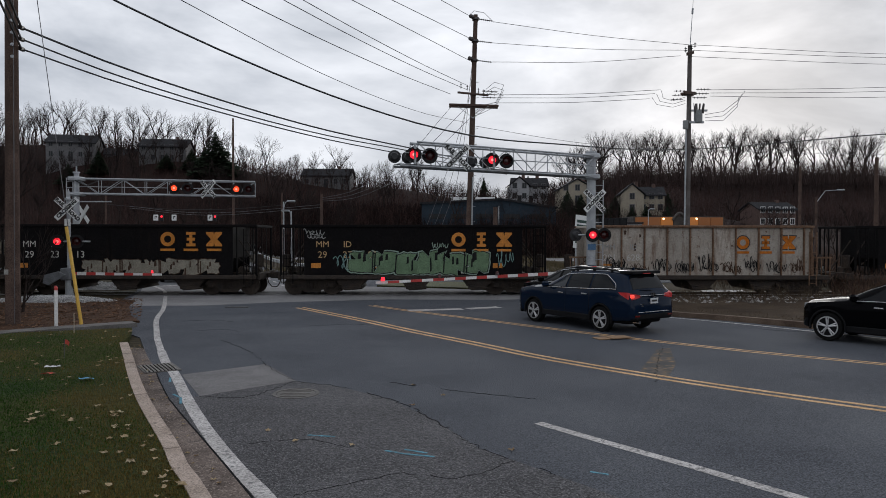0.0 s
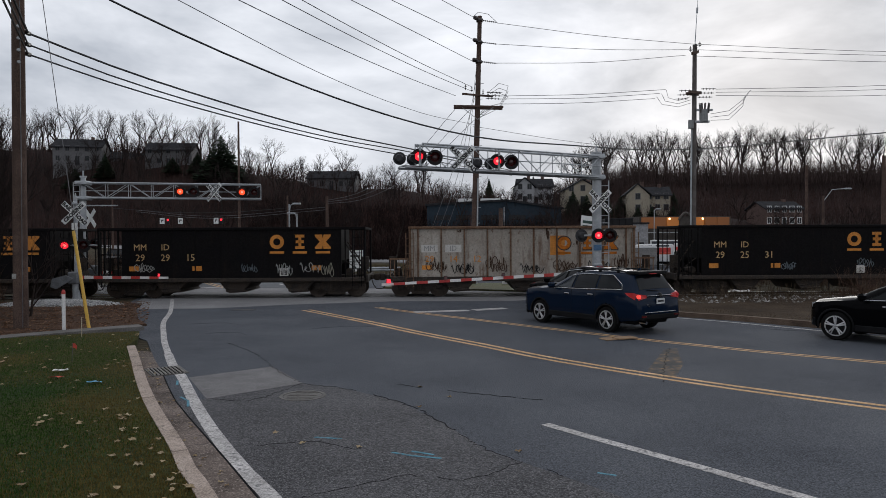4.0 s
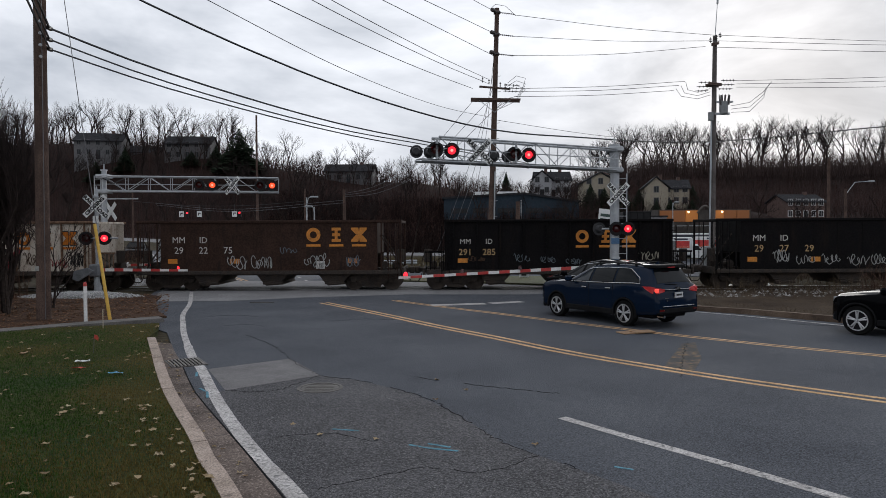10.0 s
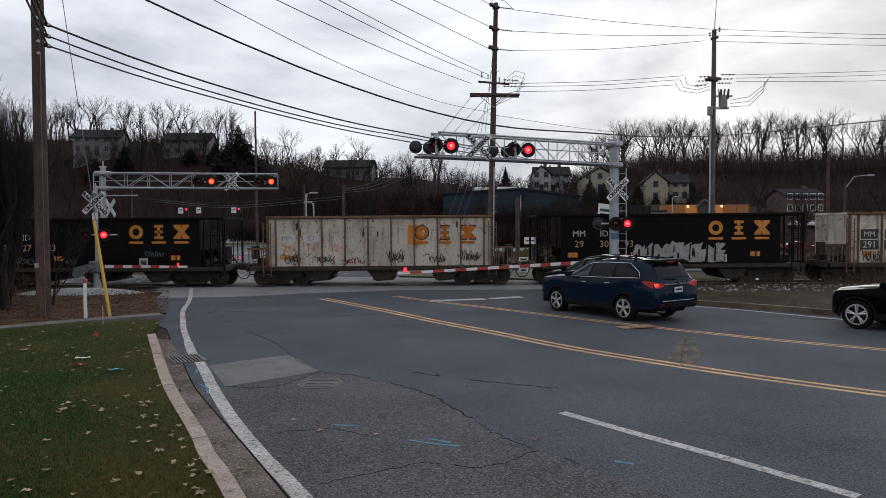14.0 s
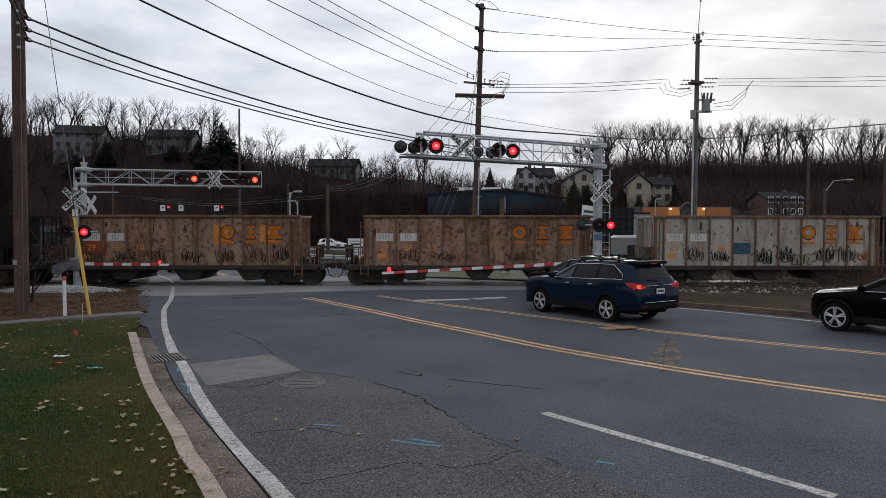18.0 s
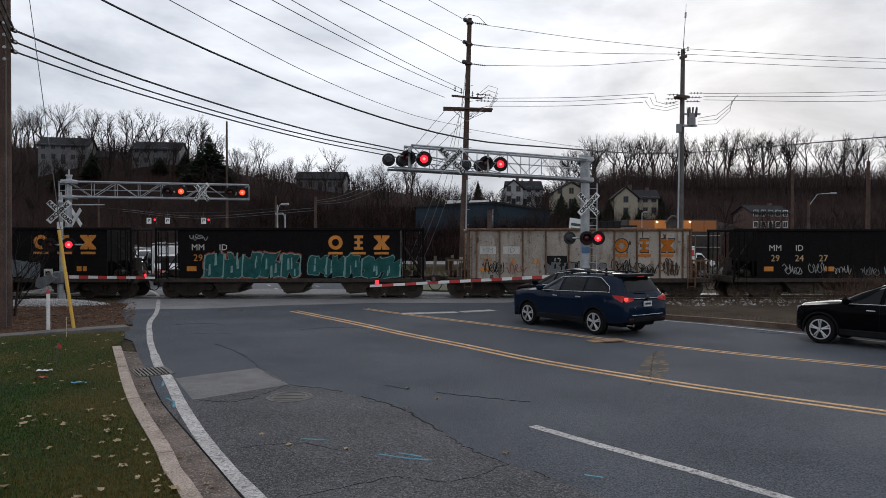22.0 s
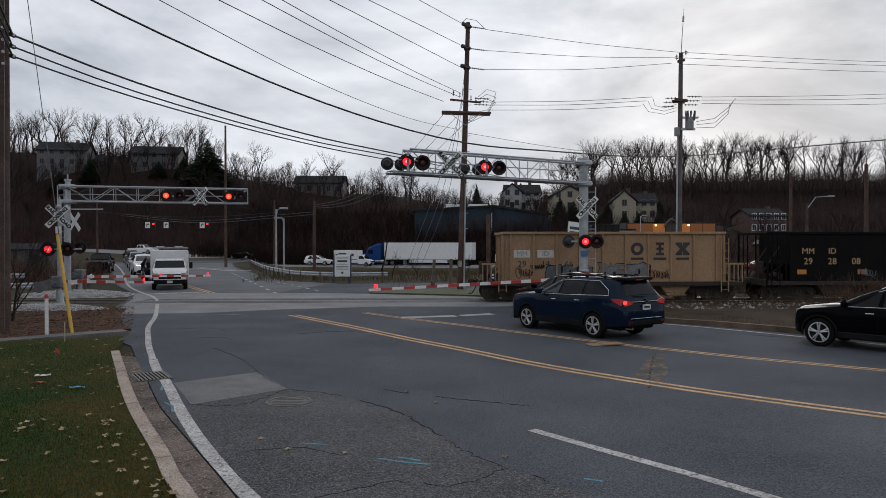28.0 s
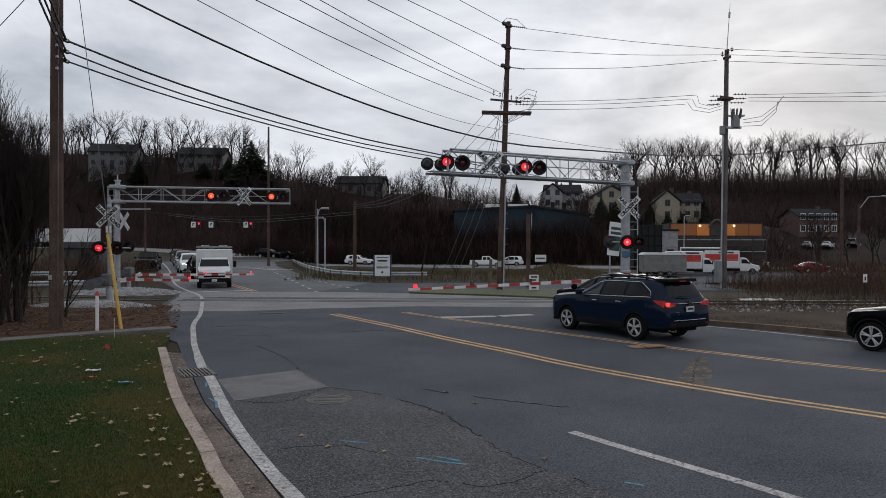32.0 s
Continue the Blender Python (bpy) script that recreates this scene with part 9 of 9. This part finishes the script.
# kind, paint, label, number pieces, number colour
TRAIN = [
    ("B", HOPPER_BLACK, "sooty black open hopper car", "29 21 90", MARK_WHITE),
    ("L", HOPPER_GREY, "flaking pale hopper car covered in dark scrawls", "291 628", MARK_WHITE),
    ("B", HOPPER_BLACK, "black hopper car with a big pale green graffiti piece", "29 27 89", MARK_TAN),
    ("B", HOPPER_BLACK, "black hopper car with cream graffiti blocks", "29 23 13", MARK_WHITE),
    ("B", HOPPER_BLACK, "clean sooty black hopper car", "29 25 31", MARK_TAN),
    ("L", HOPPER_GREY, "rust-streaked grey hopper car with orange blocks", "29 14 12", MARK_ORANGE),
    ("B", HOPPER_BLACK, "black hopper car with small white scrawls", "29 29 15", MARK_TAN),
    ("B", HOPPER_BLACK, "black hopper car with two white scrawls", "29 29 39", MARK_WHITE),
    ("B", HOPPER_BLACK, "black hopper car with large white graffiti letters", "29 24 86", MARK_TAN),
    ("B", HOPPER_BLACK, "black hopper car with a row of white tags", "29 27 29", MARK_TAN),
    ("L", HOPPER_BLACK, "ribbed black hopper car", "291 285", MARK_TAN),
    ("B", HOPPER_BROWN, "rusted dark brown hopper car", "29 22 75", MARK_WHITE),
    ("L", HOPPER_WHITE, "flaking white hopper car with red graffiti", "291 981", MARK_WHITE),
    ("B", HOPPER_BLACK, "black hopper car with white bubble graffiti", "29 30 93", MARK_TAN),
    ("L", HOPPER_WHITE, "rust-streaked white hopper car with orange marks", "29 14 12", MARK_ORANGE),
    ("B", HOPPER_BLACK, "black hopper car with orange markings", "29 27 83", MARK_TAN),
    ("L", HOPPER_GREY, "scrawled grey hopper car with a blue patch", "29 10 44", MARK_ORANGE),
    ("L", HOPPER_RUST, "tan hopper car bled over with rust", "29 24 11", MARK_ORANGE),
    ("L", HOPPER_RUST, "rusty buff hopper car with orange blocks", "29 16 10", MARK_ORANGE),
    ("B", HOPPER_BLACK, "black hopper car with a line of grey tags", "29 24 27", MARK_TAN),
    ("L", HOPPER_GREY, "pale grey hopper car with a dark number patch", "29 16 26", MARK_ORANGE),
    ("B", HOPPER_BLACK, "black hopper car with turquoise graffiti", "29", MARK_ORANGE),
    ("B", HOPPER_BLACK, "black hopper car with one grey bubble tag", "29 25 35", MARK_TAN),
    ("B", HOPPER_BLACK, "black hopper car with a long grey-blue graffiti piece", "29 28 19", MARK_TAN),
    ("B", HOPPER_BLACK, "plain black hopper car", "29 28 08", MARK_TAN),
    ("L", HOPPER_TAN, "clean tan hopper car at the train's tail", "29 14 66", MARK_BLACK),
]
CARS, offset = [], 0.0
for n, (kind, paint, label, number, ncol) in enumerate(TRAIN):
    car = hopper(kind, paint, label, n)
    CARS.append((car, offset + CAR_LEN[kind] / 2))
    offset += CAR_LEN[kind]
    bits = number.split()
    top = {MARK_BLACK: MARK_WHITE}.get(ncol, MARK_WHITE if ncol == MARK_WHITE or paint != HOPPER_BLACK or n % 2 else ncol)
    if kind == "B":
        lettering(car, ["MM", "ID"], (-4.2, -3.05), 2.38, 0.40, top)
        lettering(car, bits, (-4.2, -3.05, -1.9), 1.90, 0.44, ncol)
        monogram(car, 2.08, 1.06, 2.62, MARK_ORANGE, 0.66)
        for xo in (-4.5, -1.6, 3.9):
            plate("orange_plate", (xo - 0.22, 1.30), (xo + 0.22, 1.52), MARK_ORANGE, car)
        plate("data_plate", (2.2, 1.05), (2.6, 1.40), MARK_WHITE, car)
        plate("data_plate", (2.26, 1.09), (2.54, 1.30), HOPPER_BLACK, car)
    else:
        dark = MARK_BLACK if paint == HOPPER_TAN else MARK_ORANGE if paint == HOPPER_BLACK else MARK_DEEP
        if ncol != MARK_WHITE and paint != HOPPER_BLACK:
            for xo in (-4.3, -3.2):
                plate("mark_panel", (xo - 0.38, 2.10), (xo + 0.38, 2.45), MARK_WHITE, car)
        if paint == HOPPER_WHITE and ncol == MARK_WHITE:
            for xo in (-4.3, -3.2):
                plate("mark_panel", (xo - 0.40, 2.06), (xo + 0.40, 2.50), MARK_BLACK, car, "black painted panel")
                plate("mark_panel", (xo - 0.42, 1.56), (xo + 0.42, 2.0), MARK_BLACK, car, "black painted panel")
        lettering(car, ["MM", "ID"], (-4.3, -3.2), 2.27, 0.34, MARK_WHITE if paint == HOPPER_BLACK or (paint == HOPPER_WHITE and ncol == MARK_WHITE) else surface("grey_lettering", (0.25, 0.25, 0.25), 0.6))
        lettering(car, bits, (-4.3, -3.2, -2.1), 1.78, 0.42, ncol)
        if paint not in (HOPPER_TAN, HOPPER_BLACK):
            monogram(car, 1.95, 1.073, 2.50, MARK_BLACK, 0.70, False, 0.0)
        monogram(car, 1.1 if paint in (HOPPER_TAN, HOPPER_BLACK) else 1.95, 1.073, 2.50, dark, 0.60)
        if paint != HOPPER_TAN:
            plate("orange_plate", (-4.65, 1.30), (-4.2, 1.5), MARK_ORANGE, car)


# ---- paint on the train ----
def spray(name, col):
    return surface("spray_" + name, tuple(c * 0.62 for c in col), 0.75, spec=0.2, scale=3, fine=20, var=0.2, bump=0.05)


SP = {"green": spray("pale_green", (0.22, 0.34, 0.20)), "mint": spray("mint", (0.40, 0.52, 0.44)), "white": spray("white", (0.50, 0.50, 0.49)), "grey": spray("grey", (0.27, 0.28, 0.29)), "black": spray("black", (0.015, 0.015, 0.016)),
      "cream": spray("cream", (0.40, 0.37, 0.30)), "red": spray("crimson", (0.30, 0.022, 0.035)), "teal": spray("turquoise", (0.018, 0.13, 0.125)), "aqua": spray("aqua", (0.30, 0.50, 0.48)), "orange": spray("orange_red", (0.42, 0.10, 0.05)),
      "blue": spray("grey_blue", (0.14, 0.25, 0.28)), "pink": spray("pink", (0.40, 0.16, 0.18)), "brown": spray("brown", (0.10, 0.055, 0.035)), "steel": spray("steel_blue", (0.06, 0.13, 0.19)), "lilac": spray("slate", (0.18, 0.21, 0.24))}


def blob(rnd, w, h, squash=0.12):
    """A swollen block with notches, as sprayed bubble shapes have."""
    pts = []
    n = 26
    cuts = rnd.sample(range(n), 5)
    for k in range(n):
        a = 2 * math.pi * k / n
        c, s = math.cos(a), math.sin(a)
        r = 1 / max(abs(c), abs(s)) ** 0.9
        dent = 1 - rnd.uniform(0, squash)
        if k in cuts[:3] and abs(s) > 0.35:
            dent = rnd.uniform(0.38, 0.62)
        elif k in cuts[3:]:
            dent = rnd.uniform(1.05, 1.2)
        pts.append((c * r * w / 2 * dent, s * r * h / 2 * dent))
    return pts


def mural(car, x0, x1, z0, z1, n, fill, rim, halo=None, seed=1, slant=0.12, hole=True):
    """A row of n bubble shapes between x0 and x1, with rims, a halo and inner marks."""
    rnd = random.Random(seed)
    pw = (x1 - x0) / n
    fills, rims, halos, marks = [], [], [], []
    for k in range(n):
        cx, cz = x0 + pw * (k + 0.5), (z0 + z1) / 2 + rnd.uniform(-0.05, 0.05)
        w, h = pw * rnd.uniform(1.0, 1.14), (z1 - z0) * rnd.uniform(0.86, 1.0)
        pts = [(cx + px_ + pz * slant, cz + pz) for px_, pz in blob(rnd, w, h)]

        def grown(d):
            return [(cx + (a - cx) * (1 + 2 * d / w), cz + (b - cz) * (1 + 2 * d / h)) for a, b in pts]
        if halo:
            halos.append(Geo().prism(grown(0.09), -W - 0.016 - 0.0001 * k, -W - 0.014))
        rims.append(Geo().prism(grown(0.035), -W - 0.019 - 0.0004 * k, -W - 0.017))
        fills.append(Geo().prism(pts, -W - 0.0245 - 0.0002 * k, -W - 0.0235))
        if hole:
            for _ in range(rnd.choice((2, 2, 3))):
                hx, hz = cx + rnd.uniform(-0.26, 0.26) * w, cz + rnd.uniform(-0.28, 0.28) * h
                hw, hh = w * rnd.uniform(0.03, 0.07), h * rnd.uniform(0.12, 0.26)
                marks.append(Geo().prism([(hx - hw, hz - hh), (hx + hw, hz - hh * 0.8), (hx + hw * 0.8, hz + hh), (hx - hw * 0.6, hz + hh * 0.9)], -W - 0.029, -W - 0.028))
            e = rnd.choice((-1, 1)) * w * 0.5
            marks.append(Geo().prism([(cx + e - 0.03, cz - h * 0.45), (cx + e + 0.03, cz - h * 0.45), (cx + e + 0.03 + slant * h * 0.4, cz + h * 0.42), (cx + e - 0.03 + slant * h * 0.4, cz + h * 0.42)], -W - 0.030, -W - 0.0285))
    art = part("graffiti", rims[0], SP[rim], car, "sprayed angular graffiti")
    for rm in rims[1:]:
        part("graffiti_rim", rm, SP[rim], art)
    for fl_ in fills:
        part("graffiti_fill", fl_, SP[fill], art)
    for hl in halos:
        part("graffiti_halo", hl, SP[halo], art)
    for mk in marks:
        part("graffiti_mark", mk, SP[rim if rim != "white" else "black"], art)


def scrawl(car, x, z, w, h, col, seed, thick=0.035, y=0.0):
    """A quick looping tag."""
    rnd = random.Random(seed)
    g = Geo()
    turns = rnd.randint(4, 6)
    pts, lo, hi, fat = [], -0.4, 0.4, 0.1
    n = turns * 6
    for k in range(n + 1):
        if k % 6 == 0:
            lo, hi, fat = rnd.uniform(-0.55, -0.2), rnd.uniform(0.15, 0.6), rnd.uniform(-0.10, 0.16)
        a = 2 * math.pi * k / 6 + 0.5
        pts.append((x - w / 2 + w * k / n + fat * w * math.cos(a), z + h * (lo + (hi - lo) * (0.5 + 0.5 * math.sin(a)))))
    sm = lerp_path(pts, 0.07)
    rows = []
    for i, a in enumerate(sm):
        d = sm[min(i + 1, len(sm) - 1)] - sm[max(i - 1, 0)]
        nn = Vector((-d.y, d.x, 0)).normalized() * thick / 2
        rows.append([((a + nn * e).x, -W - o - y, (a + nn * e).y) for e, o in ((-1, 0.022), (1, 0.022), (1, 0.019), (-1, 0.019))])
    g.sheet(rows)
    part("scrawl", g, SP[col], car, "thin sprayed scrawl")


def cars_(n):
    return CARS[n][0]


mural(cars_(2), -2.95, 3.45, 0.98, 2.10, 6, "green", "black", "mint", 2)
mural(cars_(3), -1.8, 4.4, 1.0, 1.72, 7, "cream", "brown", None, 3, 0.0)
mural(cars_(8), -4.2, -2.5, 1.05, 1.85, 3, "black", "white", None, 8)
mural(cars_(8), -1.3, 1.3, 1.15, 1.95, 3, "grey", "cream", None, 9, 0.0)
mural(cars_(8), 1.6, 4.6, 1.05, 1.80, 3, "cream", "black", None, 10)
mural(cars_(12), -1.9, 1.7, 1.05, 2.10, 5, "red", "black", None, 12, 0.25)
mural(cars_(13), -1.7, 2.5, 1.0, 1.95, 5, "white", "black", None, 13)
mural(cars_(21), -3.9, 0.4, 0.98, 2.20, 5, "teal", "aqua", "orange", 21)
mural(cars_(21), 0.8, 5.0, 0.98, 2.05, 5, "teal", "aqua", "black", 22)
mural(cars_(22), 0.7, 2.0, 1.0, 1.75, 3, "lilac", "grey", None, 23)
mural(cars_(23), -3.9, -1.9, 1.0, 1.75, 4, "black", "pink", None, 24)
mural(cars_(23), -1.8, 4.2, 0.98, 2.25, 6, "blue", "grey", "black", 25)
mural(cars_(25), -3.2, -1.0, 1.0, 1.75, 3, "lilac", "black", None, 26)
mural(cars_(25), -0.7, 1.6, 1.0, 1.85, 2, "grey", "black", None, 27)
mural(cars_(16), 1.2, 2.3, 1.05, 1.55, 2, "cream", "brown", None, 28)
mural(cars_(20), -1.6, 1.2, 1.02, 1.75, 4, "grey", "black", None, 29)
mural(cars_(9), 3.2, 4.8, 1.0, 1.8, 1, "grey", "lilac", None, 30, 0.0)
mural(cars_(0), -2.0, 1.0, 1.0, 1.8, 3, "grey", "white", None, 31)
for n, rows in {1: [(-4.0, 1.5, 0.9, 0.6, "black"), (-2.9, 1.3, 0.8, 0.5, "brown"), (-1.9, 1.5, 0.9, 0.7, "black"), (-0.8, 1.35, 0.8, 0.6, "black"), (0.3, 1.5, 0.9, 0.8, "black"), (1.4, 1.3, 0.9, 0.5, "brown"), (2.4, 1.5, 0.8, 0.7, "black"), (3.5, 1.4, 0.9, 0.6, "black"), (4.5, 1.4, 0.6, 0.6, "brown")],
                2: [(-4.6, 2.95, 0.9, 0.3, "white"), (-4.5, 2.72, 0.8, 0.16, "white"), (-3.2, 1.55, 0.9, 0.7, "aqua"), (4.25, 1.75, 0.8, 0.8, "aqua"), (1.2, 2.35, 0.7, 0.25, "mint")],
                4: [(2.6, 1.5, 0.8, 0.4, "lilac"), (-1.0, 1.4, 0.6, 0.4, "lilac")],
                5: [(-4.0, 1.5, 0.9, 0.7, "brown"), (-2.8, 1.4, 1.0, 0.6, "black"), (-1.2, 1.5, 1.0, 0.7, "brown"), (0.4, 1.35, 1.0, 0.5, "black"), (2.0, 1.45, 1.0, 0.6, "brown"), (3.6, 1.4, 1.0, 0.6, "black"), (4.6, 1.6, 0.6, 0.8, "brown")],
                6: [(-4.0, 1.45, 0.8, 0.4, "white"), (2.4, 1.35, 0.7, 0.5, "white"), (3.6, 1.4, 0.9, 0.5, "white"), (0.8, 1.4, 0.7, 0.4, "lilac"), (4.4, 1.3, 0.5, 0.6, "cream")],
                7: [(-1.1, 1.45, 0.9, 0.45, "white"), (0.1, 1.35, 0.9, 0.5, "white"), (-3.9, 1.1, 0.6, 0.3, "lilac")],
                8: [(-3.0, 2.75, 1.4, 0.3, "lilac"), (-1.2, 2.72, 1.2, 0.3, "lilac"), (0.4, 2.72, 1.0, 0.3, "lilac"), (-4.4, 2.85, 0.7, 0.35, "white")],
                9: [(-3.2, 1.55, 0.7, 0.55, "white"), (-2.1, 1.4, 0.8, 0.5, "white"), (-0.9, 1.4, 0.8, 0.5, "white"), (0.3, 1.35, 0.9, 0.5, "white"), (1.3, 1.4, 0.7, 0.5, "white")],
                10: [(-1.7, 1.5, 0.7, 0.4, "lilac"), (-0.5, 1.4, 0.6, 0.3, "lilac"), (0.7, 1.35, 0.6, 0.3, "lilac"), (4.2, 1.6, 0.9, 0.5, "cream"), (-3.8, 1.5, 0.8, 0.2, "brown")],
                11: [(-1.5, 1.35, 0.9, 0.6, "white"), (-0.3, 1.35, 0.9, 0.6, "white"), (2.2, 1.4, 1.1, 0.7, "white"), (0.9, 1.9, 0.8, 0.3, "lilac"), (3.9, 1.4, 0.6, 0.5, "lilac")],
                12: [(-3.0, 1.35, 1.0, 0.5, "black"), (-4.3, 1.3, 0.8, 0.6, "brown"), (2.4, 1.5, 0.9, 0.6, "brown"), (3.5, 1.3, 0.9, 0.5, "red"), (4.4, 1.5, 0.7, 0.7, "black")],
                14: [(-4.1, 1.35, 0.8, 0.5, "brown"), (-2.6, 1.3, 0.9, 0.4, "black"), (-1.2, 1.2, 0.9, 0.3, "red"), (0.7, 1.4, 0.8, 0.5, "brown"), (2.6, 1.3, 0.9, 0.4, "brown"), (4.2, 1.4, 0.8, 0.5, "brown")],
                15: [(-3.2, 1.3, 0.8, 0.4, "lilac"), (2.9, 1.6, 0.8, 0.3, "lilac"), (-1.0, 1.3, 0.6, 0.3, "lilac")],
                16: [(-3.4, 1.5, 0.9, 0.7, "brown"), (-2.2, 1.4, 0.8, 0.5, "black"), (-0.2, 1.4, 0.9, 0.7, "black"), (0.8, 1.5, 0.9, 0.8, "black"), (2.7, 1.5, 0.9, 0.8, "black"), (3.7, 1.5, 0.8, 0.8, "brown"), (4.5, 1.4, 0.6, 0.6, "orange")],
                17: [(-3.2, 1.4, 1.0, 0.6, "brown"), (-1.6, 1.4, 1.0, 0.5, "brown"), (0.2, 1.3, 1.0, 0.5, "pink"), (1.8, 1.4, 1.0, 0.5, "brown"), (4.0, 1.5, 0.9, 0.8, "cream")],
                18: [(-4.2, 1.4, 0.8, 0.6, "brown"), (-2.8, 1.4, 0.9, 0.6, "black"), (-1.4, 1.4, 0.9, 0.7, "brown"), (0.2, 1.4, 0.9, 0.7, "black"), (1.8, 1.4, 0.9, 0.7, "brown"), (3.2, 1.5, 0.9, 0.8, "brown"), (4.4, 1.5, 0.7, 0.7, "black")],
                19: [(-3.4, 1.4, 0.8, 0.5, "white"), (-2.2, 1.4, 0.8, 0.6, "white"), (-1.0, 1.35, 0.8, 0.5, "white"), (0.3, 1.3, 0.8, 0.4, "grey"), (1.4, 1.35, 0.8, 0.5, "aqua"), (2.6, 1.3, 0.9, 0.5, "white"), (3.7, 1.5, 0.7, 0.7, "white")],
                20: [(-4.1, 1.5, 0.9, 0.8, "black"), (-3.0, 1.4, 0.9, 0.6, "orange"), (2.0, 1.5, 0.9, 0.7, "black"), (3.1, 1.4, 0.9, 0.6, "black"), (4.2, 1.5, 0.9, 0.8, "brown")],
                21: [(-4.2, 2.85, 0.8, 0.3, "white")],
                22: [(-0.4, 1.55, 0.8, 0.35, "white"), (-4.2, 1.35, 0.5, 0.3, "white"), (-0.4, 1.3, 0.7, 0.2, "white")],
                23: [(-1.2, 2.85, 0.9, 0.3, "aqua"), (0.1, 2.6, 0.9, 0.35, "aqua"), (1.4, 2.55, 0.9, 0.3, "aqua"), (2.6, 2.85, 0.9, 0.3, "aqua"), (3.6, 2.7, 0.8, 0.3, "aqua")],
                24: [(-1.4, 1.4, 0.7, 0.4, "lilac"), (3.4, 1.5, 0.5, 0.4, "white")],
                25: [(-4.2, 1.4, 0.7, 0.5, "brown"), (2.2, 1.3, 0.8, 0.4, "brown"), (-3.6, 1.7, 0.6, 0.2, "black")]}.items():
    for k, (x, z, w, h, col) in enumerate(rows):
        scrawl(cars_(n), x, z, w, h, col, 1000 + n * 40 + k)
        if col in ("black", "brown"):
            scrawl(cars_(n), x + 0.1, z - 0.05, w * 0.8, h * 0.8, col, 3000 + n * 40 + k, 0.025, 0.004)
plate("paint_patch", (-1.6, 1.50), (-0.75, 2.02), SP["steel"], cars_(16), "blue paint patch")
plate("paint_patch", (-1.55, 1.52), (-0.60, 2.02), SP["black"], cars_(20), "dark paint patch")
lettering(cars_(20), ["12"], (-1.07,), 1.77, 0.40, MARK_WHITE)
for n in (5, 14, 18):
    plate("paint_patch", (1.30, 1.95), (1.98, 2.85), MARK_ORANGE, cars_(n), "solid orange block")
plate("paint_patch", (3.45, 2.05), (4.1, 2.85), MARK_ORANGE, cars_(18), "solid orange block")
plate("paint_patch", (-4.6, 1.45), (-3.6, 2.1), SP["orange"], cars_(18), "faded orange block")
for n in (0, 1, 5, 12, 14, 16, 17, 18, 20):
    rnd = random.Random(n)
    for k in range(6):
        x, z = rnd.uniform(-4.9, 4.9), rnd.uniform(2.2, 3.1)
        g = Geo().prism([(x + px_ * 0.6, z + pz) for px_, pz in blob(rnd, rnd.uniform(0.08, 0.25), rnd.uniform(0.1, 0.5), 0.3)], -W - 0.010, -W - 0.003)
        part("rust_patch", g, SP["brown"], cars_(n), "flaked rust patch")


# ---- motion ----
def train_head(t):
    """Place of the train's front end along the track."""
    u = t / 16 - 1
    return 213.158 + 182.356 * u + 0.905 * u * u - 0.436 * u ** 3


def share_action(first, others):
    """The others turn with the first one's keys."""
    for ob in others:
        ob.rotation_mode = "QUATERNION"
        keys = ob.animation_data_create()
        keys.action = first.animation_data.action
        keys.action_slot = first.animation_data.action_slot


def motions():
    rz = math.degrees(math.atan(TRACK_SLOPE))
    for car, off in CARS:
        rows = []
        for k in range(33):
            x = train_head(float(k)) - off
            rows.append((float(k), pose(x, track_y(x), 0.0, 0, 0, rz)))
        walk(car, rows)
    # the wheelsets of all cars turn alike
    kinds = {}
    for car, off in CARS:
        for t in [c for c in car.children if c.name.startswith("truck")]:
            for w in [c for c in t.children if c.name.startswith("wheelset")]:
                kinds.setdefault(round(w.matrix_basis.translation.x, 2), []).append(w)
    for x, sets in kinds.items():
        first = sets[0]
        rows = []
        for k in range(961):
            turn = math.degrees((train_head(k / 30) - train_head(0)) / 0.457)
            rows.append((k / 30, pose(x, 0, 0.457, 0, turn % 360, 0)))
        walk(first, rows)
        share_action(first, sets[1:])
    # flashers change sides every two thirds of a second; turning cores imitate the switching
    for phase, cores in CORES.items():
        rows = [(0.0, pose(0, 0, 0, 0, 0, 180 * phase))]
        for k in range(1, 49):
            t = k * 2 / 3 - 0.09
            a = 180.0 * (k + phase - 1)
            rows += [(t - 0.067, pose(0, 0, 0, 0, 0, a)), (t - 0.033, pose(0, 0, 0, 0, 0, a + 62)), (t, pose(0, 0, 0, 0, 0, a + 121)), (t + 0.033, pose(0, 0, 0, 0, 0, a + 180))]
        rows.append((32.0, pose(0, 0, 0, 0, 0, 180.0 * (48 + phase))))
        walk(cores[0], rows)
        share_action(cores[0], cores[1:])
    # traffic on the cross road
    for ob, x30, speed, lane, right in MOVERS:
        rows = []
        for k in range(33):
            x = x30 + speed * (k - 30)
            rows.append((float(k), lane_pose(x, lane, right)))
        walk(ob, rows)


motions()
